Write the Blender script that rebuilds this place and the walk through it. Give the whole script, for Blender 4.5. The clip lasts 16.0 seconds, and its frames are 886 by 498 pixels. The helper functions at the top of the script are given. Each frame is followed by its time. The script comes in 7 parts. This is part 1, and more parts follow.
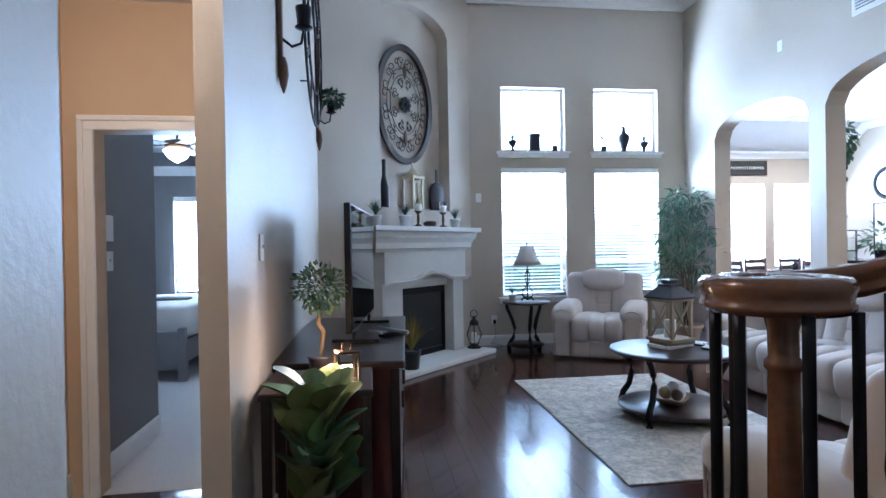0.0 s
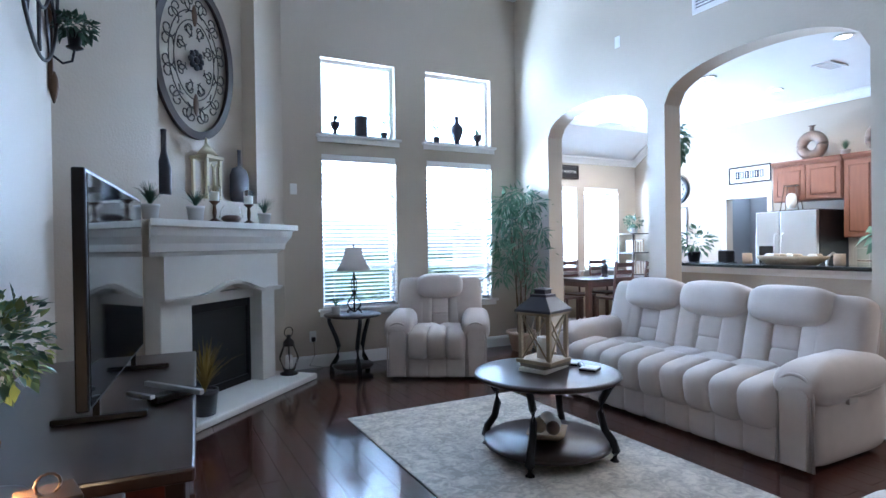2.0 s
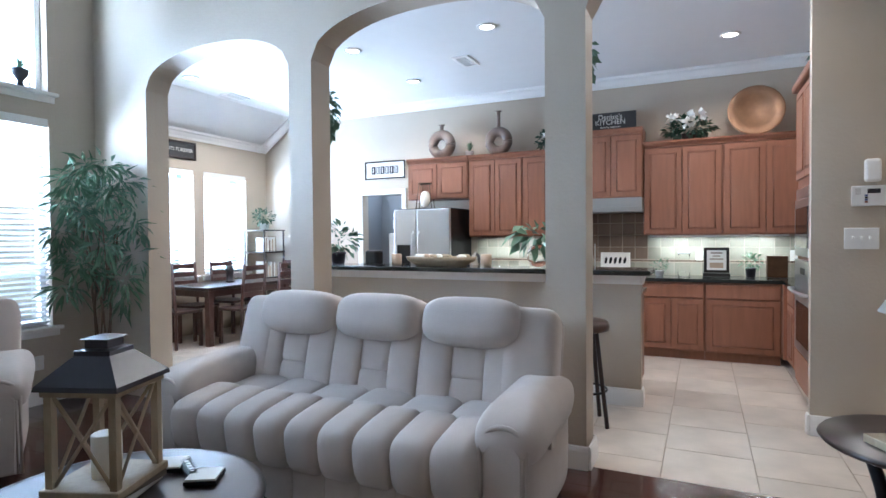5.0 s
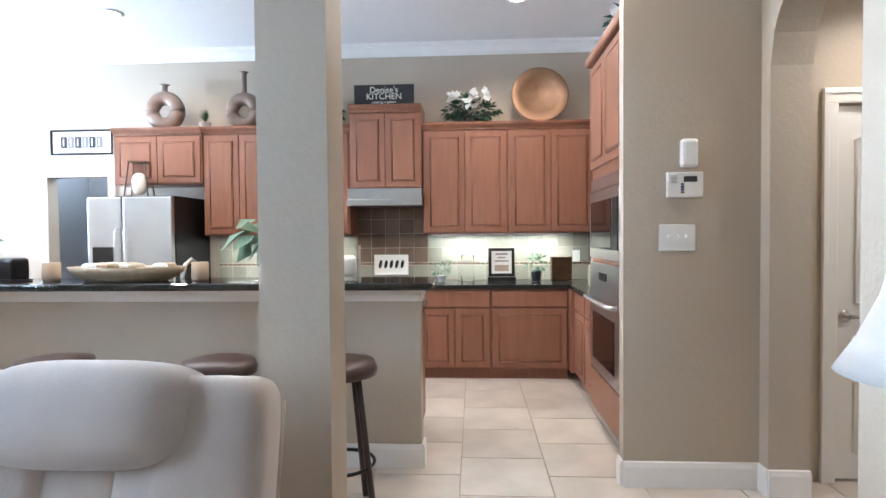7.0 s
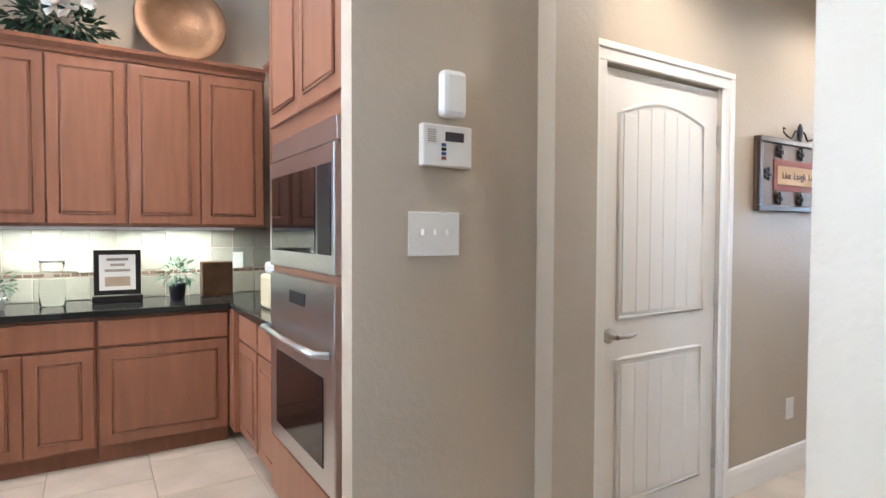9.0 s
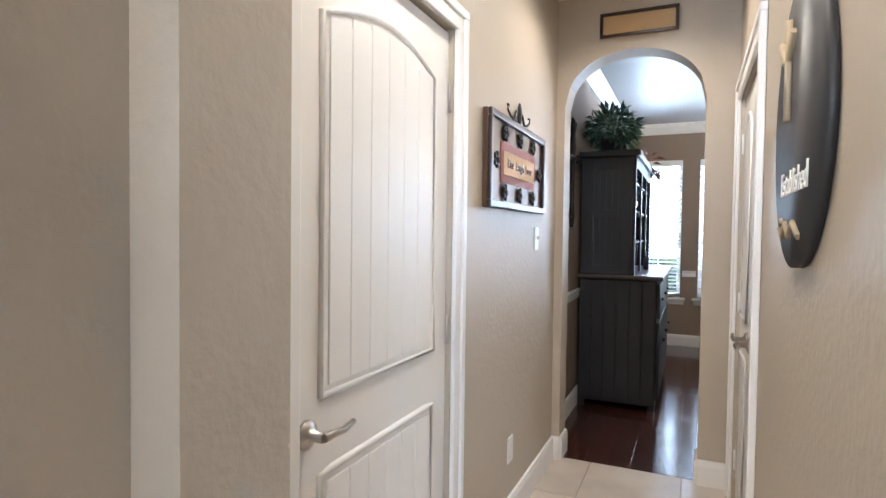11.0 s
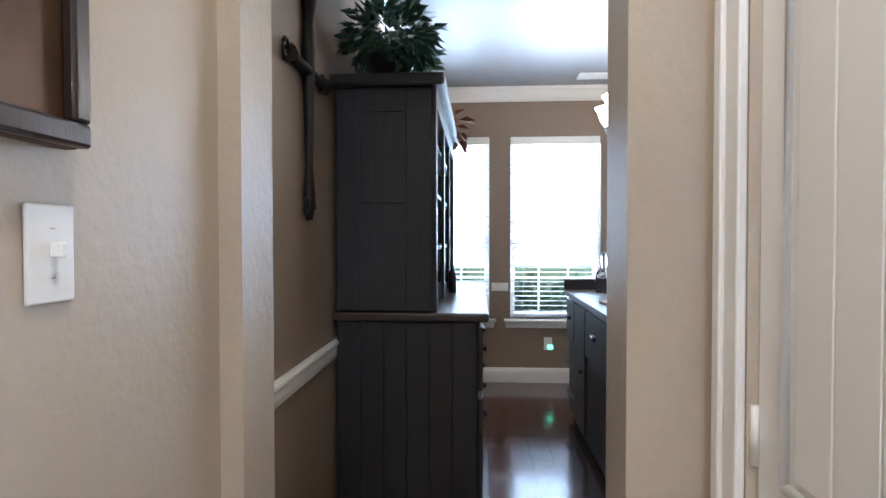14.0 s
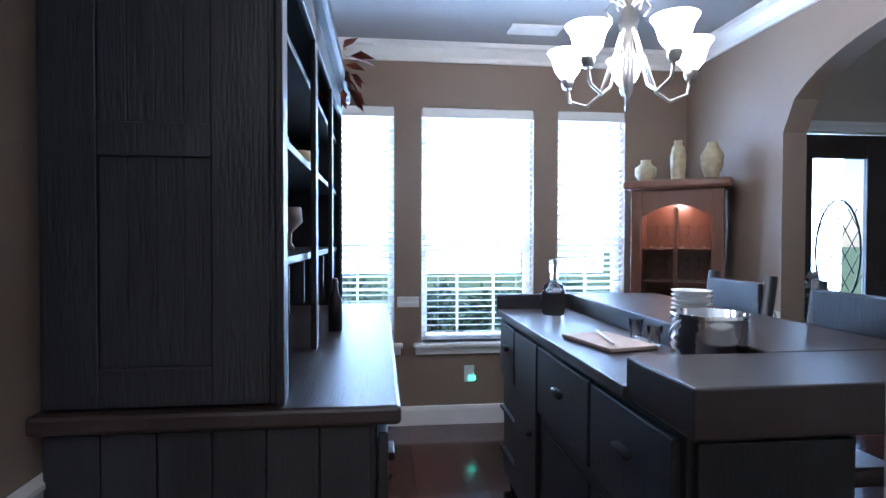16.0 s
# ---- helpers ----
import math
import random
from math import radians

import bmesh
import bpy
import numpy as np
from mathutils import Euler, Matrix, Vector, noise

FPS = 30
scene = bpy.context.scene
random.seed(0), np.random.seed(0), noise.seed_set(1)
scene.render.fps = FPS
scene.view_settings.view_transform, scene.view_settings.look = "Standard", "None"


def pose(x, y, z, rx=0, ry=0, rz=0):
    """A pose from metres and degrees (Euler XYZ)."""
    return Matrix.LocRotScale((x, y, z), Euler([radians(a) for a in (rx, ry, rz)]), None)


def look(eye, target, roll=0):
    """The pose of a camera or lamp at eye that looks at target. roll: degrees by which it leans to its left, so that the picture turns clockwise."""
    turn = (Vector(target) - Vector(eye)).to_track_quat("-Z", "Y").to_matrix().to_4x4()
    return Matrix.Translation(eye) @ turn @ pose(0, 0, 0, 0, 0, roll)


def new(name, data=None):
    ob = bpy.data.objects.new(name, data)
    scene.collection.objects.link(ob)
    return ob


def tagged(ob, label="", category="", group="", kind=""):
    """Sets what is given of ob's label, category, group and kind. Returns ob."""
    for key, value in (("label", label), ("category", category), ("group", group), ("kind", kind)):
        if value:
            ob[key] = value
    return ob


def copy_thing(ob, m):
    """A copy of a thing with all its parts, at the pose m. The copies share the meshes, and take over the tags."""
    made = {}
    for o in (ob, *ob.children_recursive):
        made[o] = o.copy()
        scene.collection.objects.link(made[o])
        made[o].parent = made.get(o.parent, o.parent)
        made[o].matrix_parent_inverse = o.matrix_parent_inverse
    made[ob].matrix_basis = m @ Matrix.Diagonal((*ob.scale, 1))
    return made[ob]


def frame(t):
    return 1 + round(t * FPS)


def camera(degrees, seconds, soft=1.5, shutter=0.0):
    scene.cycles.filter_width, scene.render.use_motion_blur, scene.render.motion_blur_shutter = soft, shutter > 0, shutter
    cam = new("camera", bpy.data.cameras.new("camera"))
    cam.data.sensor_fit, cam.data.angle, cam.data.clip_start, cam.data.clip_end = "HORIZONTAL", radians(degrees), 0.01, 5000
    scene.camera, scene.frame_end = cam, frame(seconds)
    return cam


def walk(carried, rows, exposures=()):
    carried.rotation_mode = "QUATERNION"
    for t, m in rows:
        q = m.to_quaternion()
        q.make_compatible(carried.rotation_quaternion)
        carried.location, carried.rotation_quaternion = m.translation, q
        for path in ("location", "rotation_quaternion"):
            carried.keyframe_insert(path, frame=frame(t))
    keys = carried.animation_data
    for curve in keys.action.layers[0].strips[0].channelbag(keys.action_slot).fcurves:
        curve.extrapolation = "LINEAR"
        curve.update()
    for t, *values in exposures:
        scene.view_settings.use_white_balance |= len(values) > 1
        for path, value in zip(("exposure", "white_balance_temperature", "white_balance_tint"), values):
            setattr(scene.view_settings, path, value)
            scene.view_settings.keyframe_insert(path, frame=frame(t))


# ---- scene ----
cam = camera(77.07, 16.0)
EXPOSURES = [(0.0, 0.75, 5150, 11), (3.2, 0.48, 5250, 11), (4.2, 0.24, 5350, 11), (5.0, 0.38, 5500, 10), (7.5, 0.85, 5900, 10), (8.5, 0.9, 5950, 10), (10.0, 0.8, 5900, 10), (12.5, 1.1, 6050, 10), (14.0, 0.85, 5700, 10), (15.0, 0.75, 5050, 12), (16.0, 0.75, 4900, 12)]
PATH = [
    (0.0, 0.034, 0.002, 1.358, -7.57, -0.30, 0.96),
    (0.5, 0.013, 0.295, 1.358, -13.06, -0.33, 0.90),
    (1.0, 0.070, 0.639, 1.367, -17.44, -0.28, 0.81),
    (1.5, 0.095, 0.893, 1.361, -21.40, -0.44, 0.79),
    (2.0, 0.103, 1.185, 1.363, -27.75, -0.46, 0.82),
    (2.5, 0.239, 1.456, 1.368, -32.37, -0.61, 0.82),
    (3.0, 0.377, 1.672, 1.359, -36.23, -0.77, 0.80),
    (3.5, 0.519, 1.886, 1.377, -42.49, -0.95, 0.78),
    (4.0, 0.787, 2.102, 1.366, -49.63, -0.96, 0.78),
    (4.5, 0.993, 2.244, 1.358, -56.21, -1.07, 0.78),
    (5.0, 1.207, 2.343, 1.378, -64.98, -1.22, 0.48),
    (7.5, 3.093, 2.477, 1.370, -94.13, -1.60, 0.37),
    (8.0, 3.500, 2.423, 1.353, -103.05, -1.57, 0.12),
    (8.5, 3.858, 2.322, 1.348, -110.30, -1.40, 0.09),
    (9.0, 4.171, 2.312, 1.352, -121.93, -1.74, -0.20),
    (9.5, 4.460, 2.133, 1.348, -129.76, -1.66, -0.41),
    (10.0, 4.756, 1.939, 1.369, -138.46, -1.78, -0.58),
    (12.5, 5.146, 0.427, 1.356, -172.35, -1.09, -0.30),
    (13.0, 5.213, 0.027, 1.359, -174.10, -1.07, -0.17),
    (13.5, 5.224, -0.382, 1.361, -175.54, -1.14, -0.03),
    (14.0, 5.266, -0.787, 1.359, -176.34, -1.17, 0.07),
    (14.5, 5.308, -1.191, 1.358, -177.80, -1.20, -0.06),
    (15.0, 5.291, -1.552, 1.369, -178.55, -1.28, 0.14),
    (15.5, 5.299, -1.813, 1.363, -180.72, -1.18, 0.10),
    (16.0, 5.262, -2.009, 1.359, -186.38, -1.15, -0.09),
]
walk(cam, [(t, pose(x, y, z, 90 + pitch, roll, yaw)) for t, x, y, z, yaw, pitch, roll in PATH], EXPOSURES)

# ---- light ----
world = bpy.data.worlds.new("sky")
scene.world = world
world.use_nodes = True
_sky = world.node_tree.nodes.new("ShaderNodeTexSky")
_sky.sky_type = "NISHITA"
_sky.sun_disc = False
_sky.sun_elevation, _sky.sun_rotation = radians(55), radians(200)
world.node_tree.links.new(_sky.outputs[0], world.node_tree.nodes["Background"].inputs[0])
world.node_tree.nodes["Background"].inputs[1].default_value = 0.12


def lamp(name, kind, place, target, power, colour, size=0.1, size_y=None, spot=None):
    data = bpy.data.lights.new(name, kind)
    data.energy, data.color = power, colour
    if kind == "AREA":
        data.size = size
        if size_y:
            data.shape, data.size_y = "RECTANGLE", size_y
    elif kind == "SPOT":
        data.spot_size, data.spot_blend, data.shadow_soft_size = radians(spot), 0.6, size
    else:
        data.shadow_soft_size = size
    ob = new(name, data)
    ob.matrix_world = look(place, target)
    return ob


DAY = (0.66, 0.82, 1.0)
WARM = (1.0, 0.87, 0.72)
SUN = bpy.data.lights.new("sun", "SUN")
SUN.energy, SUN.angle, SUN.color = 2.5, radians(0.5), (1, 0.95, 0.88)
new("sun", SUN).matrix_world = look((0, 0, 20), (2.5, 7, 0))
# daylight standing in the window openings
lamp("window_light", "AREA", (2.285, 8.10, 2.12), (2.285, 0, 1.0), 330, DAY, 1.5, 0.80)
lamp("window_light", "AREA", (3.63, 8.10, 2.12), (3.63, 0, 1.0), 330, DAY, 1.5, 0.80)
lamp("window_light", "AREA", (2.285, 8.10, 3.15), (2.285, 0, 0.8), 75, DAY, 1.5, 1.25)
lamp("window_light", "AREA", (3.63, 8.10, 3.15), (3.63, 0, 0.8), 75, DAY, 1.5, 1.25)
lamp("window_light", "AREA", (6.55, 9.5, 1.65), (6.55, 0, 1.0), 330, DAY, 1.0, 1.5)
lamp("window_light", "AREA", (7.62, 9.5, 1.65), (7.62, 0, 1.0), 330, DAY, 0.9, 1.5)
for wx, ww in ((5.43, 0.55), (4.555, 0.85), (3.70, 0.54)):
    lamp("window_light", "AREA", (wx, -6.42, 1.70), (wx, 0, 1.3), 66 * ww, DAY, ww, 1.25)
lamp("window_light", "AREA", (-2.2, 8.35, 1.5), (-2.0, 0, 1.0), 260, DAY, 0.9, 1.5)
lamp("entry_light", "AREA", (1.6, -6.35, 1.4), (1.6, 0, 1.3), 18, DAY, 0.5, 1.5)

# ---- materials ----
MATS = {}


def mat(name, colour, rough=0.6, metal=0.0, vary=0.12, scale=6.0, bump=0.0, bump_scale=60.0, island=0.0, stretch=(1, 1, 1), emit=0.0, coat=0.0, trans=0.0, sheen=0.0):
    m = bpy.data.materials.new(name)
    m.use_nodes = True
    t, ns = m.node_tree, m.node_tree.nodes
    b = ns["Principled BSDF"]
    b.inputs["Roughness"].default_value, b.inputs["Metallic"].default_value = rough, metal
    b.inputs["Coat Weight"].default_value, b.inputs["Transmission Weight"].default_value = coat, trans
    b.inputs["Sheen Weight"].default_value = sheen
    co, mp = ns.new("ShaderNodeTexCoord"), ns.new("ShaderNodeMapping")
    mp.inputs["Scale"].default_value = stretch
    t.links.new(co.outputs["Object"], mp.inputs["Vector"])
    nz, nf = ns.new("ShaderNodeTexNoise"), ns.new("ShaderNodeTexNoise")
    nz.inputs["Scale"].default_value, nz.inputs["Detail"].default_value = scale, 5
    nf.inputs["Scale"].default_value, nf.inputs["Detail"].default_value = bump_scale, 3
    for q in (nz, nf):
        t.links.new(mp.outputs[0], q.inputs["Vector"])
    mx = ns.new("ShaderNodeMix")
    mx.data_type = "RGBA"
    mx.inputs[6].default_value = (*[c * (1 - vary) for c in colour], 1)
    mx.inputs[7].default_value = (*[min(1, c * (1 + vary)) for c in colour], 1)
    t.links.new(nz.outputs[0], mx.inputs[0])
    last = mx.outputs[2]
    if island:
        oi, hs, mr = ns.new("ShaderNodeObjectInfo"), ns.new("ShaderNodeHueSaturation"), ns.new("ShaderNodeMapRange")
        mr.inputs[3].default_value, mr.inputs[4].default_value = 1 - island, 1 + island
        t.links.new(oi.outputs["Random"], mr.inputs[0])
        t.links.new(mr.outputs[0], hs.inputs["Value"])
        t.links.new(last, hs.inputs["Color"])
        last = hs.outputs[0]
    t.links.new(last, b.inputs["Base Color"])
    if bump:
        bp = ns.new("ShaderNodeBump")
        bp.inputs["Strength"].default_value, bp.inputs["Distance"].default_value = bump, 0.01
        t.links.new(nf.outputs[0], bp.inputs["Height"])
        t.links.new(bp.outputs[0], b.inputs["Normal"])
    if emit:
        b.inputs["Emission Color"].default_value, b.inputs["Emission Strength"].default_value = (*colour, 1), emit
    MATS[name] = m
    return m


PAINT = mat("wall_paint", (0.47, 0.40, 0.315), 0.5, vary=0.04, scale=2, bump=0.20, bump_scale=45)
TAN = mat("vestibule_paint", (0.58, 0.42, 0.27), 0.6, vary=0.04, scale=2, bump=0.10, bump_scale=45)
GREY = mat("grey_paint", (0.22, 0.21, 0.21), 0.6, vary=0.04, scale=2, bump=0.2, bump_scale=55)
DINPAINT = mat("dining_paint", (0.25, 0.185, 0.135), 0.5, vary=0.05, scale=2, bump=0.10, bump_scale=45)
CEIL = mat("ceiling_paint", (0.72, 0.71, 0.69), 0.8, vary=0.03, bump=0.2, bump_scale=80)
# one even grey, darker than the other ceilings
CEILD = mat("dining_ceiling_grey", (0.26, 0.25, 0.24), 0.4, vary=0.04, bump=0.2, bump_scale=70)
TRIM = mat("white_trim", (0.82, 0.80, 0.77), 0.35, vary=0.02)
WOODF = mat("dark_floor_wood", (0.052, 0.017, 0.012), 0.16, vary=0.45, scale=5, stretch=(9, 0.8, 1), bump=0.04, bump_scale=30, island=0.35, coat=0.3)
GAP = mat("joint", (0.012, 0.006, 0.005), 0.6)
TILE = mat("floor_tile", (0.56, 0.49, 0.42), 0.30, vary=0.34, scale=3.5, bump=0.05, bump_scale=25, island=0.08)
GROUT = mat("grout", (0.44, 0.37, 0.30), 0.9)
CARPET = mat("carpet", (0.52, 0.50, 0.48), 0.95, vary=0.12, scale=60, bump=0.6, bump_scale=250)
CHERRY = mat("cherry_wood", (0.235, 0.098, 0.055), 0.42, vary=0.28, scale=4, stretch=(7, 7, 0.7), bump=0.03, coat=0.05, island=0.06)
DARKWOOD = mat("dark_wood", (0.026, 0.014, 0.011), 0.28, vary=0.4, scale=4, stretch=(6, 6, 0.8), bump=0.05, bump_scale=35)
BLACKWOOD = mat("distressed_black_wood", (0.011, 0.010, 0.012), 0.45, vary=0.5, scale=7, stretch=(6, 6, 0.6), bump=0.15, bump_scale=30)
TOPWOOD = mat("island_top_wood", (0.030, 0.018, 0.014), 0.38, vary=0.4, scale=5, stretch=(8, 0.7, 1), bump=0.08, bump_scale=25)
REDWOOD = mat("reddish_wood", (0.10, 0.022, 0.014), 0.3, vary=0.3, scale=5, stretch=(6, 6, 0.8))
OAK = mat("handrail_oak", (0.14, 0.058, 0.027), 0.2, vary=0.35, scale=6, stretch=(1, 8, 8), coat=0.4)
PALEWOOD = mat("weathered_wood", (0.36, 0.28, 0.18), 0.6, vary=0.25, scale=9, stretch=(6, 6, 1), bump=0.1)
SUEDE = mat("taupe_suede", (0.50, 0.43, 0.38), 0.85, vary=0.10, scale=9, bump=0.12, bump_scale=140, sheen=0.3)
RUG = mat("rug_pile", (0.55, 0.52, 0.47), 0.95, vary=0.1, scale=30, bump=0.5, bump_scale=220)
RUGD = mat("rug_band", (0.40, 0.385, 0.36), 0.95, vary=0.3, scale=14, bump=0.5, bump_scale=220)
STONE = mat("cast_stone", (0.68, 0.66, 0.61), 0.7, vary=0.07, scale=8, bump=0.15, bump_scale=60)
BLACK = mat("black_metal", (0.014, 0.014, 0.016), 0.38, 0.6, vary=0.2)
IRON = mat("wrought_iron", (0.03, 0.026, 0.024), 0.5, 0.7, vary=0.3)
BRONZE = mat("aged_bronze", (0.10, 0.055, 0.03), 0.42, 0.6, vary=0.4, scale=12)
STEEL = mat("stainless_steel", (0.55, 0.56, 0.57), 0.28, 1.0, vary=0.05, stretch=(1, 20, 1))
CHROME = mat("chrome", (0.75, 0.75, 0.76), 0.08, 1.0, vary=0.02)
NICKEL = mat("brushed_nickel", (0.45, 0.42, 0.38), 0.3, 1.0, vary=0.05)
COPPER = mat("hammered_copper", (0.25, 0.135, 0.07), 0.45, 0.4, vary=0.35, scale=10, bump=0.3, bump_scale=30)
GRANITE = mat("black_granite", (0.018, 0.019, 0.018), 0.08, vary=0.8, scale=120)
PLASTIC = mat("white_plastic", (0.78, 0.77, 0.74), 0.35, vary=0.02)
SCREEN = mat("tv_screen", (0.004, 0.004, 0.005), 0.05, vary=0.02)
# near-black for the firebox and for the painted shade of the island's shelf hollows
RECESSBLK = mat("firebox", (0.01, 0.01, 0.011), 0.5, vary=0.3)
LEAF = mat("leaf_green", (0.10, 0.18, 0.105), 0.5, vary=0.4, scale=20, island=0.2)
LEAFD = mat("leaf_dark", (0.035, 0.085, 0.05), 0.5, vary=0.4, scale=20)
LEAFP = mat("leaf_pale", (0.15, 0.21, 0.07), 0.45, vary=0.3, scale=14)
STRAW = mat("dry_grass", (0.33, 0.24, 0.06), 0.8, vary=0.3)
PETAL = mat("white_petal", (0.82, 0.80, 0.76), 0.6, vary=0.05)
BARK = mat("bark", (0.12, 0.075, 0.045), 0.8, vary=0.4, scale=20, bump=0.3)
CLAY = mat("clay_pot", (0.45, 0.33, 0.23), 0.7, vary=0.2, scale=9, bump=0.15)
POTW = mat("pale_pot", (0.56, 0.55, 0.53), 0.6, vary=0.1)
SHADE = mat("lamp_fabric", (0.60, 0.55, 0.50), 0.9, vary=0.05, bump=0.1, bump_scale=200)
VASE = mat("brown_ceramic", (0.16, 0.11, 0.085), 0.35, vary=0.65, scale=12)
VASED = mat("dark_ceramic", (0.025, 0.022, 0.03), 0.3, vary=0.4, scale=10)
VASEC = mat("speckled_ceramic", (0.40, 0.33, 0.20), 0.35, vary=0.6, scale=26)
BLIND = mat("blind_slat", (0.80, 0.82, 0.84), 0.5, vary=0.02)
SPLASH = mat("splash_tile", (0.29, 0.275, 0.22), 0.35, vary=0.25, scale=9, island=0.2)
SPLASHD = mat("splash_tile_brown", (0.15, 0.10, 0.07), 0.3, vary=0.35, scale=9, island=0.2)
LEATHER = mat("brown_leather", (0.05, 0.026, 0.02), 0.32, vary=0.3, scale=12, bump=0.1)
CANDLE = mat("candle_wax", (0.80, 0.78, 0.72), 0.5, vary=0.03)
BOOK = mat("book_cloth", (0.40, 0.33, 0.26), 0.7, vary=0.4, scale=3, island=0.6)
PAPER = mat("paper", (0.78, 0.76, 0.70), 0.8, vary=0.05)
ORANGE = mat("parchment", (0.52, 0.34, 0.17), 0.7, vary=0.15, scale=5)
RED = mat("faded_red", (0.22, 0.06, 0.035), 0.7, vary=0.3, scale=8)
LINEN = mat("striped_linen", (0.60, 0.58, 0.55), 0.9, vary=0.1, scale=5, bump=0.2)
BLUEPL = mat("blue_plastic", (0.10, 0.16, 0.42), 0.2, vary=0.1, trans=0.4)
CREAM = mat("cream_paint", (0.60, 0.52, 0.34), 0.6, vary=0.1, scale=15)
GLOW = mat("lit_glass", (1.0, 0.93, 0.82), 0.4, vary=0.0, emit=9.0)
GLOWC = mat("lit_downlight", (1.0, 0.95, 0.86), 0.4, vary=0.0, emit=14.0)
FLAME = mat("candle_glow", (1.0, 0.72, 0.40), 0.4, vary=0.0, emit=16.0)
GREENLED = mat("green_led", (0.2, 1.0, 0.6), 0.4, vary=0.0, emit=2.0)
SIGNBLK = mat("sign_black", (0.02, 0.019, 0.02), 0.55, vary=0.25, scale=14)
GLASS = mat("glass", (0.97, 0.98, 0.98), 0.02, vary=0.0, trans=1.0)
GLASS.node_tree.nodes["Principled BSDF"].inputs["IOR"].default_value = 1.12
ESPRESSO = mat("espresso_wood", (0.06, 0.026, 0.02), 0.3, vary=0.3, scale=5, stretch=(6, 6, 0.8))
BROWNWOOD = mat("brown_wood", (0.13, 0.055, 0.03), 0.35, vary=0.3, scale=5, stretch=(6, 6, 0.8))
HEDGE = mat("hedge", (0.11, 0.17, 0.09), 0.6, vary=0.4, scale=20)
GROUND = mat("lawn", (0.12, 0.17, 0.06), 0.9, vary=0.3)


# ---- shapes ----
def bx(bm, a, b, bevel=0.0):
    """A box between two corners."""
    g = bmesh.ops.create_cube(bm, size=1.0)["verts"]
    c, d = [(p + q) / 2 for p, q in zip(a, b)], [abs(q - p) for p, q in zip(a, b)]
    for v in g:
        v.co = Vector((c[0] + v.co.x * d[0], c[1] + v.co.y * d[1], c[2] + v.co.z * d[2]))
    if bevel:
        es = list({e for v in g for e in v.link_edges})
        bmesh.ops.bevel(bm, geom=es, offset=min(bevel, min(d) * 0.45), segments=2, affect="EDGES", profile=0.5)
    return bm


def box(a, b, bevel=0.0):
    return bx(bmesh.new(), a, b, bevel)


def lathe(bm, profile, at=(0, 0, 0), segs=20, squash=1.0):
    """A turned shape from (radius, height) pairs."""
    rings = []
    for r, z in profile:
        rings.append([bm.verts.new((at[0] + r * math.cos(6.28319 * i / segs), at[1] + r * squash * math.sin(6.28319 * i / segs), at[2] + z)) for i in range(segs)])
    for a, b in zip(rings, rings[1:]):
        for i in range(segs):
            f = bm.faces.new((a[i], a[(i + 1) % segs], b[(i + 1) % segs], b[i]))
            f.smooth = True
    for ring, flip in ((rings[0], True), (rings[-1], False)):
        bm.faces.new(ring[::-1] if flip else ring)
    return bm


def tube(bm, pts, r, segs=8, flat=None):
    """A bar of radius r (or one a point) along points."""
    pts = [Vector(p) for p in pts]
    rs = r if isinstance(r, (list, tuple)) else [r] * len(pts)
    rings = []
    for i, p in enumerate(pts):
        d = (pts[min(i + 1, len(pts) - 1)] - pts[max(i - 1, 0)]).normalized()
        u = d.cross(Vector((0, 0, 1)))
        u = u.normalized() if u.length > 1e-3 else Vector((1, 0, 0))
        w = d.cross(u).normalized()
        rings.append([bm.verts.new(p + rs[i] * (u * math.cos(6.28319 * k / segs) + (flat or 1) * w * math.sin(6.28319 * k / segs))) for k in range(segs)])
    for a, b in zip(rings, rings[1:]):
        for k in range(segs):
            bm.faces.new((a[k], a[(k + 1) % segs], b[(k + 1) % segs], b[k])).smooth = True
    bm.faces.new(rings[0][::-1])
    bm.faces.new(rings[-1])
    return bm


def pillow(bm, c, s, e=0.45, n=22, m=12, rot=None, e2=None):
    """A stuffed, rounded block of full size s about c."""
    def pw(v, k):
        return math.copysign(abs(v) ** k, v)
    e2 = e2 or e
    rings = []
    for j in range(m + 1):
        ph = -math.pi / 2 + math.pi * j / m
        ring = []
        for i in range(n):
            th = 2 * math.pi * i / n
            v = Vector((pw(math.cos(ph), e) * pw(math.cos(th), e2) * s[0] / 2, pw(math.cos(ph), e) * pw(math.sin(th), e2) * s[1] / 2, pw(math.sin(ph), e) * s[2] / 2))
            if rot:
                v = rot @ v
            ring.append(bm.verts.new(v + Vector(c)))
        rings.append(ring)
    for a, b in zip(rings, rings[1:]):
        for i in range(n):
            bm.faces.new((a[i], a[(i + 1) % n], b[(i + 1) % n], b[i])).smooth = True
    bmesh.ops.remove_doubles(bm, verts=rings[0] + rings[-1], dist=1e-4)
    return bm


def prism(bm, outline, y0, y1):
    """An (x, z) outline pushed from y0 to y1."""
    a = [bm.verts.new((x, y0, z)) for x, z in outline]
    b = [bm.verts.new((x, y1, z)) for x, z in outline]
    bm.faces.new(a)
    bm.faces.new(b[::-1])
    for i in range(len(a)):
        j = (i + 1) % len(a)
        bm.faces.new((a[j], a[i], b[i], b[j]))
    return bm


def mesh_of(name, bm):
    bmesh.ops.recalc_face_normals(bm, faces=bm.faces[:])
    me = bpy.data.meshes.new(name)
    bm.to_mesh(me)
    bm.free()
    return me


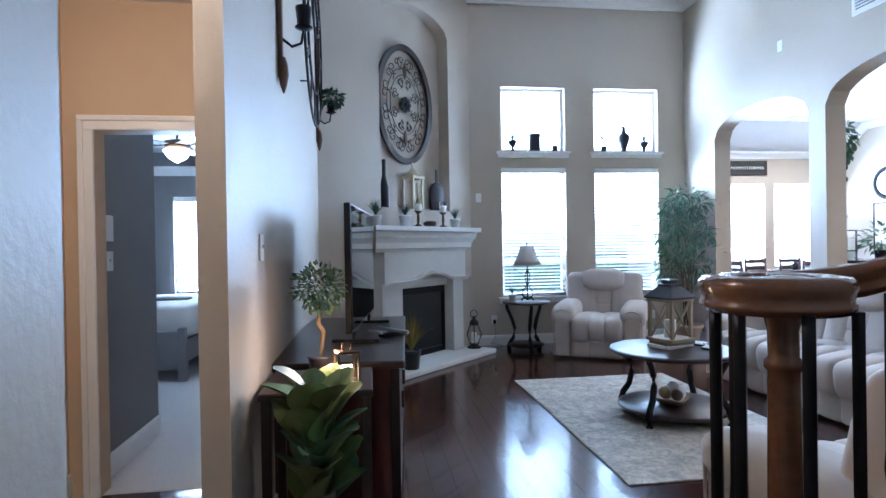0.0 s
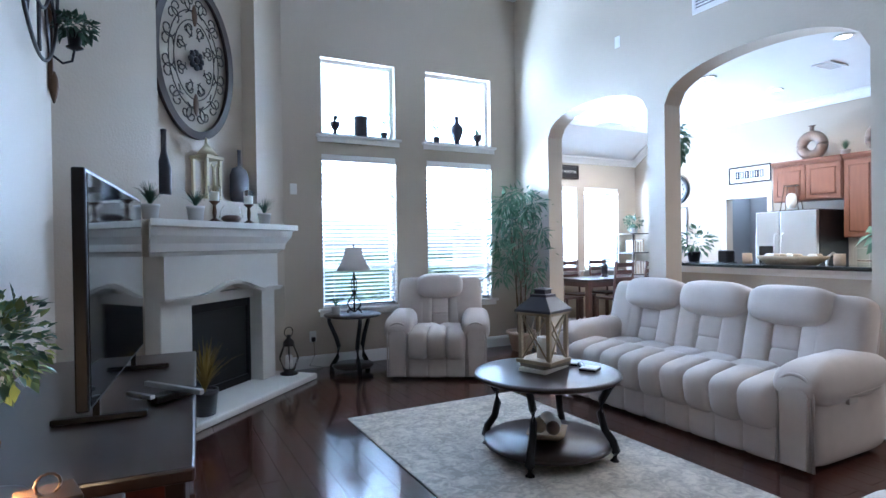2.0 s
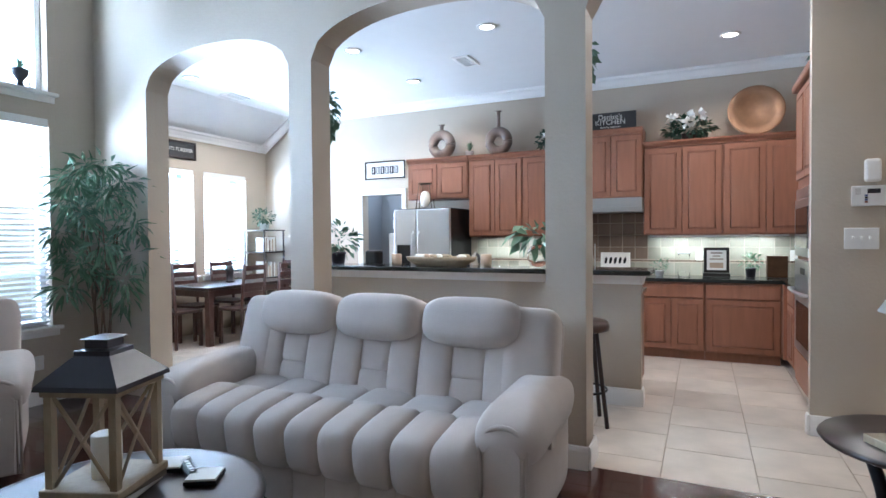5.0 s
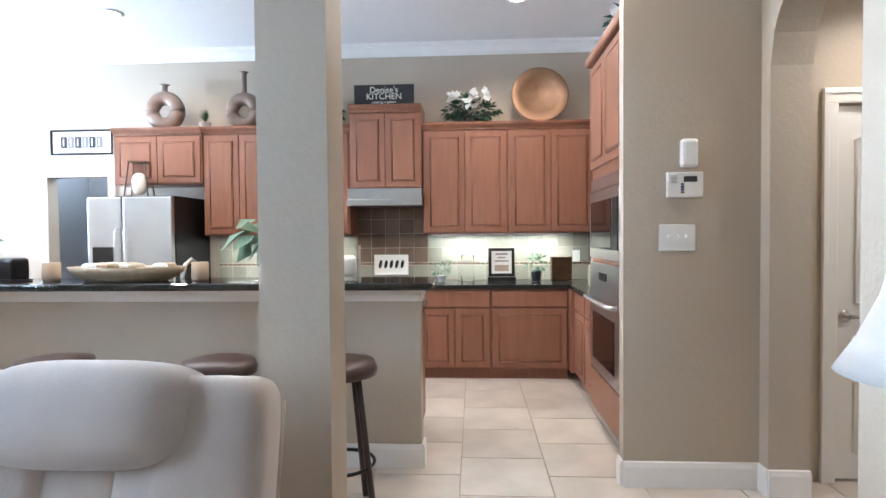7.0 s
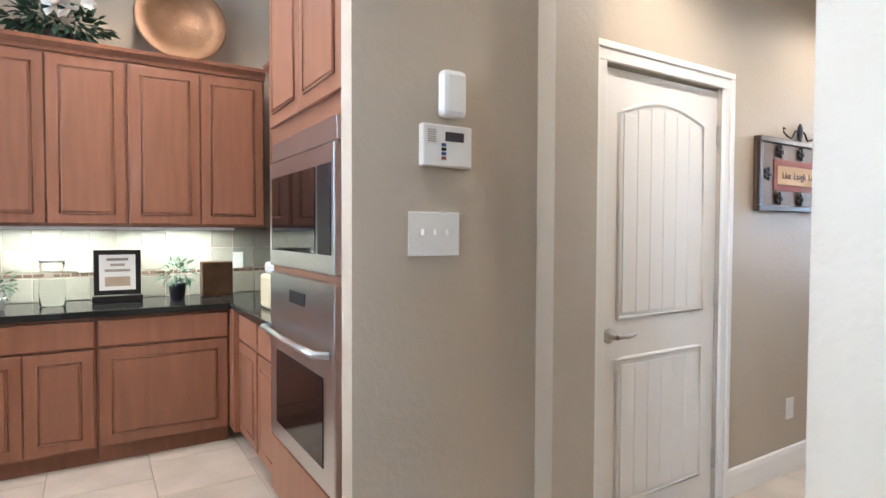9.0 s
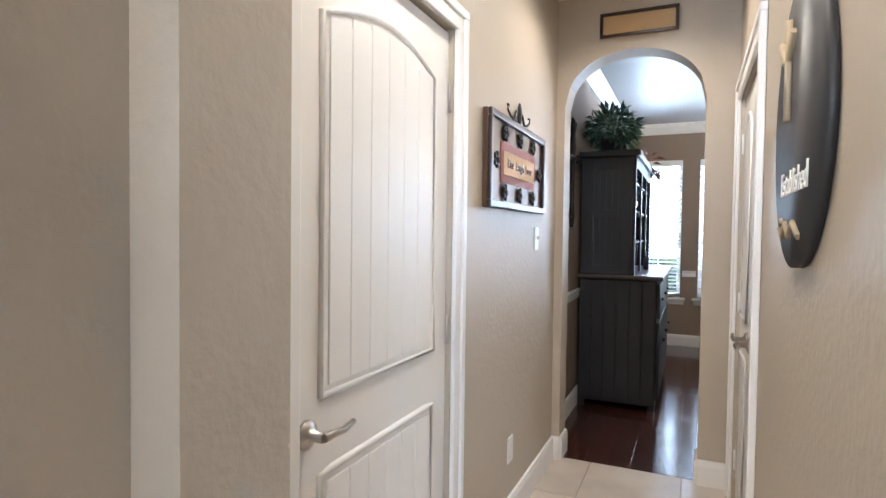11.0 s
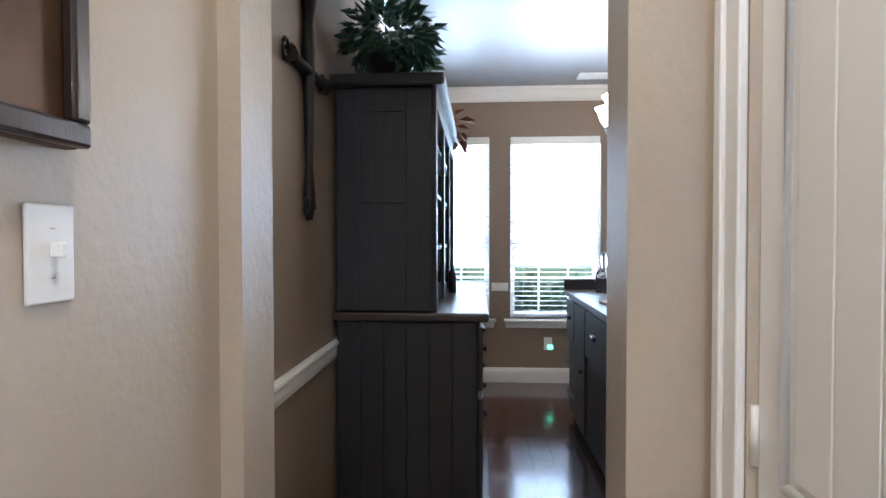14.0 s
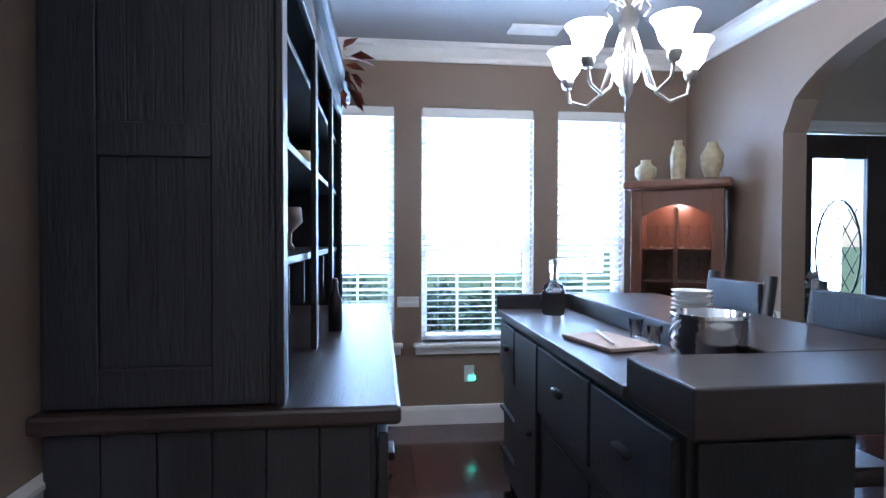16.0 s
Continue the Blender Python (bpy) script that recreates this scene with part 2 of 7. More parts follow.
def thing(name, at, rz, label, category, group="", kind=""):
    ob = new(name)
    ob.matrix_world = pose(*at, 0, 0, rz)
    ob.empty_display_size = 0.1
    return tagged(ob, label, category, group, kind)


def part(name, bm, material, parent, label=""):
    me = mesh_of(name, bm)
    me.materials.append(material)
    ob = new(name, me)
    ob.parent = parent
    return tagged(ob, label)


def solo(name, bm, material, label, category="", kind="", group="", at=None, rz=0):
    me = mesh_of(name, bm)
    me.materials.append(material)
    ob = new(name, me)
    if at:
        ob.matrix_world = pose(*at, 0, 0, rz)
    return tagged(ob, label, category, group, kind)


def structure(name, bm, material, label):
    return solo(name, bm, material, label, name.split("_")[0], "structure")


def wall(name, axis, c0, c1, u0, u1, z0, z1, material, label, holes=()):
    """A wall of thickness c0..c1 that runs along axis from u0 to u1. holes: (from, to, bottom, spring, crown)."""
    bm = bmesh.new()

    def block(a, b, lo, hi):
        if b - a > 1e-4 and hi - lo > 1e-4:
            bx(bm, (a, c0, lo) if axis == "x" else (c0, a, lo), (b, c1, hi) if axis == "x" else (c1, b, hi))
    u = u0
    for a, b, zb, zs, zt in sorted(holes):
        block(u, a, z0, z1)
        block(a, b, z0, zb)
        if zt <= zs:
            block(a, b, zs, z1)
        else:
            n = 28
            w, rise = (b - a) / 2, zt - zs
            row = []
            for i in range(n + 1):
                s = -1 + 2 * i / n
                row.append((a + w * (1 + s), zs + rise * math.sqrt(max(0, 1 - abs(s) ** 2.2))))
            for (p, zp), (q, zq) in zip(row, row[1:]):
                vs = []
                for c in (c0, c1):
                    for uu, zz in ((p, zp), (q, zq), (q, z1), (p, z1)):
                        vs.append(bm.verts.new((uu, c, zz) if axis == "x" else (c, uu, zz)))
                for f in ((0, 1, 2, 3), (7, 6, 5, 4), (0, 4, 5, 1), (3, 2, 6, 7)):
                    bm.faces.new([vs[k] for k in f])
        u = b
    block(u, u1, z0, z1)
    bmesh.ops.remove_doubles(bm, verts=bm.verts[:], dist=1e-5)
    return structure(name, bm, material, label)


def leafy(bm, centre, radii, count, size, seed, shape=2.2, droop=0.0, inner=0.35):
    """Many small folded leaves, spread unevenly through a rounded space."""
    rng = random.Random(seed)
    for _ in range(count):
        d = Vector((rng.gauss(0, 1), rng.gauss(0, 1), rng.gauss(0, 1))).normalized()
        k = inner + (1 - inner) * rng.random() ** 0.6
        p = Vector((centre[0] + d.x * radii[0] * k, centre[1] + d.y * radii[1] * k, centre[2] + d.z * radii[2] * k))
        leaf(bm, p, (d + Vector((rng.uniform(-.6, .6), rng.uniform(-.6, .6), rng.uniform(-.6, .4) - droop))).normalized(), size * rng.uniform(0.6, 1.3), shape, rng)


def leaf(bm, p, d, s, shape, rng):
    u = d.cross(Vector((rng.uniform(-1, 1), rng.uniform(-1, 1), 1.2)))
    u = u.normalized() if u.length > 1e-3 else Vector((1, 0, 0))
    n = u.cross(d).normalized()
    w = s / shape / 2
    a, t = bm.verts.new(p), bm.verts.new(p + d * s - n * s * 0.15)
    c = bm.verts.new(p + d * s * 0.5 - n * s * 0.06)
    l, r = bm.verts.new(p + d * s * 0.45 + u * w + n * s * 0.05), bm.verts.new(p + d * s * 0.45 - u * w + n * s * 0.05)
    for f in ((a, l, c), (a, c, r), (c, l, t), (c, t, r)):
        bm.faces.new(f).smooth = True


def broad_leaf(bm, p, d, s, rng):
    """A large oval leaf, folded a little along its rib and drooping at the tip."""
    u = d.cross(Vector((rng.uniform(-.4, .4), rng.uniform(-.4, .4), 1))).normalized()
    n = u.cross(d).normalized()
    prev = None
    for i in range(8):
        q = i / 7
        w = s * 0.36 * math.sin(math.pi * min(1, 0.06 + 0.90 * q)) ** 0.7
        c = p + d * s * q - n * s * (0.22 * q * q)
        row = [bm.verts.new(c + u * w * k + n * abs(k) * w * 0.35) for k in (-1, -0.5, 0, 0.5, 1)]
        if prev:
            for k in range(4):
                bm.faces.new((prev[k], prev[k + 1], row[k + 1], row[k])).smooth = True
        prev = row


def blades(bm, at, count, length, spread, seed, width=0.012, arch=0.5):
    """Long arching blades from one point."""
    rng = random.Random(seed)
    for _ in range(count):
        a, k, ln = rng.uniform(0, 6.283), rng.uniform(0.15, 1) * spread, length * rng.uniform(0.6, 1.1)
        out = Vector((math.cos(a), math.sin(a), 0))
        side = Vector((-math.sin(a), math.cos(a), 0)) * width
        prev = None
        for i in range(5):
            s = i / 4
            p = Vector(at) + out * (k * ln * s ** 1.3) + Vector((0, 0, ln * (s - arch * k * s * s)))
            w = side * (1 - s) * 0.5 + side * 0.03
            cur = (bm.verts.new(p - w), bm.verts.new(p + w))
            if prev:
                bm.faces.new((prev[0], prev[1], cur[1], cur[0]))
            prev = cur


def words(name, text, size, m, material, parent=None, label="", depth=0.002):
    """Raised letters in the built-in font, turned into a mesh."""
    cu = bpy.data.curves.new(name, "FONT")
    cu.body, cu.size, cu.extrude, cu.align_x, cu.align_y = text, size, depth, "CENTER", "CENTER"
    tmp = new(name, cu)
    bpy.context.view_layer.update()
    me = bpy.data.meshes.new_from_object(tmp.evaluated_get(bpy.context.evaluated_depsgraph_get()))
    bpy.data.objects.remove(tmp)
    me.materials.append(material)
    ob = new(name, me)
    ob.parent = parent
    ob.matrix_local = m
    return tagged(ob, label)

# ---- structure ----
NORTH, EAST, WEST, HIGH = 7.39, 4.50, -0.45, 4.75
wall("wall_north", "x", NORTH, NORTH + 0.18, -0.60, 4.50, 0, 2.50, PAINT, "tall taupe plaster wall with tall windows",
     [(1.83, 2.74, 0.65, 2.41, 0), (3.155, 4.10, 0.65, 2.41, 0)])
wall("wall_north_upper", "x", NORTH, NORTH + 0.18, -0.60, 4.50, 2.50, HIGH, PAINT, "upper taupe plaster wall with square windows",
     [(1.83, 2.74, 2.63, 3.51, 0), (3.155, 4.10, 2.63, 3.51, 0)])
wall("wall_east", "y", EAST, EAST + 0.22, 1.10, NORTH + 0.18, 0, HIGH, PAINT, "taupe plaster wall with three arched openings",
     [(5.14, 6.70, 0, 2.67, 2.95), (3.20, 4.93, 0, 2.68, 2.99), (1.105, 2.96, 0, 2.70, 3.0)])
wall("wall_east_south", "y", EAST, EAST + 0.17, -2.6, 1.10, 0, HIGH, PAINT, "taupe plaster wall beside the hallway")
wall("wall_west", "y", WEST - 0.10, WEST, 2.0, 5.56, 0, HIGH, PAINT, "taupe plaster wall behind the television")
wall("wall_west_south", "y", WEST - 0.10, WEST, -2.5, 0.96, 0, HIGH, PAINT, "taupe plaster wall beside the bedroom passage")
wall("wall_west_header", "y", WEST - 0.10, WEST, 0.96, 2.0, 2.9, HIGH, PAINT, "taupe plaster over the bedroom passage")
wall("wall_south", "x", -2.6, -2.5, -0.55, 4.50, 0, HIGH, PAINT, "taupe plaster wall behind the stairs")
structure("ceiling_living", box((-0.7, -2.6, HIGH), (4.75, 7.6, HIGH + 0.1)), CEIL, "high white living room ceiling")

# corner chimney breast: local x along its face, -y into the room
CH = thing("wall_chimney", (0.475, 6.465, 0), 45, "taupe diagonal chimney wall with tall arched niche", "wall", kind="structure")


def chimney():
    bm = bmesh.new()
    lo, hi, ny = -0.43, 0.84, 0.16
    for a, b in ((-1.31, lo), (hi, 1.31)):
        bx(bm, (a, 0, 0), (b, 0.5, HIGH))
    bx(bm, (lo, 0, 0.92), (hi, 0.5, 1.80))
    bx(bm, (lo, ny, 1.80), (hi, 0.5, HIGH))
    bx(bm, (lo, 0.34, 0), (hi, 0.5, 0.92))
    bx(bm, (lo, 0, 0), (-0.262, 0.34, 0.92))
    bx(bm, (0.662, 0, 0), (hi, 0.34, 0.92))
    n = 24
    for i in range(n):
        s0, s1 = -1 + 2 * i / n, -1 + 2 * (i + 1) / n
        xs = [lo + (hi - lo) * (s + 1) / 2 for s in (s0, s1)]
        zs = [3.98 + 0.24 * math.sqrt(max(0, 1 - s * s)) for s in (s0, s1)]
        v = [bm.verts.new(p) for p in ((xs[0], 0, zs[0]), (xs[1], 0, zs[1]), (xs[1], 0, HIGH), (xs[0], 0, HIGH), (xs[0], ny, zs[0]), (xs[1], ny, zs[1]))]
        bm.faces.new(v[:4])
        bm.faces.new((v[0], v[4], v[5], v[1]))
    bmesh.ops.remove_doubles(bm, verts=bm.verts[:], dist=1e-4)
    part("plaster_face", bm, PAINT, CH)


chimney()

# kitchen, nook and hall shells
HW, HE, TX = 4.82, 5.79, 5.70
BACK = 8.50
wall("wall_kitchen_east", "y", BACK, BACK + 0.15, 0.80, 9.20, 0, 3.35, PAINT, "taupe kitchen wall behind the cabinets", [(6.42, 7.11, 0, 2.03, 0)])
wall("wall_kitchen_south", "x", 0.80, 0.95, 5.90, BACK, 0, 3.35, PAINT, "taupe kitchen wall behind the oven tower")
wall("wall_thermostat", "y", TX, 5.78, 0.96, 1.675, 0, 3.35, PAINT, "taupe wall end with keypad and switches")
wall("wall_nook_north", "x", 9.05, 9.20, 4.50, BACK, 0, 3.35, PAINT, "taupe breakfast nook wall with windows", [(6.05, 7.02, 0.85, 2.38, 0), (7.20, 8.04, 0.85, 2.38, 0)])
wall("wall_nook_west", "y", 4.50, 4.72, NORTH + 0.18, 9.05, 0, 3.35, PAINT, "taupe breakfast nook side wall")
structure("ceiling_kitchen", box((4.72, 0.66, 3.35), (BACK + 0.15, 9.2, 3.37)), CEIL, "white kitchen ceiling")
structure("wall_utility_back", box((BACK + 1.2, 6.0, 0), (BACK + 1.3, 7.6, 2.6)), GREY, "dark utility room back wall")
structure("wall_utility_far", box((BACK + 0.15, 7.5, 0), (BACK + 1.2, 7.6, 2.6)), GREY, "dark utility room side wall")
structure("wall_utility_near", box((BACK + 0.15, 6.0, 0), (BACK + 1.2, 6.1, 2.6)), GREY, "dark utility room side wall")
structure("ceiling_utility", box((BACK + 0.15, 6.0, 2.6), (BACK + 1.3, 7.6, 2.7)), CEIL, "utility room ceiling")
wall("wall_hall_arch", "x", 0.75, 0.96, EAST + 0.17, HE + 0.11, 0, 3.35, PAINT, "taupe wall with arched hallway opening", [(4.79, 5.61, 0, 2.22, 2.62)])
wall("wall_hall_east", "y", HE, HE + 0.11, -2.05, 0.75, 0, 2.75, PAINT, "textured tan hallway wall with a door", [(-0.31, 0.52, 0, 2.06, 0)])
wall("wall_hall_west", "y", EAST + 0.17, HW, -2.05, 0.75, 0, 2.75, PAINT, "textured tan hallway wall with double doors", [(-1.74, -0.74, 0, 2.06, 0)])
wall("wall_hall_end", "x", -2.05, -1.88, HW, HE, 0, 2.75, PAINT, "tan wall with narrow arched opening to the dining room", [(4.98, 5.742, 0, 2.12, 2.42)])
structure("ceiling_hall", box((EAST + 0.17, -2.05, 2.75), (HE + 0.11, 0.75, 2.85)), CEIL, "white hallway ceiling")
structure("wall_pantry_back", box((HE + 0.7, -0.5, 0), (HE + 0.75, 0.7, 2.3)), PAINT, "pantry back wall")
# dining room
DS, DE, DW, DH = -6.02, 5.87, 2.95, 2.74
wall("wall_dining_south", "x", DS - 0.16, DS, 2.80, DE + 0.12, 0, DH, DINPAINT, "dark taupe dining wall with three windows",
     [(5.165, 5.70, 0.60, 2.30, 0), (4.14, 4.97, 0.60, 2.30, 0), (3.44, 3.96, 0.60, 2.30, 0)])
wall("wall_dining_east", "y", DE, DE + 0.12, DS, -2.05, 0, DH, DINPAINT, "dark taupe dining wall behind the hutch")
structure("wall_dining_north", box((DW - 0.15, -2.08, 0), (4.93, -2.053, DH)), DINPAINT, "dark taupe dining wall beside the arch")
structure("wall_dining_return", box((5.76, -2.08, 0), (DE, -2.053, DH)), DINPAINT, "dark taupe wall return")
wall("wall_dining_west", "y", DW - 0.15, DW, DS, -2.08, 0, DH, DINPAINT, "dark taupe dining wall with wide arch to the entry", [(-5.0, -2.6, 0, 1.97, 2.42)])
structure("ceiling_dining", box((2.8, DS - 0.1, DH), (DE + 0.12, -2.05, DH + 0.1)), CEILD, "grey dining room ceiling")
# entry
wall("wall_entry_south", "x", -6.20, -6.04, 0.3, 2.80, 0, 3.3, PAINT, "light entry wall around the front door", [(1.12, 2.07, 0, 2.20, 0)])
wall("wall_entry_west", "y", 0.2, 0.3, -6.2, -2.6, 0, 3.3, PAINT, "light entry side wall")
structure("wall_entry_north", box((0.2, -2.72, 0), (2.8, -2.62, 3.3)), PAINT, "light entry back wall")
structure("ceiling_entry", box((0.2, -6.2, 3.3), (2.95, -2.62, 3.4)), CEIL, "white entry ceiling")
structure("wall_entry_upper", box((2.80, -6.2, DH + 0.1), (2.95, -2.62, 3.3)), PAINT, "light entry upper wall")
# bedroom and its passage
wall("wall_passage_west", "y", -1.72, -1.62, -0.5, 3.30, 0, 2.75, TAN, "tan passage side wall")
wall("wall_bedroom_door", "x", 3.30, 3.42, -1.72, -0.55, 0, 2.75, TAN, "tan passage wall around the bedroom doorway", [(-1.46, -0.64, 0, 2.03, 0)])
structure("wall_passage_south", box((-1.72, -0.6, 0), (-0.55, -0.5, 2.75)), TAN, "tan passage end wall")
structure("ceiling_passage", box((-1.72, -0.5, 2.75), (-0.55, 3.42, 2.85)), CEIL, "white passage ceiling")
wall("wall_bedroom_partition", "y", -1.66, -1.54, 3.42, 4.38, 0, 2.7, GREY, "dark grey bedroom entry wall")
wall("wall_bedroom_north", "x", 8.05, 8.2, -5.0, -0.6, 0, 2.7, GREY, "grey bedroom wall with window", [(-2.62, -1.75, 0.75, 2.10, 0)])
wall("wall_bedroom_east", "y", -0.64, -0.555, 3.42, 8.05, 0, 2.7, GREY, "grey bedroom side wall")
wall("wall_bedroom_west", "y", -5.1, -5.0, 3.42, 8.2, 0, 2.7, GREY, "grey bedroom far wall")
structure("wall_bedroom_south", box((-5.0, 4.26, 0), (-1.66, 4.38, 2.7)), GREY, "grey bedroom near wall")
structure("ceiling_bedroom", box((-5.1, 3.42, 2.7), (-0.6, 8.2, 2.8)), CEIL, "white bedroom ceiling")
structure("carpet_floor", box((-5.0, 3.32, -0.05), (-0.6, 8.05, 0.004)), CARPET, "pale grey bedroom carpet")
structure("passage_floor", box((-1.62, -0.5, -0.05), (-0.5, 3.32, 0.0)), WOODF, "dark wood passage floor")
structure("entry_floor", box((0.3, -6.04, -0.05), (2.8, -2.62, 0.0)), WOODF, "dark wood entry floor")
structure("utility_floor", box((BACK, 6.0, -0.05), (BACK + 1.2, 7.6, -0.001)), TILE, "utility room tile floor")
structure("ground", box((-80, -90, -0.3), (90, 90, -0.12)), GROUND, "lawn around the house")

FLOOR = structure("floor_living", box((-0.5, -2.5, -0.05), (4.56, 7.5, -0.012)), GAP, "dark hardwood plank floor")
FLOOR_D = structure("floor_dining", box((2.8, DS, -0.05), (DE, -1.93, -0.012)), GAP, "dark hardwood plank dining floor")
FLOOR_T = structure("floor_kitchen", box((4.56, -1.93, -0.05), (BACK, 9.1, -0.008)), GROUT, "beige stone tile floor")


def shrub(x, y, r, h, seed):
    """A garden shrub: short stems and clumps of small leaves."""
    ob = thing("shrub", (x, y, -0.12), 0, "leafy green garden shrub outside the window", "shrub", "garden shrubs")
    rng = random.Random(seed)
    for k in range(4):
        a = 1.57 * k + seed
        part("stem", tube(bmesh.new(), [(0, 0, 0), (0.2 * r * math.cos(a), 0.2 * r * math.sin(a), 0.4 * h), (0.5 * r * math.cos(a), 0.5 * r * math.sin(a), 0.75 * h)], [0.02, 0.015, 0.006], 6), BARK, ob)
    for k in range(7):
        bm = bmesh.new()
        a = 0.9 * k + seed
        q = 0.55 * r * rng.uniform(0.3, 1)
        leafy(bm, (q * math.cos(a), q * math.sin(a), h * rng.uniform(0.35, 0.78)), (0.5 * r, 0.5 * r, 0.28 * h), 260, 0.10, seed * 9 + k, 1.8)
        part("foliage", bm, HEDGE, ob)


for k in range(6):
    shrub(1.0 + 0.85 * k, 10.2 + 0.5 * (k % 2), 0.7, 0.72 + 0.15 * ((k * 7) % 3), k + 1)
for k in range(6):
    shrub(2.9 + 0.62 * k, -7.35 - 0.25 * (k % 2), 0.5, 0.98 + 0.06 * ((k * 5) % 3), k + 11)


def run(name, pts, profile, material, label, category="trim"):
    """A moulding of an (out, up) profile along straight pieces ((x0, y0), (x1, y1), (nx, ny))."""
    bm = bmesh.new()
    for (x0, y0), (x1, y1), (nx, ny) in pts:
        a = [bm.verts.new((x0 + nx * o, y0 + ny * o, z)) for o, z in profile]
        b = [bm.verts.new((x1 + nx * o, y1 + ny * o, z)) for o, z in profile]
        bm.faces.new(a)
        bm.faces.new(b[::-1])
        for i in range(len(a)):
            j = (i + 1) % len(a)
            bm.faces.new((a[i], a[j], b[j], b[i]))
    return solo(name, bm, material, label, category, "structure")


BASE = [(0.001, 0.001), (0.018, 0.001), (0.018, 0.11), (0.012, 0.135), (0.001, 0.14)]


def crown(z, s=0.12):
    return [(0.001, z - 0.001), (0.001, z - s), (0.02, z - s), (0.03, z - s * 0.75), (s * 0.6, z - s * 0.35), (s * 0.85, z - 0.03), (s * 0.9, z - 0.001)]


e1, e2, es = EAST, EAST + 0.22, EAST + 0.17
run("baseboard", [((1.42, NORTH), (4.5, NORTH), (0, -1)), ((e1, 6.70), (e1, NORTH), (-1, 0)), ((e1, 4.93), (e1, 5.14), (-1, 0)), ((e1, 2.95), (e1, 3.20), (-1, 0)), ((e1, 2.95), (e2, 2.95), (0, -1)),
                  ((e1, 4.93), (e2, 4.93), (0, -1)), ((e2, 2.95), (e2, 3.20), (1, 0)), ((e1, 3.2), (e2, 3.2), (0, 1)), ((e1, 5.14), (e2, 5.14), (0, 1)), ((WEST, 2.0), (WEST, 5.5), (1, 0)), ((WEST, 2.0), (WEST - 0.1, 2.0), (0, -1))], BASE, TRIM, "white baseboard")
run("baseboard", [((TX, 0.96), (TX, 1.675), (-1, 0)), ((TX, 1.675), (5.78, 1.675), (0, 1)), ((5.61, 0.96), (TX, 0.96), (0, 1)), ((5.61, 0.75), (5.61, 0.96), (-1, 0)), ((HE, -1.88), (HE, -0.40), (-1, 0)),
                  ((HW, -0.65), (HW, 0.75), (1, 0)), ((HW, -1.88), (4.98, -1.88), (0, 1)), ((5.742, -1.88), (HE, -1.88), (0, 1)), ((5.742, -2.05), (5.742, -1.88), (-1, 0)), ((4.98, -2.05), (4.98, -1.88), (1, 0)), ((es, 0.96), (4.79, 0.96), (0, 1)), ((4.79, 0.75), (4.79, 0.96), (1, 0)), ((es, 0.96), (es, 1.1), (1, 0))], BASE, TRIM, "white hallway baseboard")
run("baseboard", [((DW, DS), (DE, DS), (0, 1)), ((DE, DS), (DE, -2.08), (-1, 0)), ((DW, DS), (DW, -5.0), (1, 0)), ((-1.54, 3.42), (-1.54, 4.38), (1, 0)), ((-1.62, -0.5), (-1.62, 3.3), (1, 0))], BASE, TRIM, "white baseboard")
RAILP = [(0.001, 0.86), (0.012, 0.86), (0.022, 0.885), (0.022, 0.91), (0.032, 0.925), (0.032, 0.935), (0.001, 0.935)]
run("chair_rail", [((DW, DS), (3.42, DS), (0, 1)), ((3.98, DS), (4.12, DS), (0, 1)), ((4.99, DS), (5.145, DS), (0, 1)), ((5.72, DS), (DE, DS), (0, 1)), ((DE, DS), (DE, -2.08), (-1, 0)), ((DW, DS), (DW, -5.0), (1, 0))], RAILP, TRIM, "white chair rail moulding")
run("crown_moulding", [((-0.5, NORTH), (4.5, NORTH), (0, -1)), ((EAST, -2.5), (EAST, NORTH), (-1, 0)), ((WEST, -2.5), (WEST, 5.5), (1, 0))], crown(HIGH, 0.13), TRIM, "white crown moulding")
run("crown_moulding", [((BACK, 0.95), (BACK, 8.45), (-1, 0)), ((5.9, 0.95), (BACK, 0.95), (0, 1)), ((e2, 1.1), (e2, 8.45), (1, 0))], crown(3.35, 0.12), TRIM, "white kitchen crown moulding")
run("crown_moulding", [((4.72, 9.05), (BACK, 9.05), (0, -1))], crown(2.93, 0.12), TRIM, "white nook crown moulding")


def rake(x, side):
    """The crown's sloping length on a side wall under the falling nook ceiling."""
    bm = bmesh.new()
    prof = [(0.001, 0.0), (0.001, -0.12), (0.02, -0.12), (0.03, -0.09), (0.072, -0.042), (0.102, -0.03), (0.108, 0.0)]
    rows = [[bm.verts.new((x + side * o, y, z + dz)) for o, dz in prof] for y, z in ((8.45, 3.348), (9.05, 2.928))]
    for q in rows:
        bm.faces.new(q)
    for i in range(len(prof)):
        j = (i + 1) % len(prof)
        bm.faces.new((rows[0][i], rows[0][j], rows[1][j], rows[1][i]))
    solo("crown_moulding", bm, TRIM, "white sloping nook crown moulding", "trim", "structure")


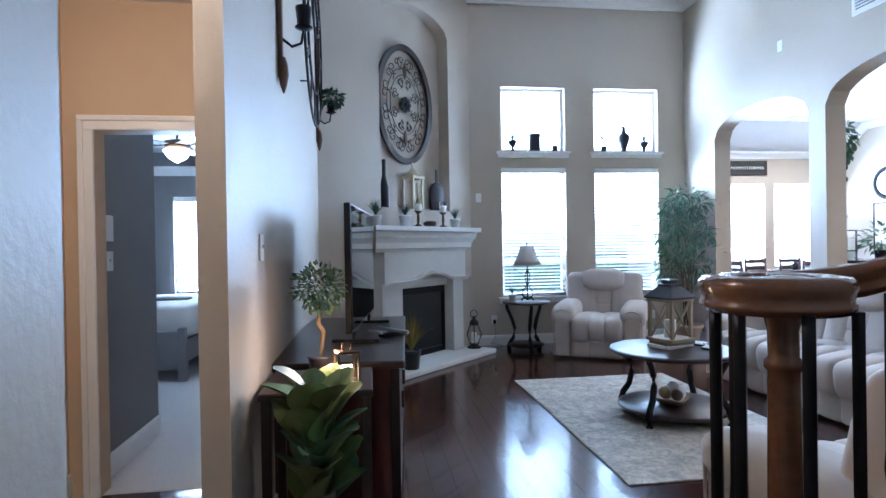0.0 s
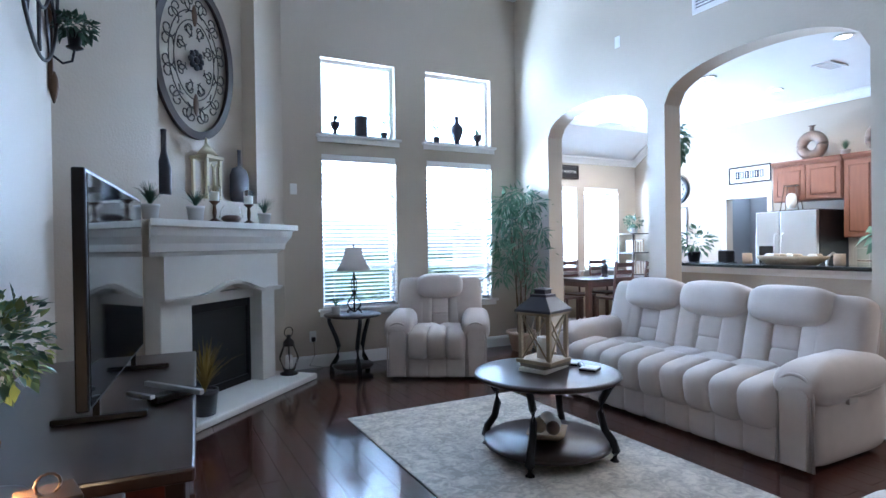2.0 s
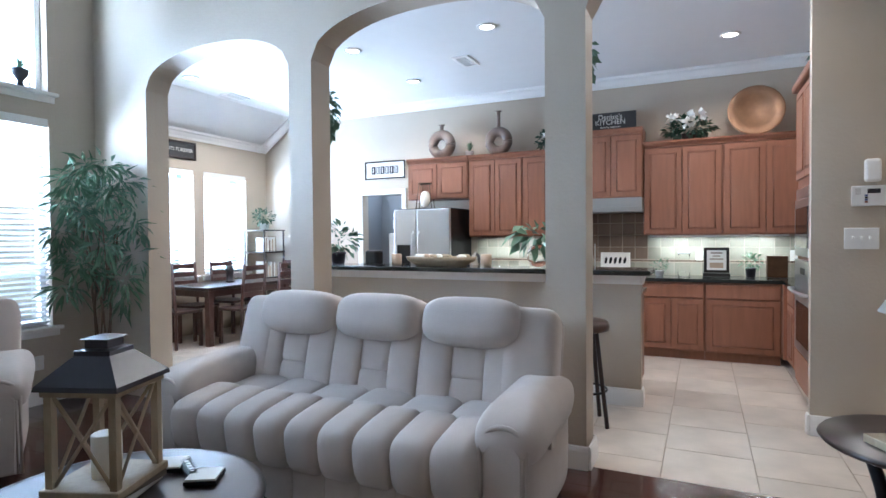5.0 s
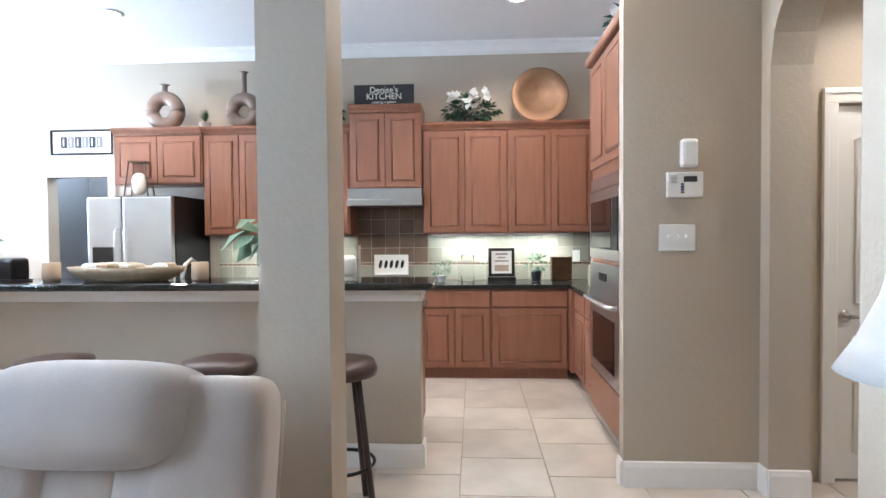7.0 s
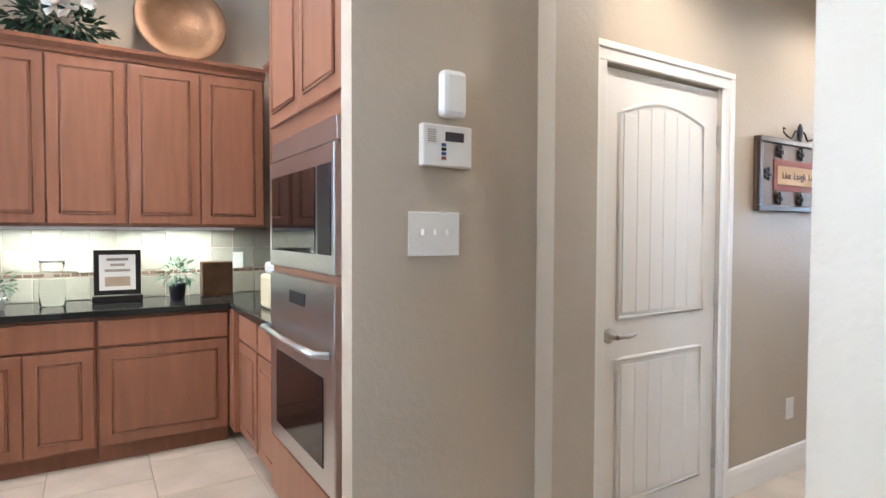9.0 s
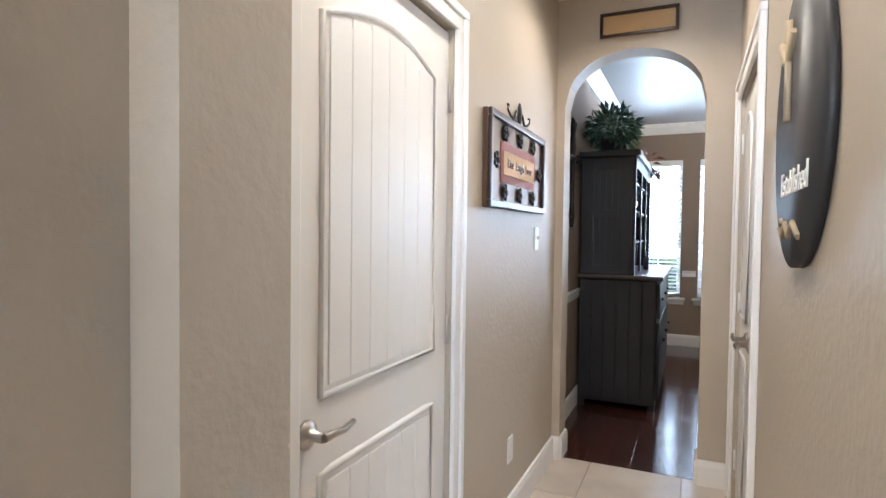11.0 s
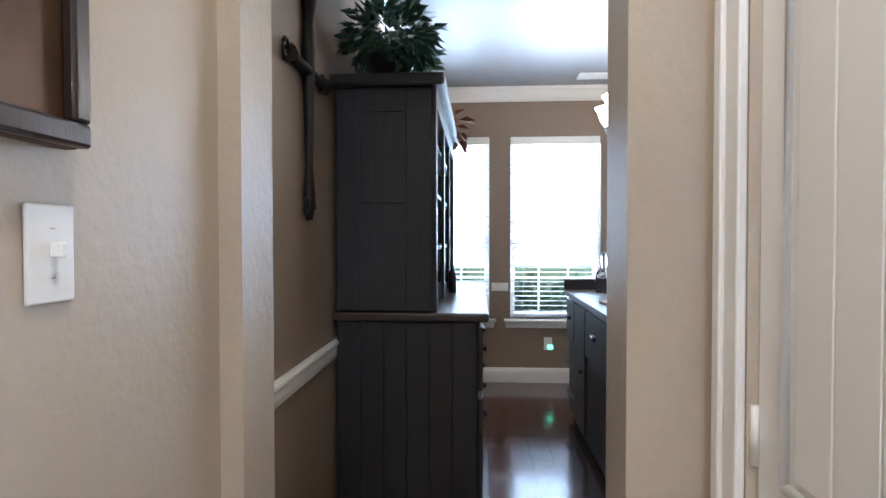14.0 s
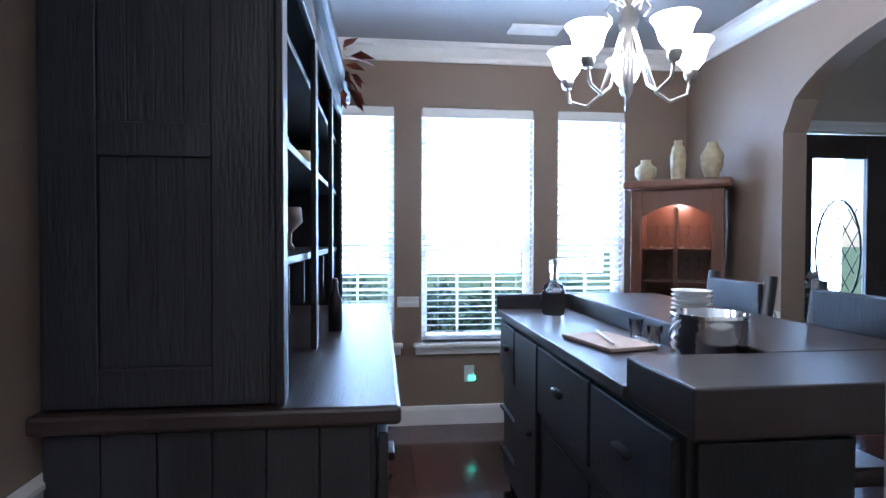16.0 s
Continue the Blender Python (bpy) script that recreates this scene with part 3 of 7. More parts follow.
rake(BACK, -1)
rake(e2, 1)
bm = bmesh.new()
_a = [[bm.verts.new((x, y, z)) for y, z in ((8.45, 3.349), (9.05, 2.929), (9.05, 3.349))] for x in (4.72, BACK)]
bm.faces.new(_a[0])
bm.faces.new(_a[1])
for i in range(3):
    bm.faces.new((_a[0][i], _a[0][(i + 1) % 3], _a[1][(i + 1) % 3], _a[1][i]))
structure("ceiling_nook", bm, CEIL, "white sloping nook ceiling")
run("crown_moulding", [((DW, DS), (DE, DS), (0, 1)), ((DE, DS), (DE, -2.08), (-1, 0)), ((DW, DS), (DW, -2.08), (1, 0))], crown(DH, 0.12), TRIM, "white dining crown moulding")
run("crown_moulding", [((-5.0, 8.05), (-0.64, 8.05), (0, -1))], crown(2.5, 0.12), TRIM, "white bedroom crown moulding")


def window(name, at, rz, w, z0, z1, sill=True, rails=(), bars=0, blind=False, tilt=12):
    """A window in a wall; local x across it, -y into the room, the wall's face at y = 0."""
    ob = thing(name, (*at, 0), rz, "white framed window " + ("with white slatted blind" if blind else "above a narrow ledge"), "window", kind="structure")
    bm, h = bmesh.new(), w / 2
    f = 0.045
    for a, b in (((-h, 0.09, z0), (-h + f, 0.15, z1)), ((h - f, 0.09, z0), (h, 0.15, z1)), ((-h + f, 0.09, z0), (h - f, 0.15, z0 + f)), ((-h + f, 0.09, z1 - f), (h - f, 0.15, z1))):
        bx(bm, a, b, 0.006)
    part("window_frame", bm, TRIM, ob)
    for z in rails:
        part("meeting_rail", box((-h + f, 0.095, z - 0.025), (h - f, 0.145, z + 0.025), 0.005), TRIM, ob)
    for i in range(bars):
        x = -h + w * (i + 1) / (bars + 1)
        part("glazing_bar", box((x - 0.008, 0.11, z0 + f), (x + 0.008, 0.13, z1 - f)), TRIM, ob)
    if bars:
        for z in (z0 + (z1 - z0) * 0.22, z0 + (z1 - z0) * 0.76):
            part("glazing_bar", box((-h + f, 0.111, z - 0.008), (h - f, 0.129, z + 0.008)), TRIM, ob)
    g = part("pane", box((-h + f, 0.135, z0 + f), (h - f, 0.138, z1 - f)), GLASS, ob)
    g.visible_shadow = False
    if sill:
        bm = box((-h - 0.06, -0.06, z0 - 0.03), (h + 0.06, 0.09, z0), 0.008)
        bx(bm, (-h - 0.045, -0.022, z0 - 0.085), (h + 0.045, -0.001, z0 - 0.03), 0.006)
        part("window_sill", bm, TRIM, ob)
    if blind:
        part("headrail", box((-h + 0.004, 0.0, z1 - 0.075), (h - 0.004, 0.06, z1 - 0.002), 0.006), TRIM, ob)
        me = mesh_of("slat", box((-h + 0.01, -0.024, -0.0015), (h - 0.01, 0.024, 0.0015)))
        me.materials.append(BLIND)
        for i in range(int((z1 - z0 - 0.10) / 0.045)):
            s = new("slat", me)
            s.parent = ob
            s.matrix_local = pose(0, 0.035, z0 + 0.03 + i * 0.045, -tilt, 0, 0)
        for x in (-h * 0.7, h * 0.7):
            part("ladder_cord", box((x - 0.0015, 0.033, z0 + 0.02), (x + 0.0015, 0.036, z1 - 0.07)), PLASTIC, ob)
    return ob


window("window_1", (2.285, NORTH), 0, 0.91, 0.65, 2.41, rails=(1.12,), blind=True, tilt=26)
window("window_2", (3.6275, NORTH), 0, 0.945, 0.65, 2.41, rails=(1.12,), blind=True, tilt=26)
window("window_3", (2.285, NORTH), 0, 0.91, 2.63, 3.51)
window("window_4", (3.6275, NORTH), 0, 0.945, 2.63, 3.51)
window("window_5", (6.535, 9.05), 0, 0.97, 0.85, 2.38, blind=True, tilt=35)
window("window_6", (7.62, 9.05), 0, 0.84, 0.85, 2.38, blind=True, tilt=35)
window("window_7", (5.4325, DS), 180, 0.535, 0.60, 2.30, rails=(1.29,), bars=1, blind=True, tilt=20)
window("window_8", (4.555, DS), 180, 0.83, 0.60, 2.30, rails=(1.29,), bars=2, blind=True, tilt=14)
window("window_9", (3.70, DS), 180, 0.52, 0.60, 2.30, rails=(1.29,), bars=1, blind=True, tilt=25)
window("window_10", (-2.185, 8.05), 0, 0.87, 0.75, 2.10, blind=True, tilt=20)


def casing(name, axis, c, side, a, b, top, label):
    """White trim round a doorway, on one face of its wall."""
    bm = bmesh.new()
    for o, w, th in ((0.0, 0.05, 0.018), (0.05, 0.03, 0.026)):
        for p, q, z0, z1 in ((a - o - w, a - o, 0, top + o), (b + o, b + o + w, 0, top + o), (a - o - w, b + o + w, top + o, top + o + w)):
            if axis == "y":
                bx(bm, (c + side * 0.001, p, z0), (c + side * th, q, z1), 0.004)
            else:
                bx(bm, (p, c + side * 0.001, z0), (q, c + side * th, z1), 0.004)
    structure(name, bm, TRIM, label)


casing("door_trim", "y", HE, -1, -0.31, 0.52, 2.06, "white moulded pantry door casing")
casing("door_trim", "y", HW, 1, -1.74, -0.74, 2.06, "white moulded closet door casing")
casing("door_trim", "x", 3.30, -1, -1.46, -0.64, 2.03, "white moulded bedroom door casing")
casing("door_trim", "y", BACK, -1, 6.42, 7.11, 2.03, "white moulded utility doorway casing")
casing("door_trim", "x", -6.04, 1, 1.12, 2.07, 2.20, "white front door casing")


def panel_door(name, at, rz, w, h, label, hand=1):
    """An arched two-panel plank door; local x across, -y towards the viewer."""
    ob = thing(name, at, rz, label, "door", kind="structure")
    part("slab", box((-w / 2, 0.006, 0.012), (w / 2, 0.04, h), 0.003), TRIM, ob)
    st = 0.11 if w > 0.6 else 0.085
    for lo, hi, arch in ((0.16, 0.80, 0), (0.98, h - 0.115, 0.07)):
        a, b = -w / 2 + st, w / 2 - st
        n = 12
        top = [(a + (b - a) * i / n, hi - arch + arch * math.sin(math.pi * i / n)) for i in range(n + 1)]
        loop = [(a, lo), (b, lo)] + top[::-1]
        part("panel_moulding", tube(bmesh.new(), [(x, 0.006, z) for x, z in loop + [loop[0]]], 0.010, 8), TRIM, ob)
        k = max(2, int((b - a - 0.06) / 0.085))
        pw = (b - a - 0.06) / k
        for i in range(k):
            x = a + 0.03 + i * pw
            zt = hi - arch - 0.035 + arch * math.sin(math.pi * (x + pw / 2 - a) / (b - a))
            part("plank", box((x + 0.0012, 0.001, lo + 0.022), (x + pw - 0.0012, 0.008, zt + 0.008), 0.0025), TRIM, ob)
    hx = hand * (w / 2 - 0.06)
    bm = lathe(bmesh.new(), [(0.033, 0), (0.033, 0.008), (0.02, 0.014), (0.012, 0.02), (0.012, 0.05)], segs=18)
    bmesh.ops.rotate(bm, verts=bm.verts[:], matrix=Matrix.Rotation(radians(90), 3, "X"))
    bmesh.ops.translate(bm, verts=bm.verts[:], vec=(hx, 0.006, 0.91))
    tube(bm, [(hx, -0.045, 0.91), (hx - hand * 0.03, -0.05, 0.912), (hx - hand * 0.07, -0.05, 0.908), (hx - hand * 0.115, -0.046, 0.914)], [0.011, 0.010, 0.008, 0.007], 8)
    part("door_handle", bm, NICKEL, ob, "brushed nickel lever handle")
    for z in (0.22, 1.03, h - 0.22):
        part("hinge", lathe(bmesh.new(), [(0.007, -0.05), (0.007, 0.05)], (-hand * (w / 2 - 0.002), 0.0, z), 8), NICKEL if w > 0.6 else PLASTIC, ob)
    return ob


panel_door("door_1", (HE + 0.012, 0.105, 0), -90, 0.825, 2.05, "closed white two-panel pantry door with arched top panel", hand=-1)
panel_door("door_2", (HW - 0.012, -1.4915, 0), 90, 0.493, 2.05, "closed white narrow closet door leaf", hand=1)
panel_door("door_3", (HW - 0.012, -0.9885, 0), 90, 0.493, 2.05, "closed white narrow closet door leaf", hand=-1)


def front_door():
    ob = thing("door_4", (1.595, -6.10, 0), 180, "dark wooden front door with leaded oval glass", "door", kind="structure")
    bm = bmesh.new()
    for a, b in (((-0.47, 0, 0.01), (-0.24, 0.05, 2.19)), ((0.24, 0, 0.01), (0.47, 0.05, 2.19)), ((-0.24, 0, 0.01), (0.24, 0.05, 0.32)), ((-0.24, 0, 2.0), (0.24, 0.05, 2.19))):
        bx(bm, a, b, 0.008)
    part("door_frame", bm, DARKWOOD, ob)
    part("pane", box((-0.24, 0.02, 0.32), (0.24, 0.03, 2.0)), GLASS, ob).visible_shadow = False
    bm = bmesh.new()
    tube(bm, [(0.2 * math.cos(a * 0.2618), 0.012, 1.25 + 0.42 * math.sin(a * 0.2618)) for a in range(25)], 0.008, 6)
    for k in range(-4, 5):
        for s in (-1, 1):
            pts = [p for p in ((k * 0.12 + s * 0.1 * q, 0.012, 0.9 + 0.175 * q) for q in range(5)) if abs(p[0]) < 0.235]
            if len(pts) > 1:
                tube(bm, pts, 0.004, 5)
    part("lead_came", bm, IRON, ob)
    part("knob", lathe(bmesh.new(), [(0.012, 0), (0.03, 0.02), (0.03, 0.05), (0.01, 0.06)], (0.40, -0.03, 1.0), 12), BRONZE, ob)


front_door()

# ---- living room things ----
def fireplace():
    ob = thing("fireplace", (0.475, 6.465, 0), 45, "pale cast stone fireplace with arched apron and mantel", "fireplace")
    c, m = 0.20, 0.08
    part("hearth", box((m - 1.0, -0.52, 0.0), (m + 1.0, 0.0, 0.06), 0.015), STONE, ob)
    for x0, x1 in ((c - 0.80, c - 0.47), (c + 0.47, c + 0.68)):
        part("pilaster", box((x0, -0.16, 0.06), (x1, -0.001, 0.98), 0.01), STONE, ob)
    bm = bmesh.new()
    n = 24
    lo, hi = c - 0.80, c + 0.68
    pts = []
    for i in range(n + 1):
        u = lo + (hi - lo) * i / n
        s = (u - c) / 0.47
        pts.append((u, 0.96 + (0.10 * (math.cos(math.pi * s) + 1) / 2 if abs(s) < 1 else 0)))
    prism(bm, pts + [(hi, 1.30), (lo, 1.30)], -0.20, -0.001)
    part("apron", bm, STONE, ob)
    bm = bmesh.new()
    for dz, y in ((0.0, -0.235), (0.018, -0.255)):
        for (u0, z0), (u1, z1) in zip(pts, pts[1:]):
            v = [bm.verts.new(p) for p in ((u0, y, z0 - 0.02 + dz), (u1, y, z1 - 0.02 + dz), (u1, y, z1 + dz), (u0, y, z0 + dz), (u0, -0.2, z0 - 0.02 + dz), (u1, -0.2, z1 - 0.02 + dz), (u1, -0.2, z1 + dz), (u0, -0.2, z0 + dz))]
            for f in ((0, 1, 2, 3), (0, 4, 5, 1), (3, 2, 6, 7)):
                bm.faces.new([v[k] for k in f])
    part("apron_moulding", bm, STONE, ob)
    part("breast", box((c - 0.47, -0.06, 0.88), (c + 0.47, -0.001, 0.97)), STONE, ob)
    prof = [(0.20, 1.30), (0.22, 1.33), (0.25, 1.34), (0.26, 1.40), (0.30, 1.46), (0.31, 1.52), (0.35, 1.53), (0.35, 1.58), (0.0, 1.58), (0.0, 1.30)]
    bm = bmesh.new()
    rows = []
    for side in (-1, 1):
        rows.append([bm.verts.new((m + side * (0.62 + o * 0.95), -o if o else -0.001, z)) for o, z in prof])
    bm.faces.new(rows[0])
    bm.faces.new(rows[1][::-1])
    for i in range(len(prof)):
        j = (i + 1) % len(prof)
        bm.faces.new((rows[0][i], rows[0][j], rows[1][j], rows[1][i]))
    part("mantel", bm, STONE, ob)
    # one solid near-black block fills the firebox opening
    fb = part("firebox", box((c - 0.46, 0.0, 0.06), (c + 0.46, 0.33, 0.88)), RECESSBLK, ob, "solid near-black firebox")
    bm = bmesh.new()
    for a, b in (((c - 0.46, -0.03, 0.06), (c - 0.42, 0, 0.88)), ((c + 0.42, -0.03, 0.06), (c + 0.46, 0, 0.88)), ((c - 0.42, -0.03, 0.80), (c + 0.42, 0, 0.88)), ((c - 0.42, -0.03, 0.06), (c + 0.42, 0, 0.13))):
        bx(bm, a, b, 0.004)
    part("screen_frame", bm, BLACK, fb)


fireplace()


def diag(s, off, z):
    """A place on the chimney's face: along it, out from it, height."""
    k = 0.70711
    return (0.475 + k * s + k * off, 6.465 + k * s - k * off, z)


def wall_medallion():
    ob = thing("wall_medallion", diag(0.14, -0.14, 3.05), 45, "oval dark wooden medallion with iron scrollwork", "wall decor")
    W, H = 0.50, 0.71
    bm = bmesh.new()
    n = 48
    rings = [[], [], [], []]
    for i in range(n):
        a = 6.28319 * i / n
        for r, (k, y) in zip(rings, ((1.0, 0.0), (1.0, -0.035), (0.86, -0.035), (0.86, 0.0))):
            kk = k if k == 1 else k
            r.append(bm.verts.new((W * kk * math.cos(a), y, (H - (1 - kk) * W) * math.sin(a))))
    for q in range(4):
        for i in range(n):
            bm.faces.new((rings[q][i], rings[q][(i + 1) % n], rings[(q + 1) % 4][(i + 1) % n], rings[(q + 1) % 4][i]))
    part("rim", bm, DARKWOOD, ob)

    def curl(cx, cz, r, turn, spin):
        return [(cx + r * (1 - k / 15) * math.cos(turn + spin * k * 0.5), -0.015, cz + r * (1 - k / 15) * math.sin(turn + spin * k * 0.5)) for k in range(14)]
    for ring, count, rr in ((0.82, 12, 0.085), (0.45, 8, 0.065)):
        for i in range(count):
            a = 6.28319 * (i + 0.5) / count
            for s in (-1, 1):
                aa = a + s * 0.11
                part("scroll", tube(bmesh.new(), curl(W * ring * 0.82 * math.cos(aa), H * ring * 0.88 * math.sin(aa), rr, a + math.pi, s), 0.006, 5), IRON, ob)
    for k in (0.5, 0.62):
        part("hoop", tube(bmesh.new(), [(W * k * math.cos(6.28319 * i / 32), -0.012, H * k * math.sin(6.28319 * i / 32)) for i in range(33)], 0.005, 5), IRON, ob)
    for i in range(8):
        a = 6.28319 * i / 8
        part("petal", pillow(bmesh.new(), (0.065 * math.cos(a), -0.03, 0.065 * math.sin(a)), (0.06, 0.03, 0.06), 0.8, 10, 6), BLACK, ob)
    part("boss", pillow(bmesh.new(), (0, -0.035, 0), (0.06, 0.04, 0.06), 0.9, 12, 8), BLACK, ob)
    for s in (-1, 1):
        part("fleuron", pillow(bmesh.new(), (0, -0.02, s * 0.40), (0.07, 0.02, 0.20), 1.1, 10, 8), BRONZE, ob)


wall_medallion()
TOP = 1.583


def pot_plant(name, at, r, h, leafc, material, label, pot=POTW, kind="blade", count=70, spread=0.9, seed=1, ln=0.2, potlabel=""):
    ob = thing(name, at, 0, label, "plant")
    p = part("pot", lathe(bmesh.new(), [(r * 0.72, 0), (r * 0.8, 0.004), (r * 0.95, h * 0.8), (r, h * 0.82), (r, h), (r * 0.88, h), (r * 0.85, h * 0.9)], segs=20), pot, ob, potlabel)
    bm = bmesh.new()
    if kind == "blade":
        blades(bm, (0, 0, h * 0.9), count, ln, spread, seed, 0.012)
    else:
        leafy(bm, (0, 0, h + ln * 0.6), (ln, ln, ln * 0.75), count, ln * 0.42, seed)
        tube(bm, [(0, 0, h * 0.85), (0, 0, h + ln * 0.5)], 0.005, 5)
    part("leaves", bm, leafc and material, ob)
    return ob


pot_plant("mantel_plant", diag(-0.28, 0.22, TOP), 0.07, 0.12, True, LEAFD, "spiky green plant in pale pot on the mantel", seed=4)
pot_plant("mantel_plant", diag(0.70, 0.18, TOP), 0.065, 0.11, True, LEAFD, "spiky green plant in pale pot on the mantel", seed=5)
pot_plant("mantel_plant", diag(-0.70, 0.18, TOP), 0.065, 0.11, True, LEAFD, "small green plant in pale pot on the mantel", seed=6)


def turned(name, at, profile, material, label, category, segs=20, squash=1.0, rz=0):
    return solo(name, lathe(bmesh.new(), profile, (0, 0, 0), segs, squash), material, label, category, at=at, rz=rz)


NZ = 1.803
turned("bottle", diag(-0.31, -0.06, NZ), [(0.05, 0), (0.055, 0.03), (0.055, 0.22), (0.035, 0.30), (0.022, 0.36), (0.022, 0.52), (0.026, 0.53), (0.02, 0.54)], VASED, "tall dark ceramic bottle in the niche", "bottle")
turned("flask", diag(0.66, -0.07, NZ), [(0.12, 0), (0.135, 0.05), (0.135, 0.26), (0.10, 0.33), (0.025, 0.36), (0.025, 0.50), (0.03, 0.52)], VASED, "wide flat dark flask in the niche", "bottle", 24, 0.4, 45)


def niche_lantern():
    ob = thing("niche_lantern", diag(0.20, -0.07, NZ), 45, "cream wooden lantern with arched sides", "lantern")
    part("base", box((-0.10, -0.09, 0), (0.10, 0.09, 0.03), 0.005), CREAM, ob)
    for x in (-0.085, 0.085):
        for y in (-0.075, 0.075):
            part("post", box((x - 0.013, y - 0.013, 0.03), (x + 0.013, y + 0.013, 0.36), 0.003), CREAM, ob)
    part("eaves", box((-0.11, -0.10, 0.36), (0.11, 0.10, 0.39), 0.005), CREAM, ob)
    part("roof", lathe(bmesh.new(), [(0.13, 0.39), (0.03, 0.49), (0.018, 0.50), (0.018, 0.53), (0.008, 0.56)], segs=4), CREAM, ob)
    for x in (-0.04, 0.04):
        bm = tube(bmesh.new(), [(x - 0.03, -0.08, 0.03), (x - 0.03, -0.08, 0.28), (x, -0.08, 0.32), (x + 0.03, -0.08, 0.28), (x + 0.03, -0.08, 0.03)], 0.008, 6)
        part("arch", bm, CREAM, ob)


niche_lantern()


def candlestick(at, label):
    ob = thing("candle_holder", at, 0, label, "candle holder", "mantel candles")
    part("stem", lathe(bmesh.new(), [(0.045, 0), (0.045, 0.01), (0.012, 0.03), (0.018, 0.08), (0.012, 0.14), (0.045, 0.17), (0.045, 0.175)], segs=14), BRONZE, ob)
    part("candle", lathe(bmesh.new(), [(0.035, 0.175), (0.035, 0.25), (0.03, 0.253)], segs=14), CANDLE, ob)
    g = part("glass_cup", lathe(bmesh.new(), [(0.04, 0.176), (0.05, 0.30)], segs=14), GLASS, ob)
    g.visible_shadow = False


candlestick(diag(-0.08, 0.24, TOP), "bronze candle holder with white pillar candle")
candlestick(diag(0.38, 0.24, TOP), "bronze candle holder with white pillar candle")
ob = thing("glass_bowl", diag(0.16, 0.22, TOP), 0, "clear glass bowl of dark potpourri", "bowl")
part("glass", lathe(bmesh.new(), [(0.06, 0.002), (0.10, 0.05), (0.09, 0.11), (0.06, 0.15), (0.065, 0.16)], segs=18), GLASS, ob).visible_shadow = False
part("filling", pillow(bmesh.new(), (0, 0, 0.04), (0.15, 0.15, 0.06), 0.7, 14, 8), VASE, ob)


def iron_lantern(at, rz):
    ob = thing("hearth_lantern", at, rz, "dark iron lantern with candle on the hearth", "lantern")
    part("foot", lathe(bmesh.new(), [(0.09, 0), (0.09, 0.015), (0.05, 0.03), (0.06, 0.06)], segs=14), IRON, ob)
    for i in range(6):
        a = 1.0472 * i
        part("rib", tube(bmesh.new(), [(0.06 * math.cos(a), 0.06 * math.sin(a), 0.05), (0.105 * math.cos(a), 0.105 * math.sin(a), 0.17), (0.05 * math.cos(a), 0.05 * math.sin(a), 0.30)], 0.006, 6), IRON, ob)
    part("cap", lathe(bmesh.new(), [(0.06, 0.29), (0.055, 0.33), (0.02, 0.37), (0.02, 0.40)], segs=14), IRON, ob)
    part("handle", tube(bmesh.new(), [(0.05 * math.cos(k * 0.3927), 0, 0.43 + 0.05 * math.sin(k * 0.3927)) for k in range(17)], 0.005, 6), IRON, ob)
    part("candle", lathe(bmesh.new(), [(0.035, 0.06), (0.035, 0.19)], segs=12), CANDLE, ob)


iron_lantern(diag(0.95, 0.27, 0.063), 20)
pot_plant("dry_grass_pot", diag(-0.42, 0.40, 0.063), 0.10, 0.20, True, STRAW, "yellow ornamental grass in a dark pot on the hearth", VASED, count=140, spread=0.7, seed=9, ln=0.42)


def arch_outline(r, z0, z1, n=10):
    """An upright (x, z) outline with a round head, of half width r."""
    return [(-r, z0)] + [(-r * math.cos(math.pi * k / n), z1 - r + r * math.sin(math.pi * k / n)) for k in range(n + 1)] + [(r, z0)]


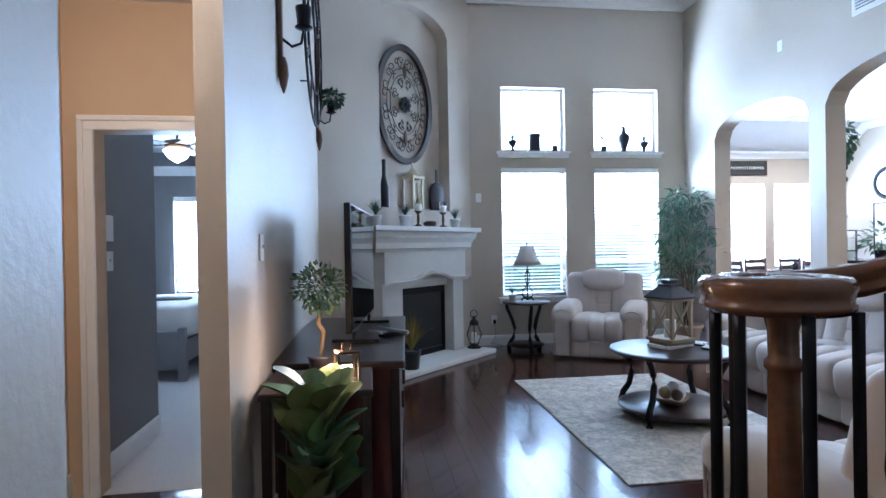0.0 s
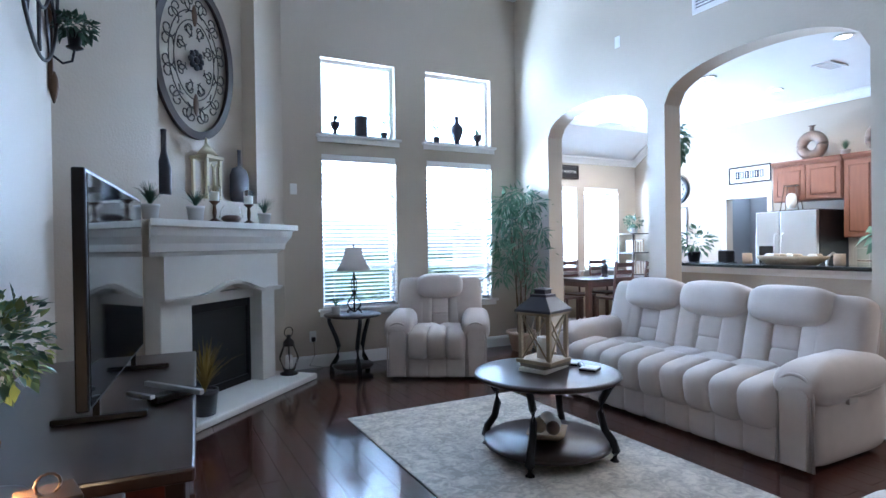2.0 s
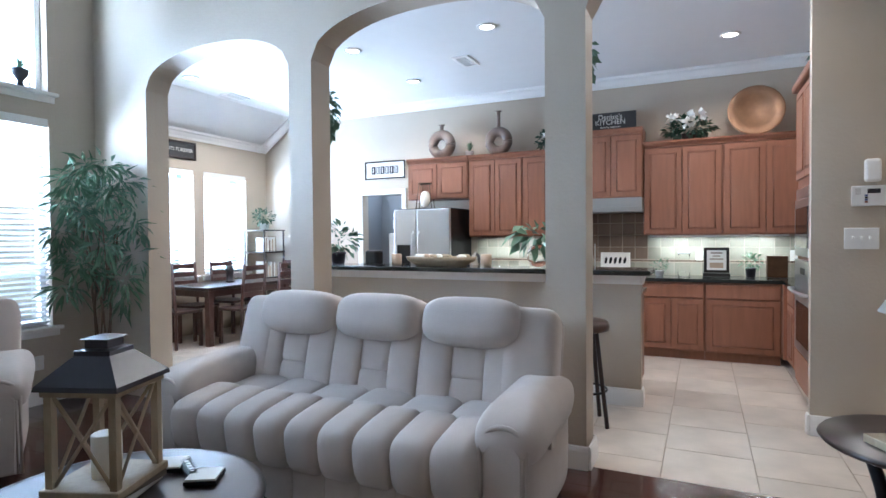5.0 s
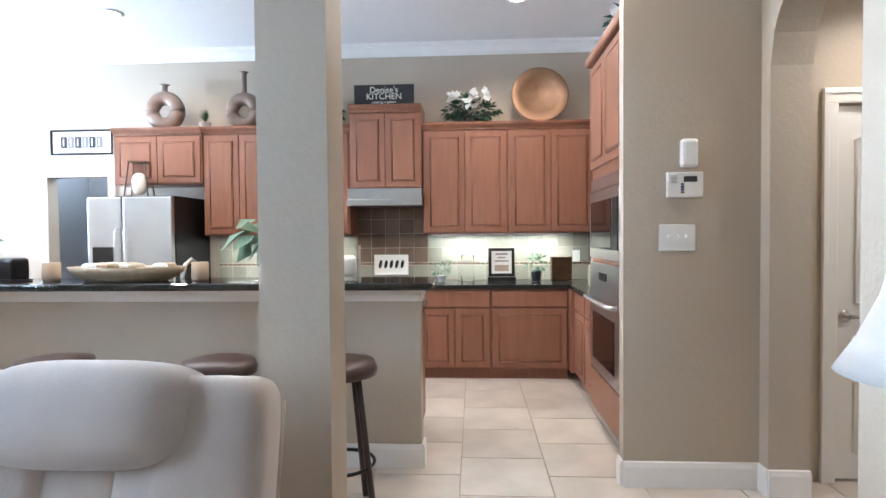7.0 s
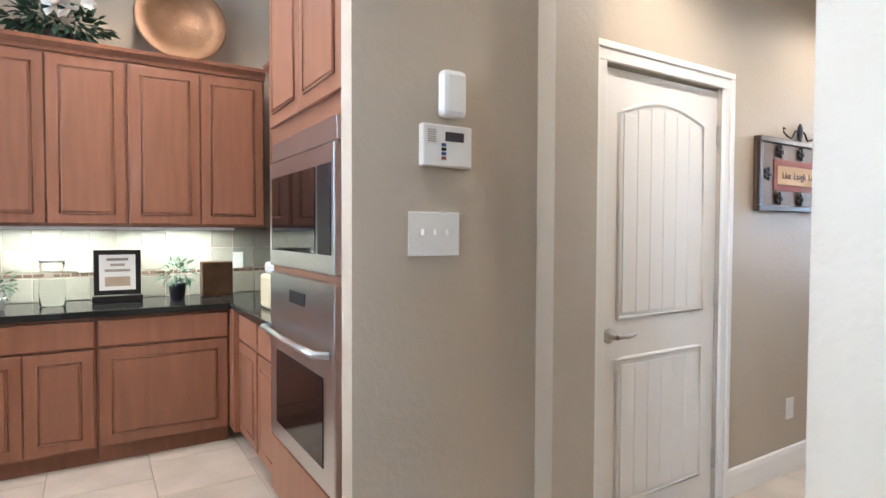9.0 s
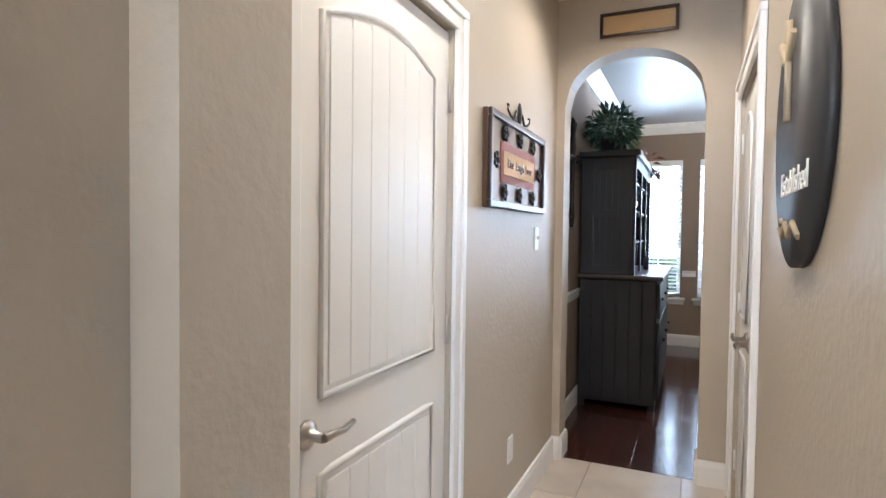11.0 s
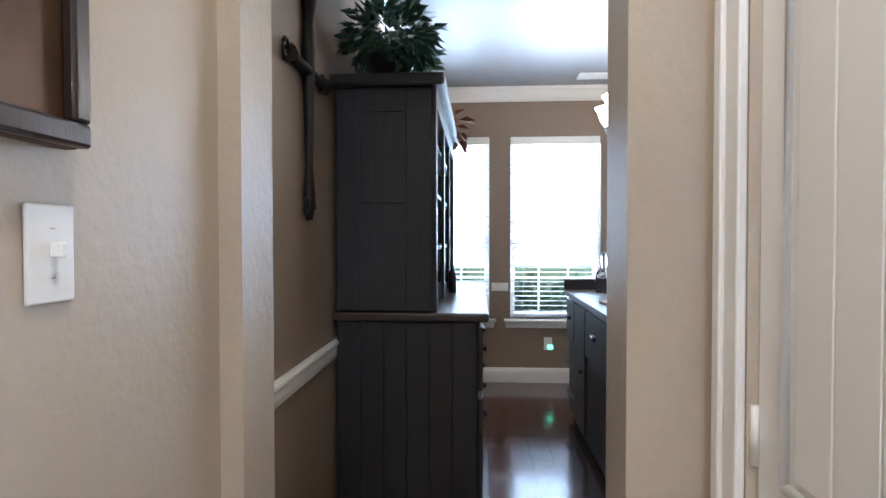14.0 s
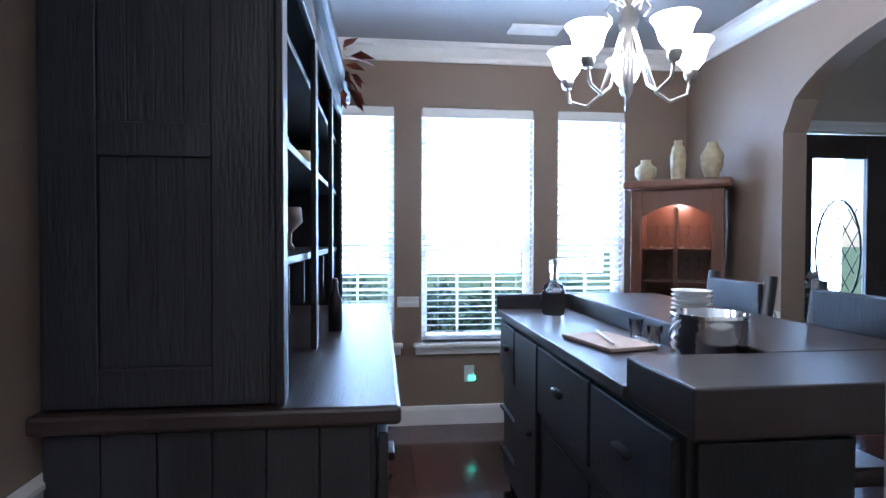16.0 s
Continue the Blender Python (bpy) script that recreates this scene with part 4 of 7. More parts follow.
def recliner(name, at, rz, seats, label):
    """Padded recliner seating; local x across, front at -y."""
    ob = thing(name, at, rz, label, "sofa" if seats > 1 else "armchair")
    sw, arm = 0.60 if seats > 1 else 0.56, 0.23
    W = seats * sw + 2 * arm
    inner = seats * sw / 2
    part("base", box((-W / 2 + 0.05, -0.38, 0.025), (W / 2 - 0.05, 0.40, 0.30), 0.03), SUEDE, ob)
    lean = Matrix.Rotation(radians(-15), 3, "X")
    for k in range(seats):
        x0 = -inner + k * sw
        xc, t = x0 + sw / 2, sw / 3
        for i in range(3):
            x = x0 + t * (i + 0.5)
            part("seat_roll", pillow(bmesh.new(), (x, -0.33, 0.365), (t * 1.13, 0.42, 0.30), 0.55, 22, 14, Matrix.Rotation(radians(8), 3, "X"), 0.42), SUEDE, ob)
            part("footrest_panel", pillow(bmesh.new(), (x, -0.395, 0.15), (t * 1.09, 0.13, 0.26), 0.30, 18, 12), SUEDE, ob)
        for i in range(2):
            part("seat_cushion", pillow(bmesh.new(), (x0 + sw * (0.25 + 0.5 * i), -0.04, 0.395), (sw / 2 * 1.08, 0.52, 0.19), 0.5, 18, 10, Matrix.Rotation(radians(5), 3, "X")), SUEDE, ob)
        for i in (0, 2):
            part("back_channel", pillow(bmesh.new(), (x0 + sw * (0.165, 0, 0.835)[i], 0.245, 0.62), (sw * 0.38, 0.21, 0.58), 0.42, 20, 14, lean, 0.5), SUEDE, ob)
        for z, hh in ((0.485, 0.20), (0.665, 0.20)):
            part("lumbar_panel", pillow(bmesh.new(), (xc, 0.215 + (z - 0.485) * 0.27, z), (sw * 0.39, 0.19, hh * 1.08), 0.36, 18, 12, lean, 0.42), SUEDE, ob)
        hw = sw * (1.0 if seats > 1 else 0.94)
        part("headrest", pillow(bmesh.new(), (xc, 0.285, 0.885), (hw, 0.30, 0.29), 0.62, 28, 18, lean, 0.50), SUEDE, ob)
        loop = []
        for q in range(29):
            a = math.pi + math.pi * q / 28
            c, d = math.cos(a), math.sin(a)
            v = lean @ Vector((math.copysign(abs(c) ** 0.55, c) * hw * 0.485, -0.055, math.copysign(abs(d) ** 0.55, d) * 0.128))
            loop.append(v + Vector((xc, 0.285, 0.885)))
        part("seam_piping", tube(bmesh.new(), loop, 0.009, 6), SUEDE, ob)
        part("back_shell", box((x0 + 0.005, 0.30, 0.25), (x0 + sw - 0.005, 0.47, 0.90), 0.07), SUEDE, ob)
    for s in (-1, 1):
        x = s * (W / 2 - arm / 2)
        part("wing", pillow(bmesh.new(), (s * (inner + 0.03), 0.275, 0.665), (0.31, 0.25, 0.64), 0.34, 22, 16, lean @ Matrix.Rotation(radians(s * 6), 3, "Z"), 0.42), SUEDE, ob)
        part("wing_piping", tube(bmesh.new(), [lean @ Vector((s * 0.145, 0.085, z)) + Vector((s * (inner + 0.03), 0.275, 0.665)) for z in (-0.26, -0.1, 0.1, 0.25)], 0.008, 6), SUEDE, ob)
        part("arm_side", pillow(bmesh.new(), (x, -0.01, 0.29), (arm * 0.92, 0.86, 0.52), 0.30, 20, 14), SUEDE, ob)
        part("arm_pad", pillow(bmesh.new(), (x, -0.04, 0.515), (arm * 1.30, 0.85, 0.29), 0.80, 28, 18, Matrix.Rotation(radians(2), 3, "X"), 0.30), SUEDE, ob)
        part("pad_piping", tube(bmesh.new(), [(x + s * arm * 0.565, -0.36 + 0.08 * k, 0.455 - 0.02 * math.sin(math.pi * k / 8)) for k in range(9)], 0.008, 6), SUEDE, ob)
        bm = prism(bmesh.new(), [(x + u, z) for u, z in arch_outline(arm * 0.35, 0.03, 0.535)], -0.462, -0.40)
        bmesh.ops.bevel(bm, geom=[e for e in bm.edges if all(v.co.y < -0.46 for v in e.verts)], offset=0.012, segments=2, affect="EDGES", profile=0.5)
        part("arm_front", bm, SUEDE, ob)
        for r, top, w in ((0.37, 0.545, 0.008), (0.455, 0.575, 0.011)):
            part("arm_piping", tube(bmesh.new(), [(x + u, -0.445, z) for u, z in arch_outline(arm * r, 0.03, top, 14)], w, 6), SUEDE, ob)
    if seats > 1:
        for s in (-1, 1):
            part("recline_latch", box((s * (W / 2 - 0.012) - 0.02, -0.10, 0.375), (s * (W / 2 - 0.012) + 0.02, 0.0, 0.415), 0.005), NICKEL, ob, "dark metal recline latch")
    return ob


recliner("reclining_sofa", (3.86, 4.12, 0), -90, 3, "taupe suede three-seat reclining sofa before the arches")
recliner("recliner_chair", (2.87, 6.56, 0), -31, 1, "taupe suede recliner armchair near the windows")
recliner("reclining_loveseat", (2.22, 1.70, 0), 180, 2, "taupe suede two-seat reclining loveseat near the stair rail")


def coffee_table():
    ob = thing("coffee_table", (2.36, 4.06, 0.012), 15, "round dark wooden coffee table with curved iron legs", "table")
    part("tabletop", lathe(bmesh.new(), [(0.40, 0.485), (0.45, 0.49), (0.47, 0.505), (0.465, 0.52), (0.44, 0.525), (0.0, 0.525)], segs=48), DARKWOOD, ob)
    for i in range(4):
        a = 1.5708 * i + 0.4
        c, s = math.cos(a), math.sin(a)
        part("leg", tube(bmesh.new(), [(r * c, r * s, z) for r, z in ((0.42, 0.49), (0.39, 0.45), (0.345, 0.37), (0.335, 0.29), (0.36, 0.19), (0.41, 0.12), (0.425, 0.06), (0.42, 0.0))], [0.022, 0.024, 0.025, 0.024, 0.024, 0.026, 0.03, 0.03], 8), BLACK, ob)
    part("shelf", lathe(bmesh.new(), [(0.0, 0.06), (0.395, 0.06), (0.41, 0.07), (0.41, 0.085), (0.395, 0.093), (0.0, 0.093)], segs=40), DARKWOOD, ob)


coffee_table()
TT = 0.539


def cross_lantern():
    ob = thing("table_lantern", (2.37, 4.10, TT + 0.05), 20, "weathered wooden lantern with crossed bars and dark metal roof", "lantern")
    part("base", box((-0.13, -0.13, 0), (0.13, 0.13, 0.025), 0.004), PALEWOOD, ob)
    for x in (-0.105, 0.105):
        for y in (-0.105, 0.105):
            part("post", box((x - 0.012, y - 0.012, 0.025), (x + 0.012, y + 0.012, 0.31)), PALEWOOD, ob)
    part("eaves", box((-0.125, -0.125, 0.31), (0.125, 0.125, 0.33), 0.004), PALEWOOD, ob)
    for s in (-1, 1):
        for d in (-1, 1):
            part("crossbar", tube(bmesh.new(), [(-0.093 * d, s * 0.105, 0.03), (0.093 * d, s * 0.105, 0.305)], 0.006, 6), PALEWOOD, ob)
            part("crossbar", tube(bmesh.new(), [(s * 0.105, -0.093 * d, 0.03), (s * 0.105, 0.093 * d, 0.305)], 0.006, 6), PALEWOOD, ob)
    bm = lathe(bmesh.new(), [(0.195, 0.33), (0.19, 0.345), (0.085, 0.425), (0.085, 0.44), (0.055, 0.445), (0.055, 0.47), (0.07, 0.475), (0.02, 0.485)], segs=4)
    bmesh.ops.rotate(bm, verts=bm.verts[:], matrix=Matrix.Rotation(radians(45), 3, "Z"))
    for f in bm.faces:
        f.smooth = False
    part("roof", bm, VASED, ob, "dark blue metal roof")
    part("candle", lathe(bmesh.new(), [(0.045, 0.025), (0.045, 0.16), (0.04, 0.163)], segs=16), CANDLE, ob)


for i, (dx, dy, rz, w) in enumerate(((0, 0, 22, 0.15), (0.01, -0.005, 12, 0.135))):
    solo("book", box((-w, -0.10, 0), (w, 0.10, 0.024), 0.003), (PAPER, BOOK)[i], "thin book under the wooden lantern", "book", group="stacked books", at=(2.37 + dx, 4.10 + dy, TT + 0.001 + i * 0.0245), rz=rz)
cross_lantern()
for x, y in ((2.62, 4.12), (2.60, 3.92)):
    ob = thing("coaster", (x, y, TT + 0.001), 30, "pale square stone coaster on dark base", "coaster", "table coasters")
    part("base", box((-0.055, -0.055, 0), (0.055, 0.055, 0.012)), BLACK, ob)
    part("stone", box((-0.052, -0.052, 0.012), (0.052, 0.052, 0.02), 0.002), PAPER, ob)
ob = thing("remote_control", (2.62, 4.02, TT + 0.001), 60, "black remote control on the coffee table", "remote")
part("case", box((-0.085, -0.022, 0), (0.085, 0.022, 0.02), 0.006), BLACK, ob)
for i in range(5):
    part("button", box((-0.06 + i * 0.025, -0.008, 0.02), (-0.05 + i * 0.025, 0.008, 0.023)), PLASTIC, ob)
ob = thing("decor_bowl", (2.36, 4.06, 0.1065), 0, "woven tray of decorative balls on the lower shelf", "bowl")
part("tray", lathe(bmesh.new(), [(0.10, 0), (0.17, 0.05), (0.165, 0.052), (0.09, 0.01)], segs=4), PALEWOOD, ob)
for x, y, r, m in ((0.05, 0, 0.05, CANDLE), (-0.05, 0.02, 0.05, PALEWOOD), (0.0, -0.06, 0.045, VASE), (0.01, 0.07, 0.045, VASED), (0.0, 0.0, 0.045, CANDLE)):
    part("ball", pillow(bmesh.new(), (x, y, 0.03 + r + (0.05 if x == 0 and y == 0 else 0)), (2 * r, 2 * r, 2 * r), 1.0, 14, 10), m, ob)


def rug():
    ob = thing("area_rug", (2.23, 4.17, 0), 0, "faded cream and grey patterned area rug", "rug")
    part("carpet", box((-0.78, -1.23, 0.001), (0.78, 1.23, 0.011), 0.004), RUG, ob)
    m = RUG
    t, ns = m.node_tree, m.node_tree.nodes
    b = ns["Principled BSDF"]
    co, vo, nz, rp = ns.new("ShaderNodeTexCoord"), ns.new("ShaderNodeTexVoronoi"), ns.new("ShaderNodeTexNoise"), ns.new("ShaderNodeValToRGB")
    nz.inputs["Scale"].default_value, nz.inputs["Detail"].default_value, nz.inputs["Distortion"].default_value = 17, 8, 1.4
    vo.inputs["Scale"].default_value = 8
    mx = ns.new("ShaderNodeMath")
    mx.operation = "MULTIPLY_ADD"
    mx.inputs[1].default_value = 0.28
    for q in (nz, vo):
        t.links.new(co.outputs["Object"], q.inputs["Vector"])
    t.links.new(vo.outputs["Distance"], mx.inputs[0])
    t.links.new(nz.outputs[0], mx.inputs[2])
    rp.color_ramp.elements[0].position, rp.color_ramp.elements[0].color = 0.46, (0.66, 0.61, 0.53, 1)
    rp.color_ramp.elements[1].position, rp.color_ramp.elements[1].color = 0.80, (0.38, 0.35, 0.31, 1)
    t.links.new(mx.outputs[0], rp.inputs[0])
    t.links.new(rp.outputs[0], b.inputs["Base Color"])


rug()


def round_table(name, at, r, h, label):
    ob = thing(name, at, 0, label, "table")
    part("tabletop", lathe(bmesh.new(), [(r * 0.9, h - 0.03), (r * 0.97, h - 0.025), (r, h - 0.012), (r * 0.97, h), (0, h)], segs=36), DARKWOOD, ob)
    for i in range(3):
        a = 2.0944 * i + 0.5
        c, s = math.cos(a), math.sin(a)
        part("leg", tube(bmesh.new(), [(k * r * c, k * r * s, z) for k, z in ((0.86, h - 0.03), (0.82, h - 0.10), (0.60, h * 0.60), (0.50, h * 0.44), (0.56, h * 0.24), (0.74, h * 0.10), (0.76, 0))], [0.02, 0.023, 0.025, 0.025, 0.024, 0.028, 0.028], 8), BLACK, ob)
    part("shelf", lathe(bmesh.new(), [(0, h * 0.09), (r * 0.70, h * 0.09), (r * 0.73, h * 0.12), (r * 0.70, h * 0.14), (0, h * 0.14)], segs=28), DARKWOOD, ob)
    return ob


def scroll_lamp(at, label, k=1.0):
    ob = thing("table_lamp", at, 0, label, "lamp")
    part("stem", tube(bmesh.new(), [(0, 0, 0.01), (0, 0, 0.44 * k)], 0.010, 8), IRON, ob)
    for i in range(4):
        a = 1.5708 * i + 0.5
        c, s = math.cos(a), math.sin(a)
        pts = [(c * (0.012 + (0.075 + 0.03 * math.sin(q * 0.5)) * abs(math.sin(q * 0.42)) * (1 - q / 22)), s * (0.012 + (0.075 + 0.03 * math.sin(q * 0.5)) * abs(math.sin(q * 0.42)) * (1 - q / 22)), (0.012 + 0.022 * q) * k) for q in range(16)]
        part("scroll", tube(bmesh.new(), pts, 0.006, 6), IRON, ob)
        part("foot", tube(bmesh.new(), [(c * 0.02, s * 0.02, 0.05), (c * 0.09, s * 0.09, 0.03), (c * 0.11, s * 0.11, 0.008), (c * 0.09, s * 0.09, 0.016)], 0.006, 6), IRON, ob)
    part("shade", lathe(bmesh.new(), [(0.165 * k, 0.40 * k), (0.13 * k, 0.46 * k), (0.095 * k, 0.54 * k), (0.075 * k, 0.62 * k), (0.07 * k, 0.62 * k), (0.09 * k, 0.54 * k), (0.158 * k, 0.402 * k)], segs=24), SHADE, ob, "grey-white flared fabric shade")
    part("finial", lathe(bmesh.new(), [(0.006, 0.61 * k), (0.012, 0.635 * k), (0.003, 0.65 * k)], segs=8), IRON, ob)


round_table("end_table", (2.03, 6.98, 0), 0.31, 0.63, "small round dark end table with curved iron legs")
scroll_lamp((2.06, 7.0, 0.632), "wrought iron scroll lamp with flared grey shade", 1.15)
pot_plant("orchid_pot", (1.86, 7.02, 0.632), 0.05, 0.09, True, LEAF, "small orchid in a pale pot", count=24, seed=12, ln=0.16)
round_table("side_table", (3.75, 1.60, 0), 0.34, 0.62, "small round dark side table beside the hallway wall")
scroll_lamp((3.80, 1.55, 0.622), "wrought iron scroll lamp with flared white shade", 1.15)
solo("book", box((-0.09, -0.06, 0), (0.09, 0.06, 0.03), 0.003), PALEWOOD, "small wooden box on the side table", "box", at=(3.62, 1.72, 0.622), rz=25)
ob = thing("daisy_pot", (3.90, 1.42, 0.622), 0, "white daisies in a white square pot", "flowers")
part("pot", lathe(bmesh.new(), [(0.06, 0), (0.07, 0.10)], segs=4), POTW, ob)
bm = bmesh.new()
leafy(bm, (0, 0, 0.2), (0.09, 0.09, 0.10), 160, 0.05, 5, 4.0)
part("petals", bm, PETAL, ob)


def bamboo_tree():
    ob = thing("potted_tree", (4.28, 7.0, 0), 0, "artificial bamboo tree in a clay pot by the arch", "plant")
    part("pot", lathe(bmesh.new(), [(0.11, 0), (0.13, 0.02), (0.17, 0.20), (0.195, 0.215), (0.195, 0.25), (0.17, 0.25), (0.16, 0.22)], segs=24), CLAY, ob, "pale clay pot")
    rng = random.Random(8)
    for i in range(6):
        a = 1.05 * i
        part("cane", tube(bmesh.new(), [(0.05 * math.cos(a), 0.05 * math.sin(a), 0.2), (0.07 * math.cos(a + 1), 0.07 * math.sin(a + 1), 0.8), (0.14 * math.cos(a), 0.14 * math.sin(a), 1.5)], [0.012, 0.011, 0.006], 6), BARK, ob)
    for q in range(22):
        a, f = 2.4 * q, q / 21
        z = 0.85 + 1.15 * f ** 0.8
        r = (0.08 + 0.23 * math.sin(math.pi * min(1, 0.25 + 0.62 * f))) * rng.uniform(0.7, 1.1)
        tip = (r * math.cos(a) - 0.08 * f, min(0.3, r * math.sin(a)) - 0.04, z)
        bm = bmesh.new()
        tube(bm, [(0.05 * math.cos(a), 0.05 * math.sin(a), z - 0.22), (tip[0] * 0.6, tip[1] * 0.6, z - 0.03), tip], [0.005, 0.004, 0.002], 5)
        leafy(bm, tip, (0.13, 0.13, 0.10), 44, 0.14, 20 + q, 5.5, 0.55, 0.1)
        part("foliage", bm, LEAF, ob)


bamboo_tree()


def sill_pot(x, kind, seed):
    y = NORTH + 0.02
    if kind == "topiary":
        ob = thing("ledge_topiary", (x, y, 2.633), 0, "small ball topiary in a dark urn on the window ledge", "plant")
        part("urn", lathe(bmesh.new(), [(0.03, 0), (0.035, 0.01), (0.045, 0.07), (0.05, 0.08), (0.04, 0.08)], segs=14), VASED, ob)
        bm = tube(bmesh.new(), [(0, 0, 0.07), (0, 0, 0.24)], 0.005, 6)
        part("stem", bm, BARK, ob)
        bm = bmesh.new()
        leafy(bm, (0, 0, 0.25), (0.065, 0.065, 0.065), 160, 0.035, seed)
        part("foliage", bm, LEAF, ob)
    elif kind == "fern":
        ob = thing("ledge_fern", (x, y, 2.633), 0, "small fern in a dark footed urn on the window ledge", "plant")
        part("urn", lathe(bmesh.new(), [(0.035, 0), (0.03, 0.02), (0.02, 0.05), (0.055, 0.10), (0.065, 0.15), (0.055, 0.15)], segs=14), VASED, ob)
        bm = bmesh.new()
        blades(bm, (0, 0, 0.14), 60, 0.17, 0.9, seed, 0.012)
        part("foliage", bm, LEAF, ob)
    elif kind == "barrel":
        turned("ledge_vase", (x, y, 2.633), [(0.07, 0), (0.08, 0.02), (0.08, 0.2), (0.085, 0.21), (0.085, 0.24), (0.06, 0.24)], VASED, "squat dark blue vase on the window ledge", "vase")
    else:
        turned("ledge_vase", (x, y, 2.633), [(0.03, 0), (0.035, 0.03), (0.085, 0.17), (0.08, 0.23), (0.03, 0.28), (0.025, 0.33), (0.04, 0.36)], VASED, "tall dark amphora vase on the window ledge", "vase")


for x, k, s in ((2.0, "fern", 1), (2.31, "barrel", 0), (2.60, "topiary", 2), (3.31, "topiary", 3), (3.60, "amphora", 0), (3.90, "fern", 4)):
    sill_pot(x, k, s)


def tv_corner():
    ob = thing("tv_stand", (-0.10, 3.70, 0), -3.9, "long dark wooden media console with reddish side", "cabinet")
    part("body", box((-0.36, -0.86, 0.06), (0.32, 0.86, 0.75), 0.008), REDWOOD, ob)
    part("top", box((-0.38, -0.90, 0.75), (0.36, 0.90, 0.79), 0.008), DARKWOOD, ob)
    for y in (-0.84, 0.84):
        for x in (-0.34, 0.31):
            part("leg", box((x - 0.025, y - 0.025, 0), (x + 0.025, y + 0.025, 0.75), 0.006), DARKWOOD, ob)
    for i in range(3):
        y = -0.56 + 0.56 * i
        d = part("door", box((0.32, y - 0.26, 0.10), (0.335, y + 0.26, 0.72), 0.005), DARKWOOD, ob)
        part("handle", box((0.335, y + 0.2, 0.40), (0.355, y + 0.215, 0.50), 0.003), BRONZE, d)
    ob = thing("television", (-0.02, 3.78, 0.792), -6.0, "large flat black television on the console", "television")
    part("panel", box((-0.02, -0.62, 0.08), (0.018, 0.62, 0.82), 0.006), BLACK, ob)
    part("screen", box((0.0185, -0.605, 0.095), (0.021, 0.605, 0.805)), SCREEN, ob)
    for s in (-1, 1):
        part("foot", box((-0.13, s * 0.42 - 0.015, 0), (0.15, s * 0.42 + 0.015, 0.02), 0.004), BLACK, ob)
        part("foot_post", box((-0.01, s * 0.42 - 0.01, 0.02), (0.01, s * 0.42 + 0.01, 0.09)), BLACK, ob)
    ob = thing("tablet_stand", (0.18, 3.55, 0.792), 35, "blue-grey tablet on a dark folding stand", "tablet")
    part("tablet", box((-0.02, -0.16, 0.03), (0.0, 0.16, 0.05), 0.004), STEEL, ob)
    part("stand", box((-0.10, -0.03, 0), (0.08, 0.03, 0.028), 0.006), BLACK, ob)
    part("edge", box((-0.14, -0.05, 0.03), (-0.12, 0.09, 0.045), 0.003), STEEL, ob)
    ob = thing("plant_stand", (-0.16, 2.50, 0), 0, "low reddish wooden table beside the console", "table")
    part("tabletop", box((-0.26, -0.20, 0.745), (0.20, 0.24, 0.775), 0.006), DARKWOOD, ob)
    for x in (-0.23, 0.17):
        for y in (-0.17, 0.21):
            part("leg", box((x - 0.02, y - 0.02, 0), (x + 0.02, y + 0.02, 0.745), 0.004), DARKWOOD, ob)
    ob = thing("topiary", (-0.19, 2.58, 0.777), 0, "ball topiary with twisted stem in a dark pot", "plant")
    part("pot", lathe(bmesh.new(), [(0.045, 0), (0.06, 0.085), (0.066, 0.095), (0.058, 0.095)], segs=18), VASED, ob)
    part("stem", tube(bmesh.new(), [(0, 0, 0.09), (0.01, 0.01, 0.2), (-0.01, 0, 0.24), (0, 0, 0.33)], 0.012, 7), BARK, ob)
    for q in range(3):
        bm = bmesh.new()
        leafy(bm, (0, 0, 0.40), (0.115, 0.115, 0.11), 210, 0.030, 40 + q, 1.8, 0, 0.25)
        part("foliage", bm, (LEAF, LEAFP, LEAFD)[q], ob)
    ob = thing("lit_lantern", (-0.07, 2.42, 0.777), 15, "small metal lantern with a glowing candle", "lantern")
    part("base", box((-0.05, -0.05, 0), (0.05, 0.05, 0.012), 0.003), BRONZE, ob)
    for x in (-0.043, 0.043):
        for y in (-0.043, 0.043):
            part("post", box((x - 0.004, y - 0.004, 0.012), (x + 0.004, y + 0.004, 0.13)), BRONZE, ob)
    part("roof", box((-0.048, -0.048, 0.13), (0.048, 0.048, 0.142), 0.003), BRONZE, ob)
    part("ring", tube(bmesh.new(), [(0.02 * math.cos(0.5236 * k), 0, 0.158 + 0.02 * math.sin(0.5236 * k)) for k in range(13)], 0.003, 5), BRONZE, ob)
    part("candle", lathe(bmesh.new(), [(0.024, 0.012), (0.024, 0.075)], segs=14), FLAME, ob, "glowing candle")
    ob = thing("magnolia_plant", (-0.17, 2.20, 0), 0, "large glossy magnolia leaves in a floor vase", "plant")
    part("vase", lathe(bmesh.new(), [(0.07, 0), (0.09, 0.1), (0.09, 0.25), (0.05, 0.36), (0.06, 0.4)], segs=16), CLAY, ob)
    rng = random.Random(11)
    for i in range(34):
        a = 2.4 * i
        z = 0.34 + 0.0125 * i
        bm = bmesh.new()
        d = Vector((math.cos(a), math.sin(a), rng.uniform(0.8, 2.4))).normalized()
        broad_leaf(bm, Vector((0.03 * math.cos(a), 0.03 * math.sin(a), z)), d, rng.uniform(0.17, 0.23), rng)
        part("magnolia_leaf", bm, LEAFP if i % 3 else LEAF, ob)
    part("stem", tube(bmesh.new(), [(0, 0, 0.38), (0, 0, 0.72)], 0.01, 6), BARK, ob)


